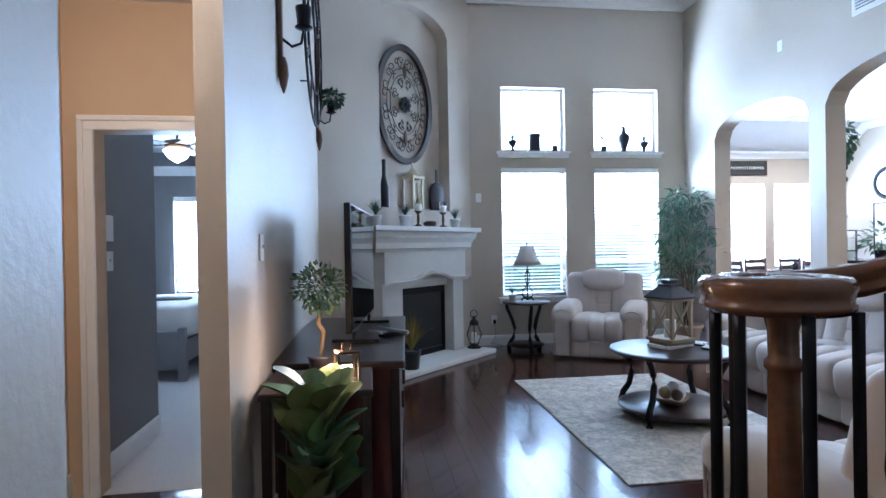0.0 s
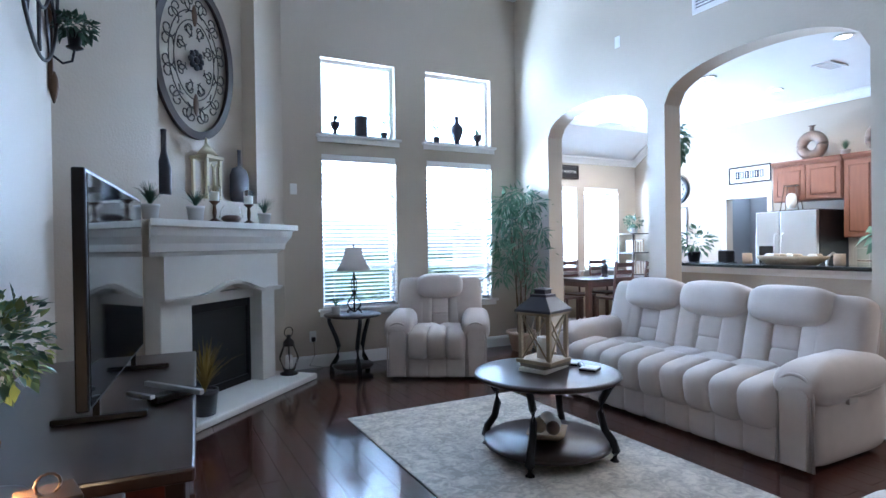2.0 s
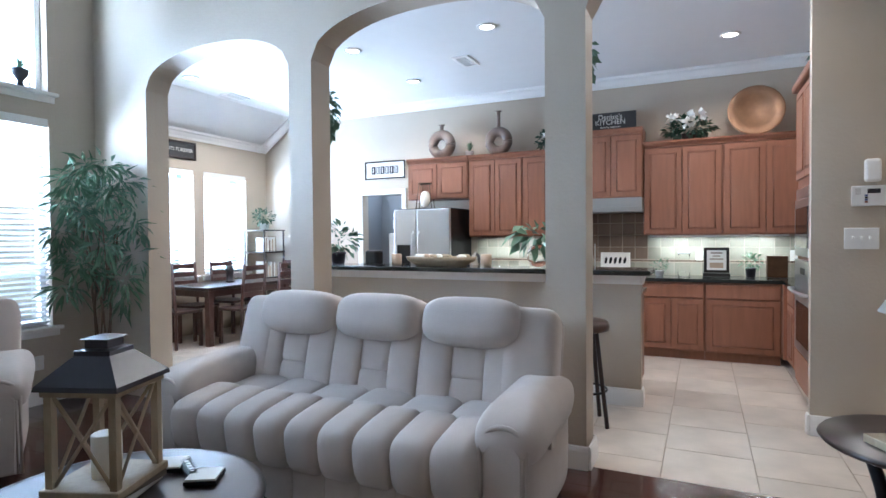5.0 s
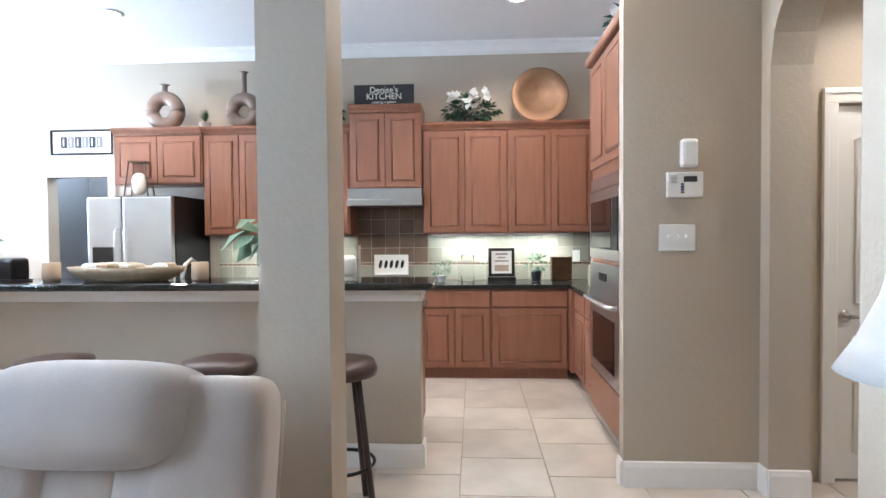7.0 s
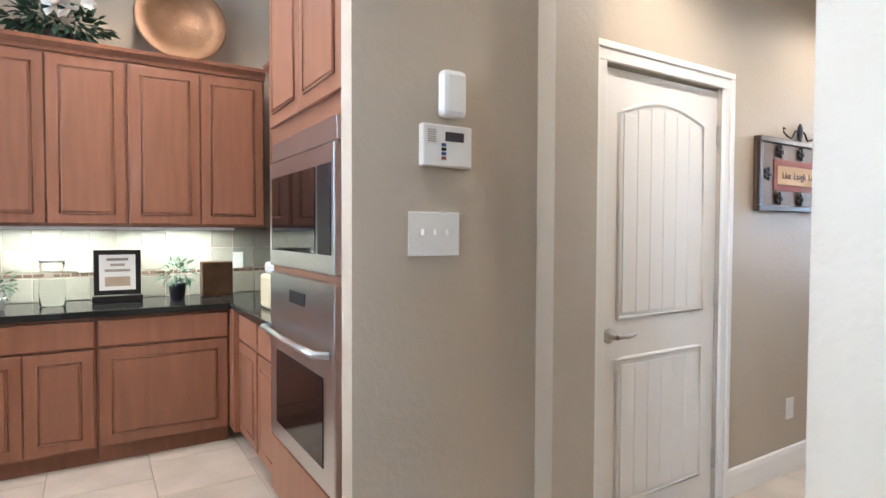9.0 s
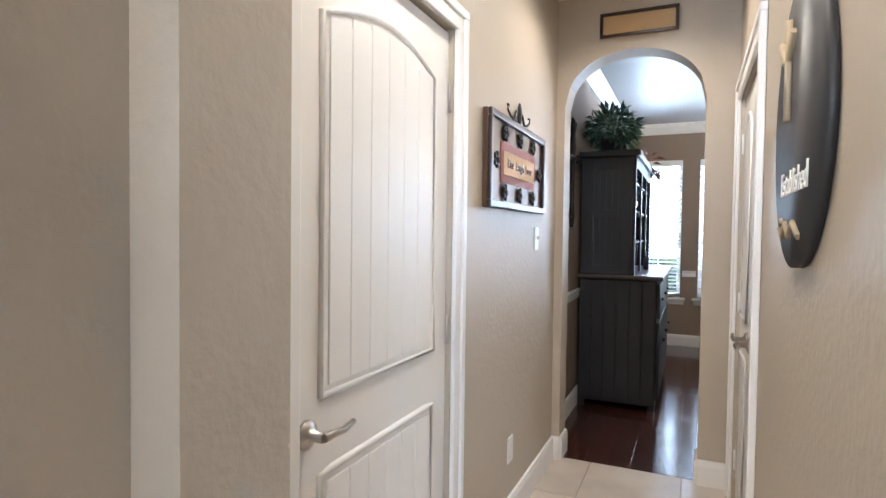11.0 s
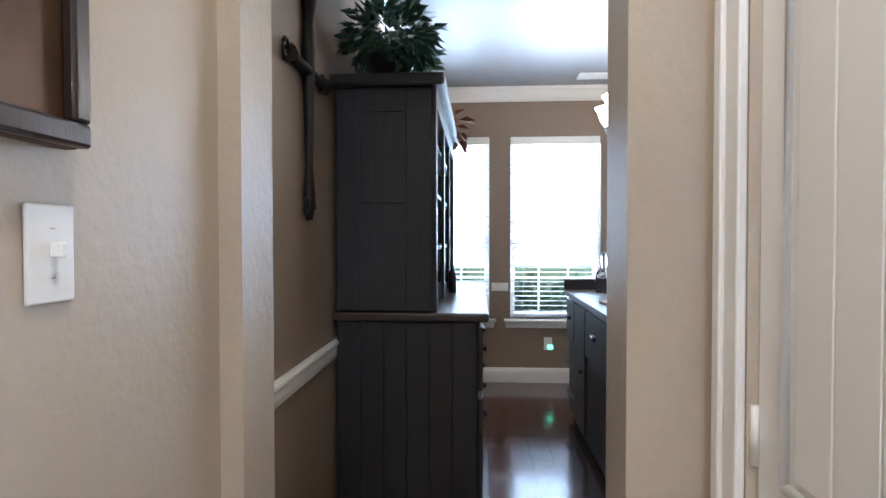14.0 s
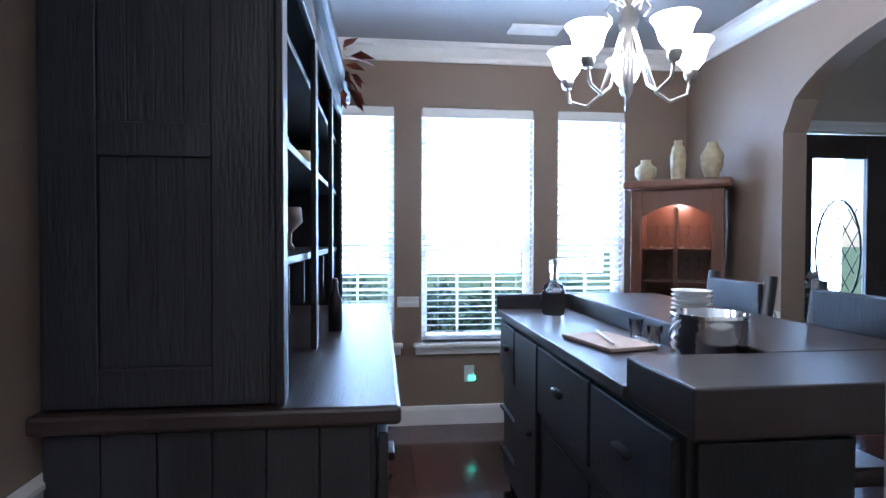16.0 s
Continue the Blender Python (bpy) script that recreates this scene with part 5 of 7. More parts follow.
tv_corner()
lamp("candle_light", "POINT", (-0.13, 2.42, 0.93), (0, 0, 0), 2.6, (1.0, 0.62, 0.30), 0.03)


def wall_sconce(y, z, label, plant):
    ob = thing("wall_sconce", (WEST, y, z), 0, label, "wall sconce", "sconces beside the wall clock")
    part("back_bar", box((0.003, -0.022, 0.0), (0.03, 0.022, 1.10), 0.006), BRONZE, ob)
    bm = lathe(bmesh.new(), [(0.004, -0.10), (0.018, -0.06), (0.03, 0.0), (0.025, 0.06), (0.012, 0.10)], (0.03, 0, 0.02), 12)
    part("drop_finial", bm, BRONZE, ob)
    part("arm", tube(bmesh.new(), [(0.03, 0, 0.22), (0.08, 0, 0.18), (0.13, 0, 0.20), (0.145, 0, 0.28)], 0.008, 7), BLACK, ob)
    part("cup", lathe(bmesh.new(), [(0.015, 0.27), (0.05, 0.285), (0.05, 0.29), (0.035, 0.295), (0.045, 0.40)], (0.145, 0, 0), 14), BLACK, ob)
    if plant:
        bm = bmesh.new()
        leafy(bm, (0.145, 0, 0.42), (0.11, 0.11, 0.06), 170, 0.06, 31, 1.6, 0.3)
        part("ivy", bm, LEAFD, ob)


wall_sconce(3.18, 2.30, "bronze wall sconce with curved arm and dark cup", False)
wall_sconce(5.44, 2.37, "bronze wall sconce holding a small green plant", True)


def wall_clock():
    ob = thing("skeleton_clock", (WEST + 0.06, 4.72, 3.10), 0, "large open iron skeleton wall clock with roman numerals", "clock")
    R = 0.72
    for r in (R, R * 0.62):
        part("ring", tube(bmesh.new(), [(0, r * math.cos(6.28319 * i / 48), r * math.sin(6.28319 * i / 48)) for i in range(49)], 0.010, 6), IRON, ob)
    for i in range(12):
        a = 0.5236 * i
        for o in (-0.05, 0.0, 0.05):
            part("numeral_bar", tube(bmesh.new(), [(0, R * 0.64 * math.cos(a + o), R * 0.64 * math.sin(a + o)), (0, R * 0.96 * math.cos(a + o * 0.9), R * 0.96 * math.sin(a + o * 0.9))], 0.006, 5), IRON, ob)
    for a, ln in ((2.2, 0.5), (0.4, 0.36)):
        part("clock_hand", tube(bmesh.new(), [(0.01, 0, 0), (0.01, R * ln * 2 * 0.5 * math.cos(a), R * ln * math.sin(a)), (0.01, R * 0.9 * ln * 2 * math.cos(a), R * 0.9 * ln * 2 * math.sin(a))], [0.006, 0.016, 0.003], 6), IRON, ob)
    for s in (-1, 1):
        part("standoff", tube(bmesh.new(), [(-0.058, s * R * 0.7, s * R * 0.7), (0, s * R * 0.7, s * R * 0.7)], 0.006, 5), IRON, ob)


wall_clock()


def plate(name, at, rz, w, h, label, toggles=0, outlet=False):
    """A wall plate; local -y into the room."""
    ob = thing(name, at, rz, label, "switch" if toggles else ("outlet" if outlet else "sensor"))
    part("cover", box((-w / 2, -0.008, -h / 2), (w / 2, -0.001, h / 2), 0.003), PLASTIC, ob)
    for i in range(toggles):
        x = (i - (toggles - 1) / 2) * 0.046
        part("toggle", box((x - 0.005, -0.024, -0.004), (x + 0.005, -0.008, 0.014), 0.002), PLASTIC, ob)
        for z in (-0.03, 0.03):
            part("screw", lathe(bmesh.new(), [(0.003, 0), (0.003, 0.001)], (x, -0.009, z), 6), NICKEL, ob)
    if outlet:
        for z in (-0.02, 0.02):
            part("socket", box((-0.014, -0.0105, z - 0.013), (0.014, -0.008, z + 0.013), 0.002), PAPER, ob)
    return ob


plate("wall_switch", (1.51, NORTH, 2.0), 0, 0.075, 0.12, "white plate on the window wall")
plate("wall_outlet", (1.70, NORTH, 0.352), 0, 0.075, 0.12, "white wall outlet with plugged cord", outlet=True)
plate("wall_outlet", (3.98, NORTH, 0.35), 0, 0.075, 0.12, "white wall outlet beside the tree", outlet=True)
plate("motion_sensor", (EAST, 5.52, 3.47), -90, 0.07, 0.12, "small white sensor high on the wall")
plate("light_switch", (WEST, 2.59, 1.365), 90, 0.075, 0.12, "white light switch on the television wall", 1)
plate("wall_outlet", (WEST, 2.68, 0.32), 90, 0.075, 0.12, "white outlet behind the magnolia", outlet=True)
plate("wall_outlet", (2.62 + 2.0, DS, 0.367), 180, 0.075, 0.12, "white outlet with green night light", outlet=True)
solo("night_light", box((-0.025, -0.02, -0.02), (0.025, -0.011, 0.015), 0.004), GREENLED, "small glowing green night light in the outlet", "night light", at=(4.60, DS, 0.34), rz=180)
ob = thing("plug_adapter", (1.70, NORTH, 0.30), 0, "black plug and cord in the outlet", "plug")
part("plug", box((-0.02, -0.05, 0.0), (0.02, -0.0115, 0.05), 0.005), BLACK, ob)
part("cord", tube(bmesh.new(), [(0, -0.04, 0.0), (0.01, -0.04, -0.15), (-0.05, -0.05, -0.26), (0.1, -0.06, -0.293)], 0.003, 5), BLACK, ob)


def air_vent(at, kind, rz=0, w=0.36, h=0.2):
    ob = thing("air_vent", at, rz, "white louvred air vent", "vent", kind="structure")
    flat = kind == "ceiling"
    def b(x0, z0, x1, z1, d0, d1):
        return box((x0, z0, -d1), (x1, z1, -d0)) if flat else box((x0, -d1, z0), (x1, -d0, z1))
    part("backing", b(-w / 2 + .02, -h / 2 + .02, w / 2 - .02, h / 2 - .02, 0.001, 0.004), GREY, ob)
    for q in ((-w / 2, -h / 2, w / 2, -h / 2 + .03), (-w / 2, h / 2 - .03, w / 2, h / 2), (-w / 2, -h / 2 + .03, -w / 2 + .03, h / 2 - .03), (w / 2 - .03, -h / 2 + .03, w / 2, h / 2 - .03)):
        part("frame", b(*q, 0.001, 0.014), TRIM, ob)
    for i in range(6):
        z = -h / 2 + .04 + i * (h - .08) / 5
        part("slat", b(-w / 2 + .03, z - .006, w / 2 - .03, z + .006, 0.004, 0.012), TRIM, ob)


air_vent((EAST, 4.40, 3.52), "wall", -90, 0.4, 0.22)
air_vent((7.0, 4.75, 3.35), "ceiling", 0)
air_vent((7.0, 8.2, 3.35), "ceiling", 0)
air_vent((4.25, -5.62, DH), "ceiling", 0, 0.34, 0.16)


def rail_sweep(pts, w, h):
    """A moulded handrail along points: rounded top, a bead along its lower edge."""
    prof = [(-0.30, -0.5), (0.30, -0.5), (0.34, -0.42), (0.46, -0.36), (0.46, -0.26), (0.40, -0.20), (0.42, 0.0), (0.5, 0.18), (0.47, 0.34), (0.34, 0.46), (0.0, 0.5), (-0.34, 0.46), (-0.47, 0.34), (-0.5, 0.18), (-0.42, 0.0), (-0.40, -0.20), (-0.46, -0.26), (-0.46, -0.36), (-0.34, -0.42)]
    bm, rows = bmesh.new(), []
    pts = [Vector(p) for p in pts]
    for i, p in enumerate(pts):
        d = pts[min(i + 1, len(pts) - 1)] - pts[max(i - 1, 0)]
        u = Vector((d.y, -d.x, 0)).normalized()
        rows.append([bm.verts.new(p + u * a * w + Vector((0, 0, c * h))) for a, c in prof])
    for q, r in zip(rows, rows[1:]):
        for k in range(len(prof)):
            j = (k + 1) % len(prof)
            bm.faces.new((q[k], q[j], r[j], r[k])).smooth = True
    bm.faces.new(rows[0][::-1])
    bm.faces.new(rows[-1])
    return bm


def stair_rail():
    ob = thing("stair_railing", (0.84, 1.0, 0), 0, "stair end with polished oak rail and black iron balusters", "railing")
    part("starting_step", lathe(bmesh.new(), [(0.26, 0), (0.26, 0.15), (0.29, 0.155), (0.29, 0.18), (0, 0.18)], segs=28), OAK, ob)
    part("newel", lathe(bmesh.new(), [(0.045, 0.18), (0.045, 0.26), (0.031, 0.30), (0.036, 0.40), (0.034, 0.6), (0.029, 1.08), (0.029, 1.10), (0.035, 1.108), (0.035, 1.12), (0.028, 1.13), (0.028, 1.18), (0.035, 1.21), (0.035, 1.228)], segs=24), OAK, ob)
    za = 1.255
    spiral = [((0.065 + 0.065 * k / 24) * math.cos(radians(90 + 15 * (24 - k))), (0.065 + 0.065 * k / 24) * math.sin(radians(90 + 15 * (24 - k))), za) for k in range(25)]
    tail = [(0.07, 0.122, za), (0.15, 0.098, za + 0.004), (0.23, 0.055, za + 0.018), (0.31, 0.0, za + 0.05), (0.42, -0.08, za + 0.11), (0.70, -0.28, za + 0.30), (1.1, -0.56, za + 0.57)]
    part("handrail", rail_sweep(spiral + tail, 0.068, 0.072), OAK, ob, "polished oak handrail ending in a volute")
    part("volute_cap", lathe(bmesh.new(), [(0.0, za - 0.034), (0.07, za - 0.034), (0.078, za), (0.068, za + 0.03), (0.0, za + 0.034)], segs=28), OAK, ob)

    def baluster(x, y, z0, z1):
        n = 24
        part("baluster", tube(bmesh.new(), [(x, y, z0 + (z1 - z0) * k / n) for k in range(n + 1)], [0.0145 + (0.004 * math.sin(k * 1.9) if 4 < k < 15 else 0) for k in range(n + 1)], 4), BLACK, ob)
    for a in (100, 150, 195, 250, 310):
        baluster(0.12 * math.cos(radians(a)), 0.12 * math.sin(radians(a)), 0.18, za - 0.03)
    part("stringer_post", box((0.24, -0.25, 0), (0.42, 0.09, 0.36), 0.01), OAK, ob)
    baluster(0.27, 0.03, 0.36, za - 0.01)


stair_rail()


def bedroom():
    ob = thing("bed", (-2.62, 6.9, 0.004), 0, "grey wooden bed with striped linen cover", "bed")
    part("footboard", box((-0.75, -0.86, 0.12), (0.75, -0.80, 0.52), 0.01), GREY, ob)
    for x in (-0.72, 0.72):
        part("leg", box((x - 0.04, -0.87, 0), (x + 0.04, -0.79, 0.55), 0.006), GREY, ob)
        part("side_rail", box((x - 0.02, -0.79, 0.18), (x + 0.02, 1.0, 0.42), 0.006), GREY, ob)
    part("mattress", box((-0.72, -0.78, 0.25), (0.72, 1.0, 0.62), 0.08), LINEN, ob)
    part("duvet", pillow(bmesh.new(), (0, 0.05, 0.60), (1.62, 1.75, 0.38), 0.25, 28, 12), LINEN, ob, "white and grey striped duvet")
    part("throw", pillow(bmesh.new(), (0.3, -0.1, 0.80), (0.6, 0.3, 0.06), 0.6, 16, 8), GREY, ob)
    ob = thing("ceiling_fan", (-1.86, 5.9, 2.7), 0, "dark ceiling fan with a lit frosted bowl", "fan")
    part("rod", tube(bmesh.new(), [(0, 0, 0), (0, 0, -0.25)], 0.012, 8), BRONZE, ob)
    part("motor", lathe(bmesh.new(), [(0.06, -0.33), (0.12, -0.30), (0.12, -0.25), (0.05, -0.23)], segs=18), BRONZE, ob)
    for i in range(5):
        a = 1.2566 * i + 0.3
        bm = box((0.13, -0.06, -0.29), (0.60, 0.06, -0.282), 0.003)
        bmesh.ops.rotate(bm, verts=bm.verts[:], matrix=Matrix.Rotation(a, 3, "Z"))
        part("blade", bm, DARKWOOD, ob)
    part("bowl", lathe(bmesh.new(), [(0.01, -0.46), (0.09, -0.41), (0.13, -0.34), (0.12, -0.33)], segs=18), GLOW, ob)
    plate("keypad", (-1.54, 3.62, 1.50), 90, 0.13, 0.16, "white alarm keypad on the grey wall")
    plate("light_switch", (-1.54, 3.62, 1.30), 90, 0.11, 0.12, "white switch on the grey wall", 1)


bedroom()

# ---- kitchen and hall things ----
def raised_door(parent, x0, x1, z0, z1, y, knob=0):
    """A raised-panel door on a cabinet front at y."""
    d = part("door", box((x0, y - 0.02, z0), (x1, y - 0.001, z1), 0.004), CHERRY, parent)
    f = min(0.06, (x1 - x0) * 0.2, (z1 - z0) * 0.3)
    a, b, c, e = x0 + f, x1 - f, z0 + f, z1 - f
    if z1 - z0 > 0.22:
        part("panel_bead", tube(bmesh.new(), [(a, y - 0.021, c), (b, y - 0.021, c), (b, y - 0.021, e), (a, y - 0.021, e), (a, y - 0.021, c)], 0.006, 6), CHERRY, d)
        part("raised_panel", box((a + 0.012, y - 0.027, c + 0.012), (b - 0.012, y - 0.018, e - 0.012), 0.008), CHERRY, d)
    return d


def cabinet(name, at, rz, w, d, z0, z1, label, doors=2, drawer=False, toe=False, crown_h=0.0):
    """A cherry cabinet; local x across, back at y = 0, front towards -y."""
    ob = thing(name, at, rz, label, "cabinet", "cherry kitchen cabinets")
    lo = z0 + (0.10 if toe else 0)
    part("body", box((-w / 2 + 0.001, -d, lo), (w / 2 - 0.001, -0.002, z1), 0.003), CHERRY, ob)
    if toe:
        part("toe_kick", box((-w / 2 + 0.001, -d + 0.05, z0), (w / 2 - 0.001, -0.05, lo)), CHERRY, ob)
    dw = (w - 0.02) / doors
    top = z1 - 0.015
    if drawer:
        part("drawer_front", box((-w / 2 + 0.01, -d - 0.02, z1 - 0.17), (w / 2 - 0.01, -d - 0.001, z1 - 0.02), 0.005), CHERRY, ob)
        top = z1 - 0.185
    for i in range(doors):
        x = -w / 2 + 0.01 + i * dw
        raised_door(ob, x + 0.004, x + dw - 0.004, lo + 0.015, top, -d)
    if crown_h:
        prof = [(d, z1), (d + 0.015, z1), (d + 0.02, z1 + 0.02), (d + 0.05, z1 + crown_h * 0.7), (d + 0.055, z1 + crown_h), (0.0, z1 + crown_h), (0.0, z1)]
        bm = bmesh.new()
        rows = [[bm.verts.new((s * w / 2, -o - 0.002, z)) for o, z in prof] for s in (-1, 1)]
        bm.faces.new(rows[0])
        bm.faces.new(rows[1][::-1])
        for i in range(len(prof)):
            j = (i + 1) % len(prof)
            bm.faces.new((rows[0][i], rows[0][j], rows[1][j], rows[1][i]))
        part("cornice", bm, CHERRY, ob)
    return ob


UB, UT, UD = 1.38, 2.40, 0.33
LBL = "cherry upper cabinet with raised panel doors"
for ya, yb in ((1.30, 2.14), (2.14, 2.975)):
    cabinet("upper_cabinet", (BACK, (ya + yb) / 2, 0), -90, yb - ya, UD, UB, UT, LBL, 2, crown_h=0.07)
cabinet("upper_cabinet", (BACK, 3.34, 0), -90, 0.72, 0.36, 1.83, 2.58, "taller cherry cabinet above the range hood", 2, crown_h=0.07)
for ya, yb in ((3.705, 4.45), (4.45, 5.20)):
    cabinet("upper_cabinet", (BACK, (ya + yb) / 2, 0), -90, yb - ya, UD, UB, UT, LBL, 2, crown_h=0.07)
cabinet("upper_cabinet", (BACK, 5.66, 0), -90, 0.92, 0.35, 1.90, UT, "short cherry cabinet above the refrigerator", 2, crown_h=0.07)
BD, BH = 0.60, 0.86
LBB = "cherry base cabinet with drawer and raised panel doors"
cabinet("base_cabinet", (BACK, 1.96, 0), -90, 0.72, BD, 0, BH, LBB, 1, True, True)
cabinet("base_cabinet", (BACK, 2.66, 0), -90, 0.68, BD, 0, BH, LBB, 2, True, True)
cabinet("base_cabinet", (BACK, 4.10, 0), -90, 0.70, BD, 0, BH, LBB, 2, True, True)
cabinet("base_cabinet", (BACK, 4.84, 0), -90, 0.74, BD, 0, BH, LBB, 2, True, True)
cabinet("base_cabinet", (7.08, 0.95, 0), 180, 0.42, BD, 0, BH, LBB, 1, True, True)
cabinet("base_cabinet", (7.53, 0.95, 0), 180, 0.46, BD, 0, BH, LBB, 1, True, True)
solo("corner_filler", box((7.76, 0.955, 0.10), (BACK - 0.002, 1.598, BH)), CHERRY, "cherry corner cabinet filler panel", "cabinet", group="cherry kitchen cabinets")
cabinet("upper_cabinet", (7.0, 0.95, 0), 180, 0.52, UD, UB, UT, LBL, 1, crown_h=0.07)
cabinet("upper_cabinet", (7.66, 0.95, 0), 180, 0.78, UD, UB, UT, LBL, 2, crown_h=0.07)


def oven_tower():
    ob = thing("oven_tower", (6.37, 0.95, 0), 180, "cherry tower with steel microwave above a wall oven", "oven")
    w, d = 0.92, 0.65
    part("body", box((-w / 2, -d, 0.10), (w / 2, -0.002, 2.58), 0.004), CHERRY, ob)
    part("filler_strip", box((w / 2 + 0.001, -d, 0.0), (w / 2 + 0.125, -0.02, 2.58), 0.003), CHERRY, ob)
    part("toe_kick", box((-w / 2, -d + 0.07, 0), (w / 2, -0.05, 0.10)), DARKWOOD, ob)
    for i in range(2):
        raised_door(ob, -w / 2 + 0.02 + i * (w / 2 - 0.02), -w / 2 + 0.01 + (i + 1) * (w / 2 - 0.01), 1.83, 2.56, -d)
    part("drawer_front", box((-w / 2 + 0.02, -d - 0.02, 0.14), (w / 2 - 0.02, -d - 0.001, 0.40), 0.005), CHERRY, ob)
    part("cornice", box((-w / 2 - 0.03, -d - 0.05, 2.58), (w / 2 + 0.03, -0.002, 2.65), 0.02), CHERRY, ob)
    mw = part("microwave", box((-0.41, -d - 0.03, 1.20), (0.41, -d - 0.001, 1.66), 0.006), STEEL, ob, "stainless steel built-in microwave")
    part("window_glass", box((-0.36, -d - 0.034, 1.27), (0.22, -d - 0.029, 1.59), 0.002), SCREEN, mw)
    part("control_panel", box((0.25, -d - 0.034, 1.27), (0.38, -d - 0.029, 1.59), 0.002), BLACK, mw)
    part("trim_band", box((-0.41, -d - 0.02, 1.665), (0.41, -d - 0.001, 1.75), 0.004), STEEL, ob)
    ov = part("oven", box((-0.41, -d - 0.03, 0.42), (0.41, -d - 0.001, 1.17), 0.006), STEEL, ob, "stainless steel wall oven")
    part("window_glass", box((-0.30, -d - 0.034, 0.50), (0.30, -d - 0.029, 0.83), 0.002), SCREEN, ov)
    part("display", box((-0.10, -d - 0.034, 1.06), (0.10, -d - 0.029, 1.11), 0.002), BLACK, ov)
    part("handle", tube(bmesh.new(), [(-0.36, -d - 0.03, 0.92), (-0.34, -d - 0.08, 0.925), (0, -d - 0.095, 0.925), (0.34, -d - 0.08, 0.925), (0.36, -d - 0.03, 0.92)], 0.014, 10), STEEL, ov)


oven_tower()


def hood():
    ob = thing("range_hood", (BACK, 3.34, 0), -90, "stainless steel range hood under the tall cabinet", "range hood")
    part("canopy", prism(bmesh.new(), [(-0.36, 1.66), (0.36, 1.66), (0.36, 1.825), (-0.36, 1.825)], -0.46, -0.002), STEEL, ob)
    part("lip", box((-0.365, -0.48, 1.655), (0.365, -0.46, 1.72), 0.006), STEEL, ob)
    ob = thing("cooktop_range", (BACK, 3.375, 0), -90, "stainless range with black cooktop", "stove")
    part("body", box((-0.365, -0.62, 0.02), (0.365, -0.01, 0.895), 0.006), STEEL, ob)
    part("cooktop", box((-0.36, -0.60, 0.895), (0.36, -0.02, 0.91), 0.004), BLACK, ob)
    for x in (-0.18, 0.18):
        for y in (-0.45, -0.18):
            part("burner_grate", tube(bmesh.new(), [(x + 0.1 * math.cos(0.5236 * k), y + 0.1 * math.sin(0.5236 * k), 0.925) for k in range(13)], 0.006, 5), IRON, ob)


hood()


def fridge():
    ob = thing("refrigerator", (BACK, 5.69, 0), -90, "stainless side-by-side refrigerator with dark sides", "refrigerator")
    part("case", box((-0.41, -0.74, 0.02), (0.41, -0.05, 1.76), 0.01), BLACK, ob)
    for a, b in ((-0.41, -0.075), (-0.065, 0.41)):
        part("door", box((a, -0.80, 0.06), (b, -0.745, 1.75), 0.012), STEEL, ob)
    for x in (-0.115, -0.025):
        part("handle", tube(bmesh.new(), [(x, -0.80, 0.65), (x, -0.85, 0.68), (x, -0.85, 1.42), (x, -0.80, 1.45)], 0.012, 8), STEEL, ob)
    part("dispenser", box((-0.36, -0.806, 0.95), (-0.16, -0.80, 1.28), 0.004), SCREEN, ob)


fridge()
solo("countertop", bx(box((BACK - 0.64, 1.60, BH), (BACK - 0.002, 3.005, BH + 0.04), 0.006), (6.84, 0.952, BH), (BACK - 0.002, 1.598, BH + 0.04), 0.006), GRANITE, "polished black granite corner countertop", "countertop")
solo("countertop", box((BACK - 0.64, 3.745, BH), (BACK - 0.002, 5.24, BH + 0.04), 0.006), GRANITE, "polished black granite countertop beside the range", "countertop")
solo("undercabinet_strip", box((BACK - 0.30, 1.5, UB - 0.02), (BACK - 0.24, 2.9, UB - 0.002)), PLASTIC, "slim light strip under the cabinets", "light")
lamp("undercabinet_light", "AREA", (BACK - 0.20, 1.85, UB - 0.03), (BACK - 0.10, 1.85, 0), 5, (0.97, 1.0, 0.9), 0.55, 0.05)
lamp("undercabinet_light", "AREA", (BACK - 0.20, 2.55, UB - 0.03), (BACK - 0.10, 2.55, 0), 5, (0.97, 1.0, 0.9), 0.55, 0.05)
lamp("undercabinet_light", "AREA", (BACK - 0.20, 4.45, UB - 0.03), (BACK - 0.10, 4.45, 0), 8, (0.97, 1.0, 0.9), 1.2, 0.05)


def splash():
    ob = thing("backsplash", (BACK, 1.0, 0), -90, "green-brown stone tile backsplash with mosaic band", "backsplash", kind="structure")
    part("grout_bed", box((-4.24, -0.006, 0.90), (0.02, -0.002, 1.83)), GROUT, ob)
    me = {}
    for m in (SPLASH, SPLASHD):
        me[m.name] = mesh_of("tile", box((-0.072, -0.013, 0.003), (0.072, -0.006, 0.147), 0.002))
        me[m.name].materials.append(m)
    sm = mesh_of("mosaic_tile", box((-0.022, -0.012, 0.002), (0.022, -0.006, 0.022), 0.001))
    sm.materials.append(SPLASHD)
    for i in range(28):
        x = -0.08 - 0.15 * i
        hoodbay = 1.98 < -x < 2.72
        for j, z in enumerate((0.90, 1.085, 1.235) + ((1.385, 1.535) if hoodbay else ())):
            o = new("tile", me[(SPLASHD if hoodbay and j else SPLASH).name])
            o.parent, o.location = ob, (x, 0, z)
        for q in range(3):
            o = new("mosaic_tile", sm)
            o.parent, o.location = ob, (x - 0.05 + 0.05 * q, 0, 1.055)


splash()


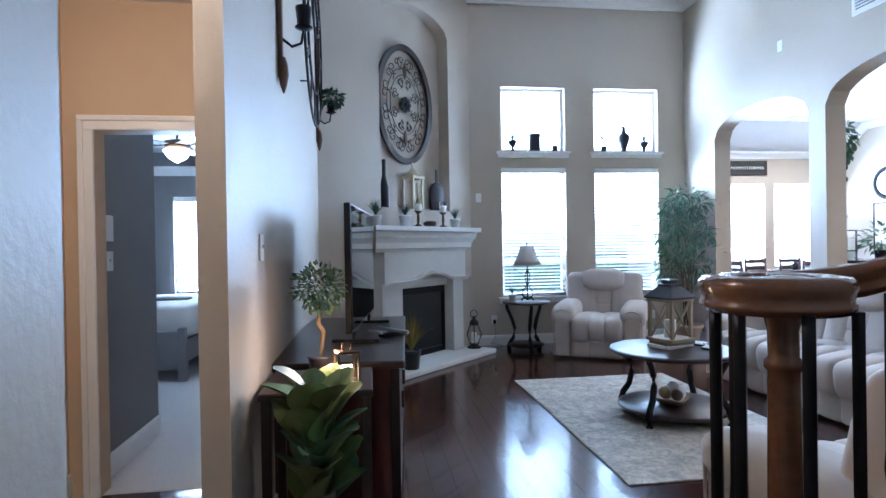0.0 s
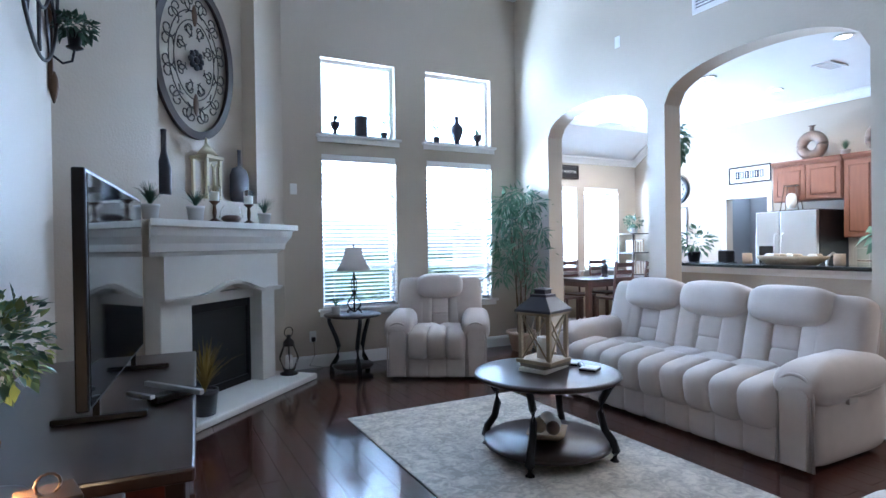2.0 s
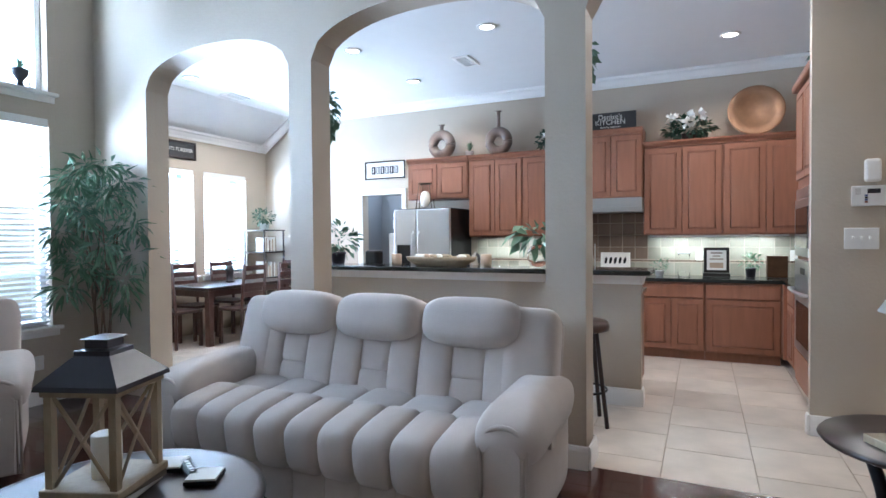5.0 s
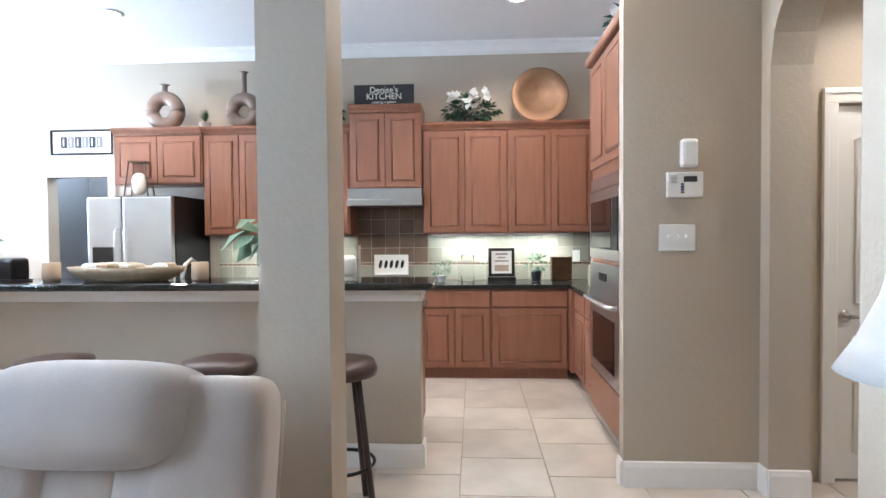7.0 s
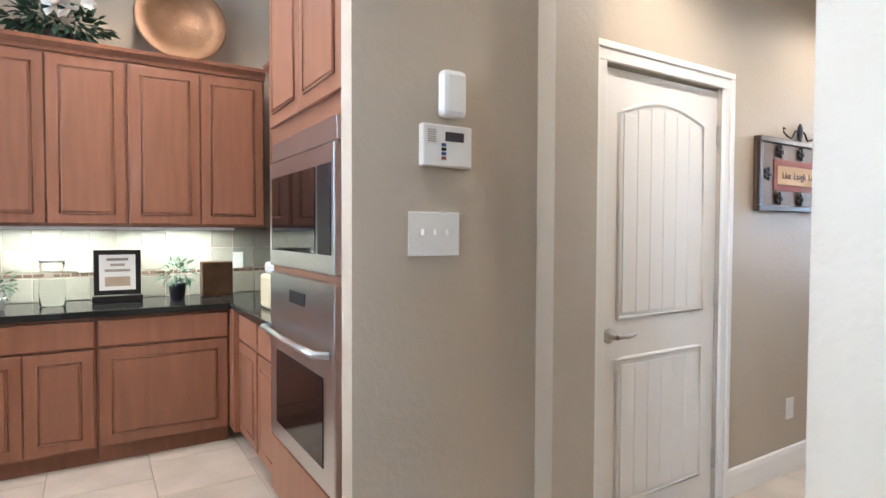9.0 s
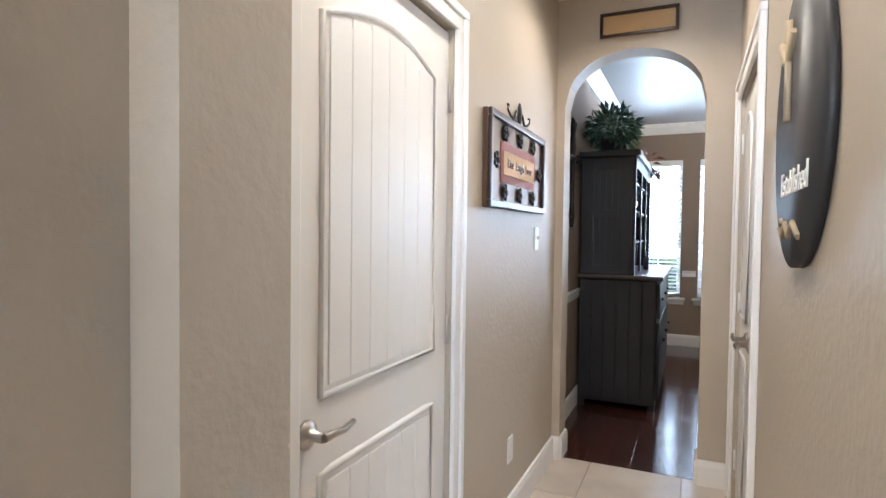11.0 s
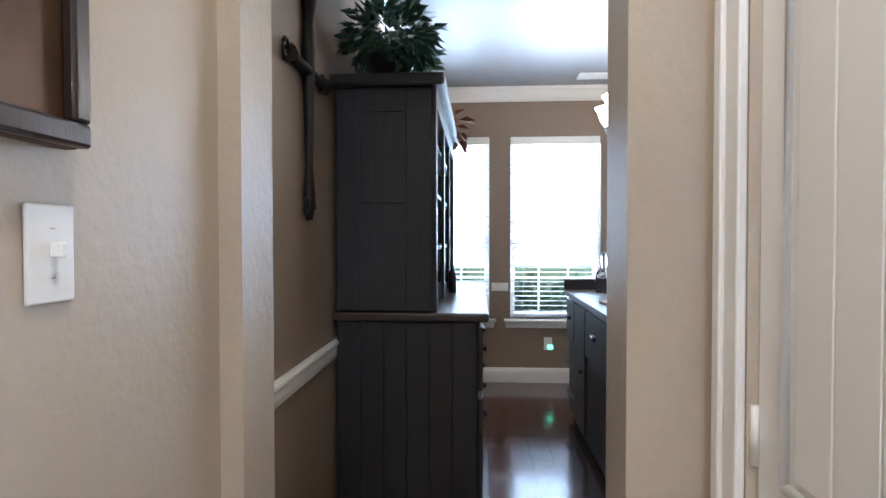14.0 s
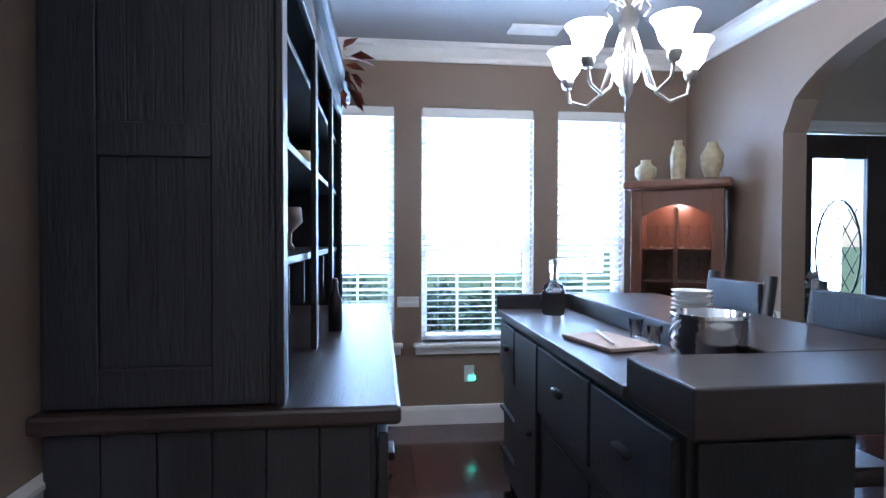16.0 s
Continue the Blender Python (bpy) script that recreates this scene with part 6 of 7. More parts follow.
def bar():
    solo("bar_wall", box((5.90, 2.79, 0), (6.02, 6.15, 1.07), 0.004), PAINT, "taupe half wall of the breakfast bar", "wall", "structure")
    run("baseboard", [((5.90, 2.79), (5.90, 6.15), (-1, 0)), ((5.90, 2.79), (6.02, 2.79), (0, -1))], BASE, TRIM, "white bar baseboard")
    run("bar_trim", [((5.90, 2.79), (5.90, 6.15), (-1, 0)), ((5.90, 2.79), (6.05, 2.79), (0, -1))], [(0.001, 0.985), (0.012, 0.985), (0.02, 1.02), (0.035, 1.06), (0.035, 1.07), (0.001, 1.07)], TRIM, "white moulding under the bar top")
    solo("granite_bar", box((5.66, 2.70, 1.07), (6.14, 6.18, 1.11), 0.012), GRANITE, "polished black granite bar top", "countertop")
    ob = thing("sink_cabinet", (6.022, 4.45, 0), -90, "cherry sink cabinet behind the bar", "cabinet", "cherry kitchen cabinets")
    ob.matrix_world = pose(6.022, 4.45, 0, 0, 0, 90)
    part("body", box((-1.62, -0.60, 0.10), (1.66, -0.002, 0.86), 0.004), CHERRY, ob)
    part("counter", box((-1.64, -0.64, 0.86), (1.70, -0.004, 0.90), 0.006), GRANITE, ob)
    dw = part("dishwasher_handle", tube(bmesh.new(), [(-1.5, -0.60, 0.80), (-1.5, -0.66, 0.80), (-1.0, -0.66, 0.80), (-1.0, -0.60, 0.80)], 0.010, 8), STEEL, ob)
    part("faucet", tube(bmesh.new(), [(-0.1, -0.12, 0.90), (-0.1, -0.12, 1.12), (-0.1, -0.16, 1.19), (-0.1, -0.24, 1.22), (-0.1, -0.31, 1.19), (-0.1, -0.33, 1.12)], 0.014, 10), NICKEL, ob)


bar()


def bar_stool(x, y):
    ob = thing("bar_stool", (x, y, 0), 20, "dark wooden bar stool with round brown leather seat", "stool", "bar stools")
    part("seat", lathe(bmesh.new(), [(0.15, 0.68), (0.18, 0.69), (0.185, 0.72), (0.17, 0.755), (0.10, 0.77), (0, 0.772)], segs=28), LEATHER, ob)
    for i in range(4):
        a = 1.5708 * i + 0.785
        part("leg", tube(bmesh.new(), [(0.11 * math.cos(a), 0.11 * math.sin(a), 0.68), (0.20 * math.cos(a), 0.20 * math.sin(a), 0)], 0.016, 8), DARKWOOD, ob)
    part("foot_ring", tube(bmesh.new(), [(0.165 * math.cos(0.2618 * k), 0.165 * math.sin(0.2618 * k), 0.25) for k in range(25)], 0.009, 6), BLACK, ob)


for y in (3.14, 3.75, 4.6):
    bar_stool(5.36, y)
BT = 1.112


def vase_ring(at, r, neck, label):
    """A flat ceramic ring vase, its hole through it."""
    ob = thing("ring_vase", at, -90, label, "vase", "ceramic vases on the cabinets")
    pts = [(r * 0.68 * math.cos(0.2618 * k), 0, r + r * 0.68 * math.sin(0.2618 * k)) for k in range(25)]
    part("body", tube(bmesh.new(), pts, r * 0.36, 12), VASE, ob)
    part("neck", lathe(bmesh.new(), [(r * 0.28, r * 1.75), (r * 0.14, r * 2.05), (r * 0.14, r * 2.05 + neck), (r * 0.26, r * 2.12 + neck)], segs=14), VASE, ob)
    part("foot", box((-r * 0.4, -r * 0.2, 0), (r * 0.4, r * 0.2, r * 0.12), 0.01), VASE, ob)


CT = UT + 0.072
vase_ring((8.30, 5.66, CT), 0.20, 0.05, "brown ceramic ring vase above the cabinets")
vase_ring((8.30, 4.82, CT), 0.185, 0.19, "brown ceramic ring vase with a long neck")
pot_plant("cabinet_plant", (8.32, 5.25, CT), 0.06, 0.08, True, LEAF, "small fern above the cabinets", seed=15, ln=0.17)


def white_flowers(at, seed, label):
    ob = thing("white_flowers", at, 0, label, "flowers", "flowers above the cabinets")
    part("basket", lathe(bmesh.new(), [(0.07, 0), (0.09, 0.08)], segs=14), DARKWOOD, ob)
    bm = bmesh.new()
    leafy(bm, (0, 0, 0.15), (0.15, 0.24, 0.12), 320, 0.075, seed, 2.0)
    part("foliage", bm, LEAFD, ob)
    rng = random.Random(seed)
    for i in range(6):
        c = Vector((-0.17 + rng.uniform(-.03, .04), rng.uniform(-0.22, 0.22), 0.17 + rng.uniform(-.06, .13)))
        bm = bmesh.new()
        for k in range(9):
            leaf(bm, c, Vector((rng.uniform(-1, .1), rng.uniform(-1, 1), rng.uniform(-.6, 1))).normalized(), 0.085, 1.1, rng)
        part("bloom", bm, PETAL, ob)


white_flowers((8.32, 2.49, CT), 3, "white silk flowers above the upper cabinets")
white_flowers((8.32, 4.05, CT), 4, "white silk flowers above the upper cabinets")
white_flowers((6.55, 1.30, 2.652), 6, "white silk flowers above the oven tower")


def copper_dish():
    ob = solo("copper_charger", lathe(bmesh.new(), [(0.0, 0.0), (0.16, 0.0), (0.18, 0.025), (0.27, 0.05), (0.285, 0.045), (0.285, 0.035), (0.18, -0.01), (0.0, -0.01)], segs=40), COPPER, "large hammered copper charger leaning above cabinets", "plate")
    ob.matrix_world = pose(8.32, 1.81, CT + 0.278, 0, -80, 0)


copper_dish()


def sign(name, at, rz, w, h, face, frame_m, label, text=(), ink=PAPER, fw=0.02, tilt=0):
    ob = thing(name, at, rz, label, "sign")
    part("board", box((-w / 2, -0.015, -h / 2), (w / 2, -0.002, h / 2), 0.003), face, ob)
    if fw:
        for a, b in (((-w / 2, -0.028, -h / 2), (w / 2, -0.015, -h / 2 + fw)), ((-w / 2, -0.028, h / 2 - fw), (w / 2, -0.015, h / 2)), ((-w / 2, -0.028, -h / 2 + fw), (-w / 2 + fw, -0.015, h / 2 - fw)), ((w / 2 - fw, -0.028, -h / 2 + fw), (w / 2, -0.015, h / 2 - fw))):
            part("frame", box(a, b, 0.003), frame_m, ob)
    for s, size, z in text:
        words("lettering", s, size, pose(0, -0.017, z, 90, 0, 0), ink, ob)
    return ob


sign("kitchen_sign", (8.22, 3.36, 2.77), -90, 0.60, 0.20, SIGNBLK, SIGNBLK, "black kitchen sign with pale lettering on cabinet", (("Denise's", 0.085, 0.045), ("KITCHEN", 0.085, -0.02), ("cooking together", 0.035, -0.075)), PAPER, 0.0)
LP = sign("framed_letters", (BACK, 6.70, 2.40), -90, 0.70, 0.27, PAPER, BLACK, "black framed row of small dark letter photographs", (), SIGNBLK, 0.02)
for i in range(6):
    p = part("letter_photo", box((-0.235 + i * 0.08, -0.018, -0.06), (-0.165 + i * 0.08, -0.0155, 0.06)), (VASED, GREY)[i % 2], LP)
    part("letter_bar", box((-0.21 + i * 0.08, -0.0205, -0.04), (-0.198 + i * 0.08, -0.0185, 0.04)), PAPER, p)
sign("nook_sign", (6.68, 9.05, 2.645), 0, 0.75, 0.25, SIGNBLK, DARKWOOD, "dark framed sign above the nook windows", (("MOMENTS FOREVER", 0.07, 0.0),), PAPER, 0.03)
sign("framed_print", (BACK, 8.1, 1.6), -90, 0.50, 0.72, PAPER, BLACK, "framed print with teal field on the nook wall", (), PAPER, 0.02)


def round_clock():
    ob = thing("wall_clock", (BACK, 8.08, 2.28), -90, "round dark wall clock with pale face", "clock")
    bm = lathe(bmesh.new(), [(0.26, 0.002), (0.27, 0.03), (0.22, 0.045), (0.21, 0.02), (0, 0.02)], segs=32)
    bmesh.ops.rotate(bm, verts=bm.verts[:], matrix=Matrix.Rotation(radians(90), 3, "X"))
    part("rim", bm, BLACK, ob)
    bm = lathe(bmesh.new(), [(0.20, 0.021), (0.20, 0.024), (0, 0.024)], segs=32)
    bmesh.ops.rotate(bm, verts=bm.verts[:], matrix=Matrix.Rotation(radians(90), 3, "X"))
    part("face", bm, PAPER, ob)
    for i in range(12):
        a = 0.5236 * i
        part("hour_mark", box((0.16 * math.sin(a) - 0.008, -0.028, 0.16 * math.cos(a) - 0.02), (0.16 * math.sin(a) + 0.008, -0.025, 0.16 * math.cos(a) + 0.02)), BLACK, ob)
    part("pointer", box((-0.004, -0.03, 0), (0.004, -0.028, 0.12)), BLACK, ob)


round_clock()


def hanging_ivy(x, y, z, label):
    ob = thing("hanging_ivy", (x, y, z), 0, label, "plant", "ivy on the arch pillars")
    part("hook", tube(bmesh.new(), [(-0.0, 0, 0.05), (0.04, 0, 0.09), (0.07, 0, 0.05)], 0.004, 5), IRON, ob)
    bm = bmesh.new()
    leafy(bm, (0.07, 0, -0.14), (0.09, 0.09, 0.22), 200, 0.07, 60, 1.5, 0.6)
    part("vine", bm, LEAF, ob)
    for k in (0.42, 0.54):
        part("ball", pillow(bmesh.new(), (0.07, 0, -k), (0.07, 0.07, 0.07), 1.0, 12, 8), LEAFD, ob)


hanging_ivy(4.722, 5.03, 2.50, "green ivy with moss balls hanging on the pillar")
hanging_ivy(4.722, 3.06, 2.62, "green ivy hanging on the arch pillar")
# on the bar top
pot_plant("bar_plant", (5.95, 5.75, BT), 0.08, 0.12, True, LEAF, "leafy pothos plant on the bar", VASED, "leaf", 110, seed=21, ln=0.22)
ob = thing("speaker_dock", (5.92, 5.30, BT), 70, "small black speaker on the bar", "speaker")
part("body", box((-0.09, -0.05, 0), (0.09, 0.05, 0.14), 0.02), BLACK, ob)
part("foot", box((-0.10, -0.06, 0), (0.10, 0.06, 0.01), 0.003), BLACK, ob)


def dough_bowl():
    ob = thing("dough_bowl", (5.88, 4.55, BT), 90, "long wooden dough bowl filled with pale shells", "bowl")
    bm = lathe(bmesh.new(), [(0.25, 0), (0.34, 0.05), (0.36, 0.085), (0.33, 0.085), (0.30, 0.05)], segs=28, squash=0.42)
    part("bowl", bm, PALEWOOD, ob)
    rng = random.Random(5)
    for i in range(14):
        part("shell", pillow(bmesh.new(), (rng.uniform(-.24, .24), rng.uniform(-.08, .08), 0.085), (0.09, 0.07, 0.05), 0.8, 10, 6), (PALEWOOD, CANDLE, CLAY)[i % 3], ob)


dough_bowl()
for y in (5.02, 4.10):
    turned("wooden_cup", (5.88, y, BT), [(0.045, 0), (0.05, 0.02), (0.048, 0.11), (0.04, 0.11)], CLAY, "brown wooden candle cup on the bar", "cup")
ob = thing("cube_lantern", (5.93, 3.22, BT), 10, "clear glass cube lantern on the bar", "lantern")
part("glass", box((-0.06, -0.06, 0.01), (0.06, 0.06, 0.19)), GLASS, ob).visible_shadow = False
for x in (-0.065, 0.065):
    for y in (-0.065, 0.065):
        part("post", box((x - 0.005, y - 0.005, 0), (x + 0.005, y + 0.005, 0.2)), STEEL, ob)
part("filling", pillow(bmesh.new(), (0, 0, 0.08), (0.10, 0.10, 0.13), 0.6, 12, 8), CANDLE, ob)
ob = thing("bowl_plant", (5.88, 3.62, BT), 0, "trailing plant in a round glass bowl", "plant")
part("bowl", pillow(bmesh.new(), (0, 0, 0.10), (0.2, 0.2, 0.2), 1.0, 18, 12), GLASS, ob).visible_shadow = False
bm = bmesh.new()
leafy(bm, (0, 0, 0.28), (0.2, 0.2, 0.12), 46, 0.14, 77, 1.8, 0.3)
part("leaves", bm, LEAF, ob)
bm = bmesh.new()
leafy(bm, (0, -0.2, 0.08), (0.08, 0.12, 0.07), 90, 0.05, 78, 1.6)
part("blossom", bm, PETAL, ob)
# on the back counter
KC = 0.902


def easel_sign(x, y):
    ob = thing("counter_print", (x, y, KC), -90, "small framed print on a dark wire easel", "picture")
    part("frame", box((-0.13, -0.02, 0.045), (0.13, -0.005, 0.33), 0.004), IRON, ob)
    part("card", box((-0.10, -0.023, 0.075), (0.10, -0.02, 0.30)), PAPER, ob)
    for i, (z, w) in enumerate(((0.27, 0.06), (0.235, 0.04), (0.20, 0.07))):
        part("text_bar", box((-w, -0.025, z - 0.008), (w, -0.023, z + 0.008)), BOOK, ob)
    part("picture_block", box((-0.07, -0.025, 0.10), (0.07, -0.023, 0.16)), CLAY, ob)
    part("easel", box((-0.14, -0.05, 0), (0.14, 0.0, 0.04), 0.005), IRON, ob)


easel_sign(8.28, 2.20)
pot_plant("counter_plant", (8.22, 1.86, KC), 0.055, 0.11, True, LEAF, "small green plant in a black pot", VASED, "leaf", 110, seed=23, ln=0.11)
pot_plant("counter_plant", (8.15, 2.80, KC), 0.05, 0.07, True, LEAF, "small green plant on the counter", POTW, "leaf", 90, seed=24, ln=0.10)
ob = thing("glass_canister", (8.25, 2.54, KC), 0, "clear glass canister with metal lid", "jar")
part("jar", lathe(bmesh.new(), [(0.065, 0.002), (0.07, 0.1), (0.06, 0.2), (0.065, 0.26)], segs=18), GLASS, ob).visible_shadow = False
part("lid", lathe(bmesh.new(), [(0.066, 0.26), (0.066, 0.28), (0.0, 0.285)], segs=18), STEEL, ob)
solo("metal_box", box((-0.10, -0.05, 0), (0.10, 0.05, 0.24), 0.008), BRONZE, "embossed bronze box on the counter", "box", at=(8.32, 1.60, KC), rz=-90)
plate("wall_outlet", (BACK - 0.013, 2.38, 1.14), -90, 0.075, 0.12, "white outlet in the backsplash", outlet=True)
plate("wall_outlet", (BACK - 0.013, 1.42, 1.14), -90, 0.075, 0.12, "white outlet in the backsplash", outlet=True)
ob = thing("water_pitcher", (7.05, 1.42, KC), 10, "blue plastic water filter pitcher on the counter", "pitcher")
part("jug", lathe(bmesh.new(), [(0.075, 0), (0.08, 0.02), (0.095, 0.25), (0.09, 0.26)], segs=18, squash=0.7), BLUEPL, ob)
part("lid", lathe(bmesh.new(), [(0.098, 0.262), (0.10, 0.29), (0.06, 0.31), (0, 0.312)], segs=18, squash=0.7), BLUEPL, ob)
part("spout_tray", box((-0.15, -0.03, 0.0), (-0.076, 0.03, 0.05), 0.006), PLASTIC, ob)
ob = thing("bread_bin", (7.45, 1.36, KC), 0, "cream counter appliance box", "appliance")
part("body", box((-0.14, -0.12, 0), (0.14, 0.12, 0.20), 0.02), CREAM, ob)
part("lid", box((-0.12, -0.10, 0.20), (0.12, 0.10, 0.27), 0.02), POTW, ob)
sign("bird_picture", (8.20, 3.30, 1.075), -90, 0.34, 0.20, PAPER, PAPER, "white panel with black perched birds on stove", (), BLACK, 0.015)
ob = thing("bird_row", (8.183, 3.30, 1.07), -90, "row of five small black bird shapes", "ornament")
for i in range(5):
    part("bird", pillow(bmesh.new(), (-0.11 + i * 0.055, 0.0, 0.01), (0.032, 0.004, 0.085), 0.9, 10, 6, Matrix.Rotation(radians(12), 3, "Y")), BLACK, ob)
ob = thing("fridge_lantern", (8.05, 5.80, 1.762), 15, "glass lantern with white candle on the refrigerator", "lantern")
for x in (-0.1, 0.1):
    for y in (-0.1, 0.1):
        part("post", tube(bmesh.new(), [(x * 1.1, y * 1.1, 0), (x * 0.7, y * 0.7, 0.36)], 0.006, 5), BRONZE, ob)
part("base", box((-0.12, -0.12, 0), (0.12, 0.12, 0.012)), BRONZE, ob)
part("rim", box((-0.08, -0.08, 0.35), (0.08, 0.08, 0.36)), BRONZE, ob)
part("candle", pillow(bmesh.new(), (0, 0, 0.14), (0.13, 0.13, 0.22), 0.8, 14, 10), CANDLE, ob)
solo("utility_freezer", box((-0.3, -0.3, 0), (0.3, 0.3, 1.45), 0.015), PLASTIC, "white freezer inside the dark utility room", "freezer", at=(BACK + 0.75, 6.62, 0))
ob = thing("cross_ornament", (BACK + 0.6, 6.78, 1.452), -90, "pale decorative cross on the freezer", "ornament")
for k in range(4):
    bm = prism(bmesh.new(), [(-0.02, 0.02), (0.02, 0.02), (0.07, 0.14), (-0.07, 0.14)], -0.015, 0.015)
    bmesh.ops.rotate(bm, verts=bm.verts[:], matrix=Matrix.Rotation(radians(90 * k), 3, "Y"))
    bmesh.ops.translate(bm, verts=bm.verts[:], vec=(0, 0, 0.14))
    part("arm", bm, POTW, ob)


def downlight(x, y, z, power=38):
    ob = thing("downlight", (x, y, z), 0, "lit round recessed ceiling light", "ceiling light", "recessed ceiling lights")
    part("trim_ring", lathe(bmesh.new(), [(0.065, -0.001), (0.095, -0.003), (0.095, -0.008), (0.07, -0.012), (0.065, -0.004)], segs=24), TRIM, ob)
    part("lens", lathe(bmesh.new(), [(0.064, -0.002), (0.064, -0.006), (0, -0.006)], segs=24), GLOWC, ob)
    lamp("downlight_lamp", "SPOT", (x, y, z - 0.03), (x, y + 0.001, 0), power, WARM, 0.07, spot=150)


for x, y in ((6.15, 4.18), (7.4, 2.1), (6.15, 5.68), (6.1, 8.0), (7.35, 7.95), (5.5, 2.4), (7.45, 5.65)):
    downlight(x, y, 3.348, 70)
# unseen hall pair, placed to light the hallway
downlight(5.3, 0.2, 2.748, 30)
downlight(5.3, -1.2, 2.748, 26)
# added fill for the utility room, whose own light source is unseen
lamp("utility_fill", "POINT", (BACK + 0.6, 6.9, 2.35), (0, 0, 0), 22, DAY, 0.1)
# added fill without a known fixture, brightens the tan passage
lamp("passage_fill", "POINT", (-1.1, 1.6, 2.5), (0, 0, 0), 22, (1.0, 0.80, 0.60), 0.08)


def nook():
    ob = thing("nook_table", (7.1, 8.42, 0), 0, "dark wooden breakfast table with square legs", "table")
    part("tabletop", box((-0.8, -0.42, 0.72), (0.8, 0.42, 0.76), 0.008), DARKWOOD, ob)
    part("skirt", box((-0.73, -0.36, 0.63), (0.73, 0.36, 0.72)), ESPRESSO, ob)
    for x in (-0.72, 0.72):
        for y in (-0.35, 0.35):
            part("leg", box((x - 0.04, y - 0.04, 0), (x + 0.04, y + 0.04, 0.72), 0.006), ESPRESSO, ob)
    c = thing("ladder_chair", (6.78, 7.92, 0), 180, "dark wooden ladder-back dining chair", "chair", "chairs round the nook table")
    part("seat", box((-0.21, -0.21, 0.44), (0.21, 0.21, 0.475), 0.012), LEATHER, c)
    for x in (-0.19, 0.19):
        part("leg", box((x - 0.02, -0.20, 0), (x + 0.02, -0.16, 0.44), 0.004), ESPRESSO, c)
        part("back_post", tube(bmesh.new(), [(x, 0.19, 0), (x, 0.19, 0.45), (x, 0.25, 1.05)], 0.02, 6), ESPRESSO, c)
    for i in range(4):
        part("slat", box((-0.17, 0.198 + 0.014 * i, 0.62 + 0.115 * i), (0.17, 0.213 + 0.014 * i, 0.685 + 0.115 * i), 0.004), ESPRESSO, c)
    for x, y, rz in ((7.45, 7.92, 180), (6.75, 8.72, 0), (7.42, 8.72, 0), (6.2, 8.42, 90), (8.02, 8.30, -90)):
        copy_thing(c, pose(x, y, 0, 0, 0, rz))
    ob = thing("nook_lantern", (7.1, 8.45, 0.762), 0, "small lantern on the nook table", "lantern")
    part("body", lathe(bmesh.new(), [(0.06, 0), (0.06, 0.02), (0.05, 0.025), (0.05, 0.16), (0.07, 0.17), (0.02, 0.24)], segs=8), VASED, ob)
    ob = thing("corner_shelf", (8.12, 8.75, 0), 0, "dark open corner shelf with books and plant", "shelf")
    for z in (0.3, 0.75, 1.15, 1.5):
        part("shelf", box((-0.24, -0.22, z), (0.24, 0.22, z + 0.02), 0.003), DARKWOOD, ob)
    for x in (-0.22, 0.22):
        for y in (-0.2, 0.2):
            part("post", box((x - 0.01, y - 0.01, 0), (x + 0.01, y + 0.01, 1.52)), DARKWOOD, ob)
    rng = random.Random(2)
    for z in (0.772, 1.172):
        for i in range(8):
            h = rng.uniform(0.17, 0.25)
            solo("book", box((0, -0.09, 0), (0.028, 0.09, h), 0.002), (PAPER, BOOK)[i % 2], "upright book on the corner shelf", "book", group="shelf books", at=(7.93 + i * 0.034, 8.66, z))
    pot_plant("shelf_plant", (8.12, 8.75, 1.522), 0.08, 0.10, True, LEAFD, "tall conical plant on the corner shelf", POTW, "leaf", 160, seed=33, ln=0.16)


nook()
# hall
T = thing("alarm_keypad", (TX, 1.36, 1.625), -90, "white alarm keypad with grey display and buttons", "keypad")
part("case", box((-0.093, -0.03, -0.067), (0.093, -0.001, 0.067), 0.006), PLASTIC, T)
part("display", box((-0.01, -0.032, 0.015), (0.06, -0.029, 0.045), 0.002), VASED, T)
for i in range(4):
    part("button", box((-0.025, -0.033, -0.045 + i * 0.014), (-0.008, -0.03, -0.034 + i * 0.014), 0.001), (RED, BLUEPL, BLACK, BLUEPL)[i], T)
for i in range(6):
    part("vent_slot", box((-0.075, -0.0315, 0.01 + i * 0.007), (-0.045, -0.03, 0.013 + i * 0.007)), NICKEL, T)
solo("motion_detector", box((-0.045, -0.05, -0.075), (0.045, -0.001, 0.075), 0.018), PLASTIC, "white curved motion detector above the keypad", "sensor", at=(TX, 1.342, 1.79), rz=-90)
plate("light_switch", (TX, 1.395, 1.346), -90, 0.19, 0.14, "white triple toggle switch plate", 3)
plate("light_switch", (HE, -1.43, 1.34), -90, 0.075, 0.12, "white single switch beside the arch", 1)
plate("wall_outlet", (HE, -1.02, 0.36), -90, 0.075, 0.12, "white hallway wall outlet", outlet=True)
part("knob", pillow(bmesh.new(), (0, -0.02, 0), (0.036, 0.03, 0.036), 0.6, 14, 8), PLASTIC, plate("dimmer_switch", (DE, -2.28, 1.35), -90, 0.085, 0.12, "white dimmer plate with round knob"))
plate("wall_outlet", (DE, -2.5, 0.36), -90, 0.075, 0.12, "white dining wall outlet", outlet=True)


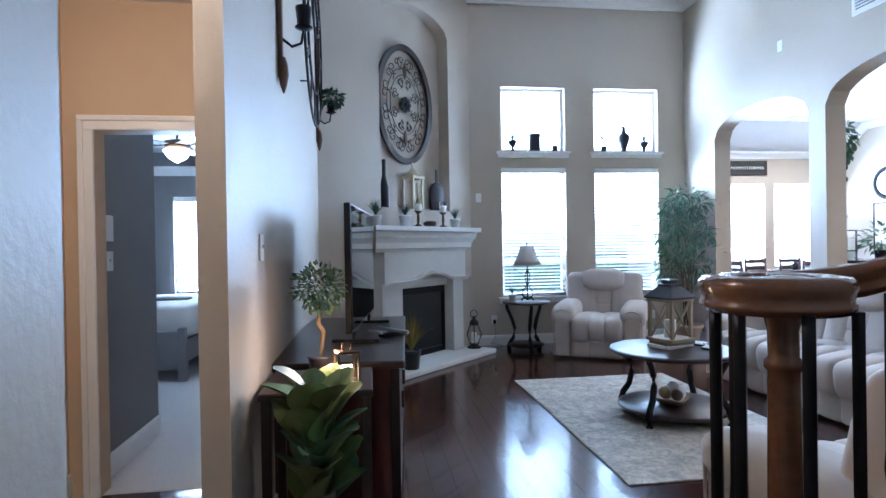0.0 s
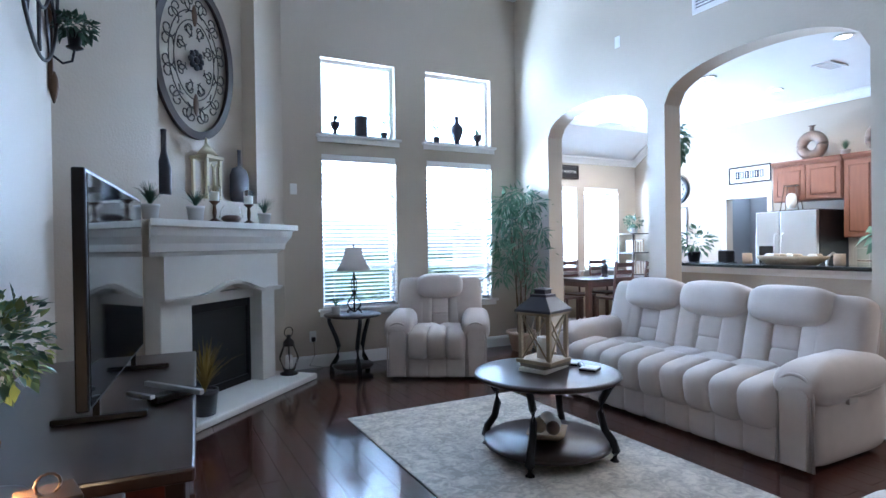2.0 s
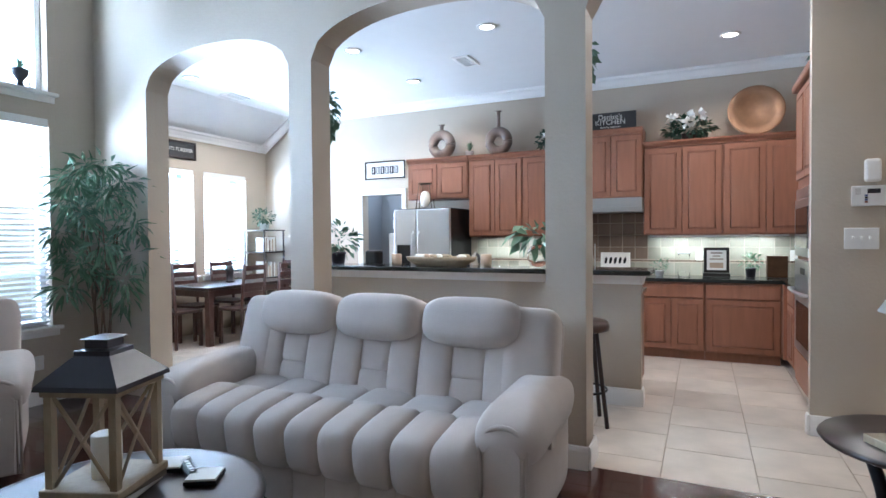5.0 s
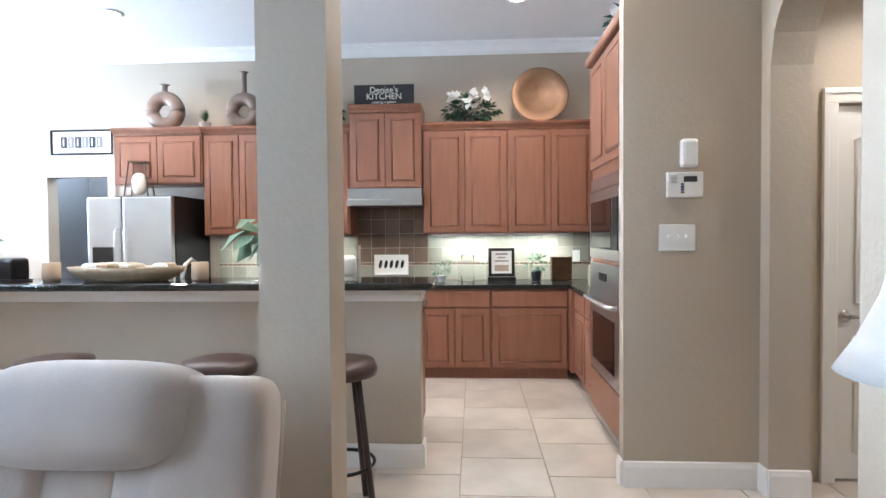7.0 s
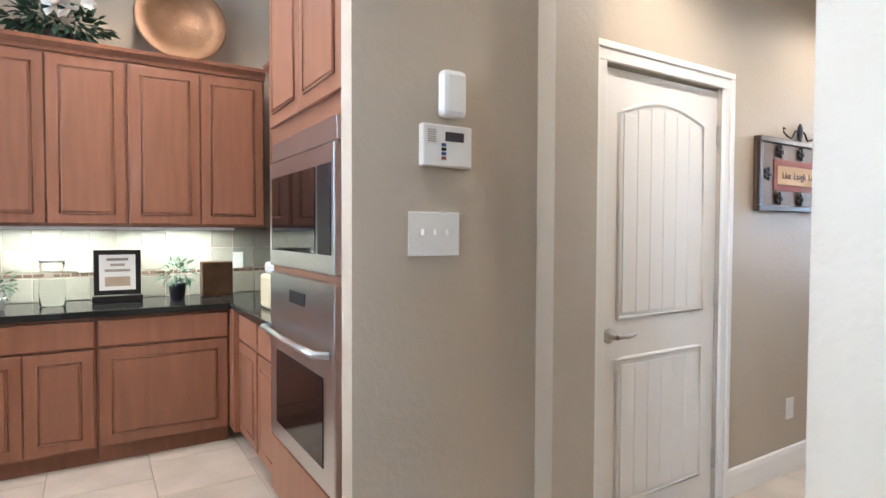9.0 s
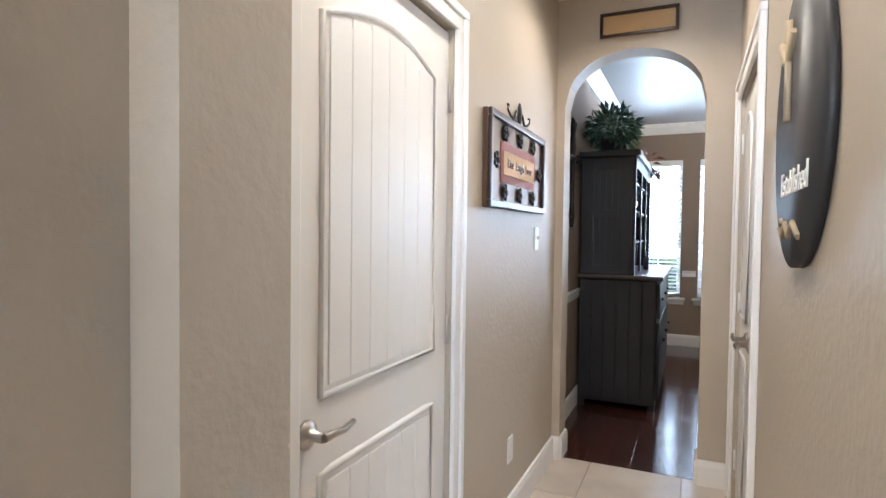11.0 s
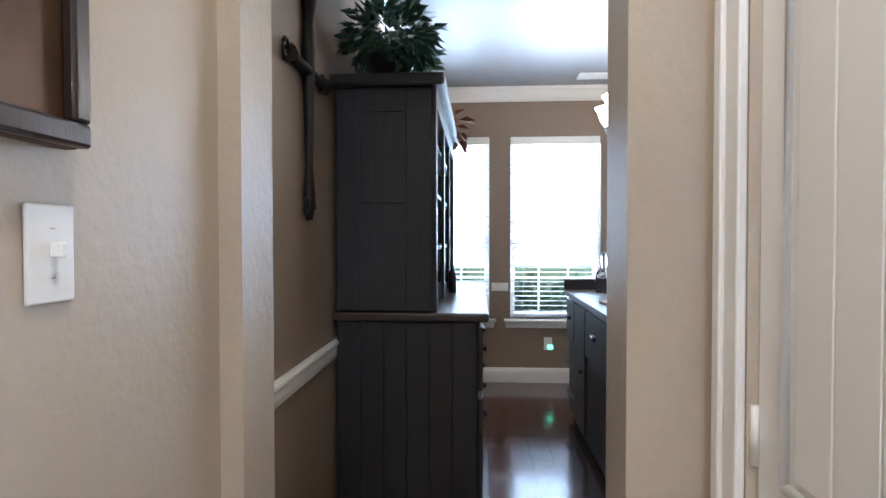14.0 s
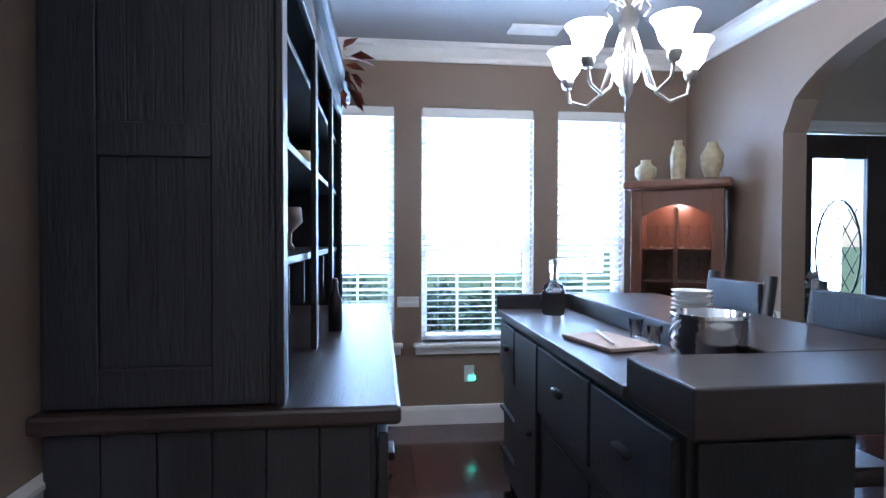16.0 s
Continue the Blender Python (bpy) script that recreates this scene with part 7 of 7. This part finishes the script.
def hall_art():
    ob = thing("framed_plaque", (HE, -1.03, 1.665), -90, "dark framed plaque with iron florets and parchment script", "wall art")
    w, h = 0.86, 0.39
    part("panel", box((-w / 2, -0.022, -h / 2), (w / 2, -0.002, h / 2), 0.003), BRONZE, ob)
    for a, b in (((-w / 2, -0.04, -h / 2), (w / 2, -0.022, -h / 2 + 0.03)), ((-w / 2, -0.04, h / 2 - 0.03), (w / 2, -0.022, h / 2)), ((-w / 2, -0.04, -h / 2 + 0.03), (-w / 2 + 0.03, -0.022, h / 2 - 0.03)), ((w / 2 - 0.03, -0.04, -h / 2 + 0.03), (w / 2, -0.022, h / 2 - 0.03))):
        part("frame", box(a, b, 0.005), DARKWOOD, ob)
    part("red_mat", box((-0.27, -0.026, -0.085), (0.27, -0.022, 0.085), 0.002), RED, ob)
    part("parchment", box((-0.24, -0.029, -0.05), (0.24, -0.026, 0.05), 0.002), ORANGE, ob)
    words("lettering", "Live  Laugh  Love", 0.055, pose(0, -0.030, 0, 90, 0, 0), BRONZE, ob)
    for x, z in ((-0.22, 0.125), (0, 0.125), (0.22, 0.125), (-0.22, -0.125), (0, -0.125), (0.22, -0.125), (-0.34, 0), (0.34, 0)):
        f = part("floret", pillow(bmesh.new(), (x, -0.032, z), (0.03, 0.02, 0.03), 0.9, 10, 6), IRON, ob)
        for k in range(5):
            a = 1.2566 * k
            part("petal", pillow(bmesh.new(), (x + 0.024 * math.cos(a), -0.03, z + 0.024 * math.sin(a)), (0.026, 0.014, 0.026), 0.9, 8, 6), IRON, f)
    for s in (-1, 1):
        part("scroll", tube(bmesh.new(), [(s * (0.03 + 0.012 * k), -0.02, h / 2 + 0.055 - 0.006 * k + 0.012 * math.sin(k)) for k in range(9)] + [(s * 0.17, -0.02, h / 2 + 0.04), (s * 0.175, -0.02, h / 2 + 0.065), (s * 0.155, -0.02, h / 2 + 0.06)], 0.005, 5), IRON, ob)
    part("fleur", pillow(bmesh.new(), (0, -0.022, h / 2 + 0.05), (0.06, 0.02, 0.11), 1.1, 10, 8), IRON, ob)


hall_art()
sign("transom_plaque", (5.335, -1.88, 2.56), 180, 0.42, 0.14, ORANGE, DARKWOOD, "small framed plaque above the dining arch", (), BRONZE, 0.018)


def round_sign():
    ob = thing("round_sign", (HW, 0.095, 1.60), 90, "round black established sign with cream lettering", "sign")
    bm = lathe(bmesh.new(), [(0.30, 0.002), (0.30, 0.02), (0, 0.02)], segs=48)
    bmesh.ops.rotate(bm, verts=bm.verts[:], matrix=Matrix.Rotation(radians(90), 3, "X"))
    part("disc", bm, SIGNBLK, ob)
    words("lettering", "Established", 0.075, pose(0, -0.021, -0.12, 90, 0, 0), PAPER, ob)
    part("monogram", tube(bmesh.new(), [(-0.08, -0.022, 0.02), (-0.08, -0.022, 0.24)], 0.012, 6), PALEWOOD, ob)
    part("monogram", tube(bmesh.new(), [(-0.2, -0.022, 0.22), (-0.13, -0.022, 0.16), (-0.08, -0.022, 0.15), (-0.02, -0.022, 0.2)], 0.010, 6), PALEWOOD, ob)
    part("flourish", tube(bmesh.new(), [(-0.14, -0.022, -0.195), (-0.16, -0.022, -0.215), (-0.12, -0.022, -0.235), (-0.08, -0.022, -0.205), (-0.03, -0.022, -0.235), (0.02, -0.022, -0.205), (0.09, -0.022, -0.235)], 0.007, 6), PALEWOOD, ob)


round_sign()

# ---- dining room things ----
def hutch():
    ob = thing("hutch", (DE, -3.03, 0), 0, "tall distressed black wooden hutch with open shelves", "hutch")
    L = 1.55
    part("base_cabinet", box((-0.60, -L, 0.05), (-0.02, -0.012, 1.02), 0.005), BLACKWOOD, ob)
    for x in (-0.60, -0.07):
        part("foot", box((x, -0.06, 0), (x + 0.05, -0.01, 0.05)), BLACKWOOD, ob)
        part("foot", box((x, -L, 0), (x + 0.05, -L + 0.05, 0.05)), BLACKWOOD, ob)
    part("counter", box((-0.645, -L - 0.03, 1.02), (-0.01, 0.02, 1.055), 0.008), TOPWOOD, ob)
    for i in range(6):
        part("side_board", box((-0.59 + i * 0.094, -0.012, 0.06), (-0.592 + (i + 1) * 0.094, -0.002, 1.015), 0.002), BLACKWOOD, ob)
    for i in range(3):
        y = -0.03 - i * 0.507
        d = part("door", box((-0.622, y - 0.50, 0.10), (-0.601, y, 0.70), 0.005), BLACKWOOD, ob)
        part("knob", pillow(bmesh.new(), (-0.635, y - 0.44, 0.5), (0.03, 0.03, 0.03), 1, 8, 6), IRON, d)
        d = part("drawer", box((-0.622, y - 0.50, 0.73), (-0.601, y, 0.99), 0.005), BLACKWOOD, ob)
        part("pull", box((-0.64, y - 0.29, 0.85), (-0.622, y - 0.21, 0.87), 0.004), IRON, d)
    # upper shelves, open towards the room
    part("side_panel", box((-0.42, -0.03, 1.055), (-0.02, -0.01, 1.97), 0.004), BLACKWOOD, ob)
    part("side_panel", box((-0.42, -L, 1.055), (-0.02, -L + 0.025, 1.97), 0.004), BLACKWOOD, ob)
    part("back_panel", box((-0.04, -L, 1.055), (-0.02, -0.03, 1.97)), BLACKWOOD, ob)
    for a, b, z0, z1 in ((-0.41, -0.31, 1.06, 1.96), (-0.12, -0.03, 1.06, 1.96), (-0.31, -0.12, 1.87, 1.96), (-0.31, -0.12, 1.50, 1.56), (-0.31, -0.12, 1.06, 1.13)):
        part("side_rail", box((a, -0.010, z0), (b, -0.001, z1), 0.002), BLACKWOOD, ob)
    for i in range(4):
        part("side_plank", box((-0.308 + i * 0.047, -0.0095, 1.13), (-0.264 + i * 0.047, -0.006, 1.87), 0.001), BLACKWOOD, ob)
    for y in (-0.02, -0.53, -1.03, -L + 0.02):
        part("face_stile", box((-0.435, y - 0.03, 1.055), (-0.42, y + 0.02, 1.97), 0.003), BLACKWOOD, ob)
    for z in (1.30, 1.55, 1.78):
        part("shelf", box((-0.41, -L + 0.025, z), (-0.04, -0.03, z + 0.018), 0.002), BLACKWOOD, ob)
    part("top_rail", box((-0.435, -L, 1.89), (-0.42, -0.01, 1.97), 0.003), BLACKWOOD, ob)
    part("cornice", box((-0.47, -L - 0.04, 1.97), (-0.005, 0.03, 2.02), 0.012), BLACKWOOD, ob)
    for i in range(6):
        part("bottle_rest", box((-0.42, -0.15 - i * 0.23, 1.20), (-0.05, -0.16 - i * 0.23, 1.30)), BLACKWOOD, ob)


hutch()
rng = random.Random(9)
for i, (y, z, r, h, m) in enumerate(((-3.3, 1.569, 0.04, 0.11, CHROME), (-3.65, 1.569, 0.05, 0.08, VASEC), (-3.3, 1.319, 0.05, 0.12, BRONZE), (-3.55, 1.319, 0.035, 0.10, CHROME), (-3.9, 1.319, 0.05, 0.14, VASE), (-4.2, 1.569, 0.05, 0.12, VASEC), (-3.45, 1.799, 0.05, 0.08, CHROME))):
    turned("shelf_goblet", (DE - 0.30, y, z), [(r * 0.6, 0), (r * 0.3, h * 0.15), (r * 0.3, h * 0.4), (r, h * 0.65), (r * 0.9, h)], m, "small cup on the hutch shelf", "cup")
turned("wine_bottle", (DE - 0.46, -3.85, 1.057), [(0.022, 0), (0.022, 0.10), (0.009, 0.13), (0.009, 0.17)], VASED, "dark wine bottle on the hutch counter", "bottle")
for i, (x, y) in enumerate(((DE - 0.22, -3.22), (DE - 0.20, -3.62))):
    pot_plant("hutch_fern", (x, y, 2.022), 0.10, 0.10, True, (LEAFD, LEAF)[i], "bushy fern on top of the hutch", VASED, 'leaf', 420, seed=50 + i, ln=0.19)
    bm = bmesh.new()
ob = thing("silk_stems", (DE - 0.33, -4.35, 2.022), 0, "dark red silk leaves hanging over the hutch", "plant")
part("pot", lathe(bmesh.new(), [(0.05, 0), (0.06, 0.07)], segs=12), VASED, ob)
bm = bmesh.new()
leafy(bm, (-0.09, 0, 0.03), (0.09, 0.25, 0.10), 50, 0.09, 71, 2.0, 0.4)
part("leaves", bm, RED, ob)


def iron_cross():
    ob = thing("iron_cross", (DE, -2.68, 0), -90, "ornate wrought iron wall cross", "wall art")
    part("upright", tube(bmesh.new(), [(0, -0.02, z) for z in (1.42, 1.5, 1.6, 1.8, 2.0, 2.1, 2.18)], [0.012, 0.022, 0.014, 0.018, 0.026, 0.018, 0.03], 8), IRON, ob)
    part("arm", tube(bmesh.new(), [(x, -0.02, 1.93) for x in (-0.2, -0.15, -0.05, 0.05, 0.15, 0.2)], [0.03, 0.016, 0.02, 0.02, 0.016, 0.03], 8), IRON, ob)
    for cx, cz in ((-0.2, 1.93), (0.2, 1.93), (0, 1.46), (0, 2.18)):
        for s in (-1, 1):
            part("scroll", tube(bmesh.new(), [(cx + s * 0.03 + 0.035 * math.cos(0.6 * k) * (1 - k / 14), -0.02, cz + 0.045 * math.sin(0.6 * k) * (1 - k / 14)) for k in range(12)], 0.006, 5), IRON, ob)


iron_cross()


def island():
    ob = thing("dining_island", (0, 0, 0), 0, "distressed black counter-height island with raised tray edge", "island")
    x0, x1, y0, y1 = 4.16, 4.60, -5.06, -3.16
    part("body", box((x0, y0 + 0.02, 0.06), (x1 - 0.02, y1 - 0.02, 0.93), 0.006), BLACKWOOD, ob)
    part("plinth", box((x0 + 0.03, y0 + 0.05, 0), (x1 - 0.05, y1 - 0.05, 0.06)), BLACKWOOD, ob)
    part("tray_top", box((4.22, y0 + 0.03, 0.93), (x1 + 0.02, -3.42, 0.965), 0.004), TOPWOOD, ob)
    part("raised_top", box((3.70, y0, 0.93), (4.20, -3.43, 1.045), 0.006), TOPWOOD, ob)
    part("raised_top", box((3.70, -3.428, 0.93), (x1 + 0.01, -3.10, 1.045), 0.006), TOPWOOD, ob)
    part("tray_end", box((4.202, y0, 0.93), (x1 + 0.02, y0 + 0.028, 1.045), 0.005), BLACKWOOD, ob)
    part("end_leg", box((3.73, -3.22, 0), (3.81, -3.14, 0.93), 0.006), BLACKWOOD, ob)
    part("end_leg", box((3.73, -5.02, 0), (3.81, -4.94, 0.93), 0.006), BLACKWOOD, ob)
    part("end_panel", box((x0 + 0.02, y1 - 0.02, 0.10), (x1 - 0.04, y1 - 0.005, 0.90), 0.004), BLACKWOOD, ob)
    for a, b in ((-3.20, -3.70), (-3.72, -4.30)):
        d = part("drawer", box((x1 - 0.02, b, 0.62), (x1 + 0.003, a, 0.90), 0.005), BLACKWOOD, ob)
        part("cup_pull", pillow(bmesh.new(), (x1 + 0.012, (a + b) / 2, 0.78), (0.03, 0.10, 0.03), 0.6, 12, 8), IRON, d)
        # black sheet on the solid body paints the shade of an open shelf
        part("open_shelf", box((x1 - 0.018, b + 0.03, 0.14), (x1 - 0.012, a - 0.03, 0.56)), RECESSBLK, ob)
    d = part("door", box((x1 - 0.02, -4.70, 0.10), (x1 + 0.003, -4.32, 0.90), 0.005), BLACKWOOD, ob)
    part("knob", pillow(bmesh.new(), (x1 + 0.015, -4.38, 0.5), (0.03, 0.03, 0.03), 1, 8, 6), IRON, d)
    d = part("drawer", box((x1 - 0.02, -5.03, 0.62), (x1 + 0.003, -4.72, 0.90), 0.005), BLACKWOOD, ob)
    part("cup_pull", pillow(bmesh.new(), (x1 + 0.012, -4.87, 0.78), (0.03, 0.09, 0.03), 0.6, 12, 8), IRON, d)
    for z in (0.20, 0.42):
        part("rack_shelf", box((x1 - 0.02, -5.03, z), (x1 + 0.002, -4.72, z + 0.015)), BLACKWOOD, ob)


island()
ob = thing("decanter", (4.38, -4.78, 0.967), 0, "faceted crystal decanter with glass stopper", "decanter")
part("bottle", lathe(bmesh.new(), [(0.055, 0), (0.06, 0.02), (0.06, 0.12), (0.05, 0.15), (0.022, 0.17), (0.022, 0.20), (0.03, 0.205)], segs=8), GLASS, ob).visible_shadow = False
part("stopper", lathe(bmesh.new(), [(0.015, 0.206), (0.028, 0.22), (0.028, 0.27), (0.012, 0.29)], segs=8), GLASS, ob).visible_shadow = False
part("medal", box((0.058, -0.012, 0.08), (0.062, 0.012, 0.11), 0.001), BLACK, ob)
ob = thing("cutting_board", (4.42, -4.0, 0.967), 12, "small wooden serving board with knife", "board")
part("board", box((-0.10, -0.16, 0), (0.10, 0.16, 0.015), 0.004), CLAY, ob)
part("knife", tube(bmesh.new(), [(-0.05, -0.14, 0.022), (0.06, 0.12, 0.022)], 0.006, 6, 0.5), STEEL, ob)
for x, y in ((4.27, -4.08), (4.27, -3.93)):
    solo("shot_glass", lathe(bmesh.new(), [(0.02, 0), (0.03, 0.075), (0.027, 0.075), (0.018, 0.01)], segs=14), GLASS, "small clear tumbler on the island", "glass", at=(x, y, 0.967)).visible_shadow = False
ob = thing("ribbed_bucket", (4.28, -3.58, 0.966), 0, "ribbed polished metal bucket with handle", "bucket")
part("bucket", lathe(bmesh.new(), [(0.10, 0.0)] + [(0.103 + 0.006 * (k % 2), 0.008 + 0.0125 * k) for k in range(13)] + [(0.11, 0.17), (0.10, 0.17), (0.095, 0.02)], segs=32), CHROME, ob)
part("bail", tube(bmesh.new(), [(0.108, 0.02, 0.15), (0.12, 0.0, 0.12), (0.115, -0.02, 0.09)], 0.004, 6), STEEL, ob)
for i in range(5):
    turned("stacked_bowl", (4.03, -4.10, 1.047 + i * 0.018), [(0.04, 0), (0.075, 0.03), (0.078, 0.034), (0.07, 0.032), (0.035, 0.008)], PLASTIC, "white bowl in a stack on the island", "bowl", 20)


def counter_chair(x, y, rz):
    ob = thing("counter_chair", (x, y, 0), rz, "dark counter-height chair with slatted wooden back", "chair", "chairs at the island")
    part("seat", box((-0.22, -0.21, 0.60), (0.22, 0.21, 0.66), 0.02), LEATHER, ob)
    for sx in (-0.20, 0.20):
        part("leg", box((sx - 0.022, -0.20, 0), (sx + 0.022, -0.156, 0.60), 0.004), BLACKWOOD, ob)
        part("back_post", tube(bmesh.new(), [(sx, 0.20, 0), (sx, 0.20, 0.62), (sx, 0.27, 1.20)], 0.026, 6), BLACKWOOD, ob)
    part("crest_rail", box((-0.19, 0.225, 1.03), (0.19, 0.255, 1.17), 0.008), BLACKWOOD, ob)
    part("lower_rail", box((-0.19, 0.205, 0.80), (0.19, 0.23, 0.88), 0.006), BLACKWOOD, ob)
    for z in (0.22, 0.30):
        part("stretcher", box((-0.19, -0.19, z), (0.19, -0.17, z + 0.03), 0.004), BLACKWOOD, ob)


counter_chair(3.90, -4.38, 90)
counter_chair(3.88, -3.74, 90)


def china_cabinet():
    ob = thing("china_cabinet", (3.36, -5.43, 0), 146, "brown corner china cabinet with lit arched glass doors", "cabinet")
    # front at -y of a frame turned towards the room
    w = 0.28
    part("base", box((-w, 0.0, 0.04), (w, 0.30, 0.85), 0.006), BROWNWOOD, ob)
    part("back", box((-w + 0.02, 0.27, 0.85), (w - 0.02, 0.30, 1.68)), BROWNWOOD, ob)
    for s in (-1, 1):
        part("stile", box((s * w, 0, 0.85), (s * (w - 0.07), 0.30, 1.68), 0.005), BROWNWOOD, ob)
    n = 12
    arch = [(-w + 0.07 + (2 * w - 0.14) * i / n, 1.50 + 0.08 * math.sin(math.pi * i / n)) for i in range(n + 1)]
    part("arched_header", prism(bmesh.new(), arch + [(w - 0.07, 1.68), (-w + 0.07, 1.68)], 0.0, 0.03), BROWNWOOD, ob)
    part("mullion", box((-0.012, 0.0, 0.88), (0.012, 0.02, 1.56)), BROWNWOOD, ob)
    part("cornice", box((-w - 0.05, -0.05, 1.68), (w + 0.05, 0.32, 1.74), 0.02), BROWNWOOD, ob)
    for z in (0.86, 1.06, 1.28):
        part("shelf", box((-w + 0.07, 0.03, z), (w - 0.07, 0.27, z + 0.012)), BROWNWOOD, ob)
    for s in (-1, 1):
        part("lower_door", box((s * 0.005, -0.018, 0.08), (s * (w - 0.02), -0.001, 0.80), 0.006), BROWNWOOD, ob)
        part("pane", box((s * 0.012, 0.008, 0.88), (s * (w - 0.07), 0.011, 1.54)), GLASS, ob).visible_shadow = False


china_cabinet()
CM = pose(3.36, -5.43, 0, 0, 0, 146)
for z in (1.073, 1.293):
    for i in range(6):
        p = CM @ Vector((-0.165 + i * 0.066, 0.14, z))
        g = solo("stemware", lathe(bmesh.new(), [(0.028, 0), (0.005, 0.01), (0.005, 0.06), (0.03, 0.08), (0.033, 0.12), (0.028, 0.15)], segs=12), GLASS, "clear stemmed glass on a lit shelf", "glass", group="glasses in the china cabinet", at=tuple(p))
        g.visible_shadow = False
lamp("cabinet_light", "POINT", tuple(CM @ Vector((0, 0.15, 1.60))), (0, 0, 0), 3.5, (1.0, 0.62, 0.42), 0.03)
for i, (dx, prof) in enumerate(((-0.24, [(0.05, 0), (0.09, 0.06), (0.09, 0.12), (0.04, 0.16), (0.045, 0.19)]), (0.0, [(0.05, 0), (0.055, 0.02), (0.065, 0.2), (0.05, 0.28), (0.03, 0.31), (0.035, 0.34)]), (0.24, [(0.05, 0), (0.085, 0.12), (0.09, 0.2), (0.05, 0.27), (0.035, 0.31)]))):
    turned("cabinet_vase", tuple(CM @ Vector((dx * 0.85, 0.12, 1.742))), [(r * 0.78, z * 0.78) for r, z in prof], VASEC, "mottled green and cream ceramic vase on the cabinet", "vase")


def chandelier():
    ob = thing("chandelier", (4.22, -4.28, DH), 0, "brushed metal chandelier with five lit glass bells", "chandelier")
    part("canopy", lathe(bmesh.new(), [(0.06, -0.001), (0.06, -0.02), (0.02, -0.04)], segs=18), NICKEL, ob)
    for i in range(8):
        z = -0.05 - 0.032 * i
        part("chain_link", tube(bmesh.new(), [(0.012 * math.cos(0.7854 * k) * (i % 2), 0.012 * math.cos(0.7854 * k) * ((i + 1) % 2), z + 0.02 * math.sin(0.7854 * k)) for k in range(9)], 0.003, 5), NICKEL, ob)
    part("stem", lathe(bmesh.new(), [(0.01, -0.30), (0.03, -0.34), (0.018, -0.40), (0.045, -0.46), (0.02, -0.55), (0.03, -0.66), (0.02, -0.76), (0.005, -0.79)], segs=16), NICKEL, ob)
    for i in range(5):
        a = 1.2566 * i + 0.55
        c, s = math.cos(a), math.sin(a)
        part("arm", tube(bmesh.new(), [(r * c, r * s, z) for r, z in ((0.02, -0.48), (0.07, -0.62), (0.12, -0.76), (0.18, -0.80), (0.255, -0.77), (0.27, -0.70))], 0.007, 7), NICKEL, ob)
        part("top_scroll", tube(bmesh.new(), [(r * c, r * s, z) for r, z in ((0.02, -0.40), (0.07, -0.36), (0.10, -0.40), (0.07, -0.44))], 0.005, 6), NICKEL, ob)
        part("cup", lathe(bmesh.new(), [(0.02, -0.71), (0.03, -0.68), (0.025, -0.66)], (0.27 * c, 0.27 * s, 0), 12), NICKEL, ob)
        part("bell_shade", lathe(bmesh.new(), [(0.028, -0.665), (0.055, -0.63), (0.07, -0.575), (0.09, -0.545), (0.085, -0.545), (0.065, -0.575), (0.02, -0.65)], (0.27 * c, 0.27 * s, 0), 20), GLOW, ob, "glowing frosted glass bell")


chandelier()
lamp("chandelier_light", "POINT", (4.22, -4.28, 2.30), (0, 0, 0), 26, (1.0, 0.86, 0.70), 0.2)
white_flowers((2.55, -5.55, 0.78), 12, "white flowers on a dark entry table")
ob = thing("entry_table", (2.55, -5.55, 0), 0, "small dark entry table", "table")
part("tabletop", box((-0.22, -0.22, 0.74), (0.22, 0.22, 0.778), 0.006), DARKWOOD, ob)
for x in (-0.19, 0.19):
    for y in (-0.19, 0.19):
        part("leg", box((x - 0.02, y - 0.02, 0), (x + 0.02, y + 0.02, 0.74)), DARKWOOD, ob)

# ---- floor pieces ----
def planks(floor, x0, x1, y0, y1, width, seed):
    rng = random.Random(seed)
    cache = {}
    n = round((x1 - x0) / width)
    w = (x1 - x0) / n
    for i in range(n):
        y = y0
        first = True
        while y < y1 - 0.02:
            ln = rng.choice((0.9, 1.3, 1.7)) if first else 1.7
            first = False
            ln = min(ln, y1 - y)
            key = round(ln, 2)
            if key not in cache:
                cache[key] = mesh_of("plank", box((-w / 2 + 0.0006, -ln / 2 + 0.0007, -0.012), (w / 2 - 0.0006, ln / 2 - 0.0007, 0), 0.0008))
                cache[key].materials.append(WOODF)
            o = new("plank", cache[key])
            o.location = (x0 + w * (i + 0.5), y + ln / 2, 0)
            o.parent = floor
            y += ln


planks(FLOOR, -0.45, 4.56, -0.6, 7.39, 0.135, 3)
planks(FLOOR_D, 2.95, 5.87, -6.02, -1.93, 0.135, 4)
solo("plank_rest", box((-0.45, -2.5, -0.012), (4.56, -0.6, 0)), WOODF, "dark hardwood under the stairs", "floor", "stuff")


def tiles(floor, x0, x1, y0, y1, s):
    mesh = {}
    for ln in (s, s / 2):
        mesh[ln] = mesh_of("tile", box((-ln / 2 + 0.003, -s / 2 + 0.003, -0.008), (ln / 2 - 0.003, s / 2 - 0.003, 0), 0.002))
        mesh[ln].materials.append(TILE)
    for row in range(round((y1 - y0) / s)):
        y, x, first = y0 + s * (row + 0.5), x0, row % 2
        end = x1 if y > 0.75 else HE
        while x < end - 0.05:
            ln = s / 2 if first or x + s > end + 0.1 else s
            first = 0
            o = new("tile", mesh[ln])
            o.location = (x + ln / 2, y, 0)
            o.parent = floor
            x += ln


tiles(FLOOR_T, 4.56, 8.50, -1.93, 9.05, 0.499)
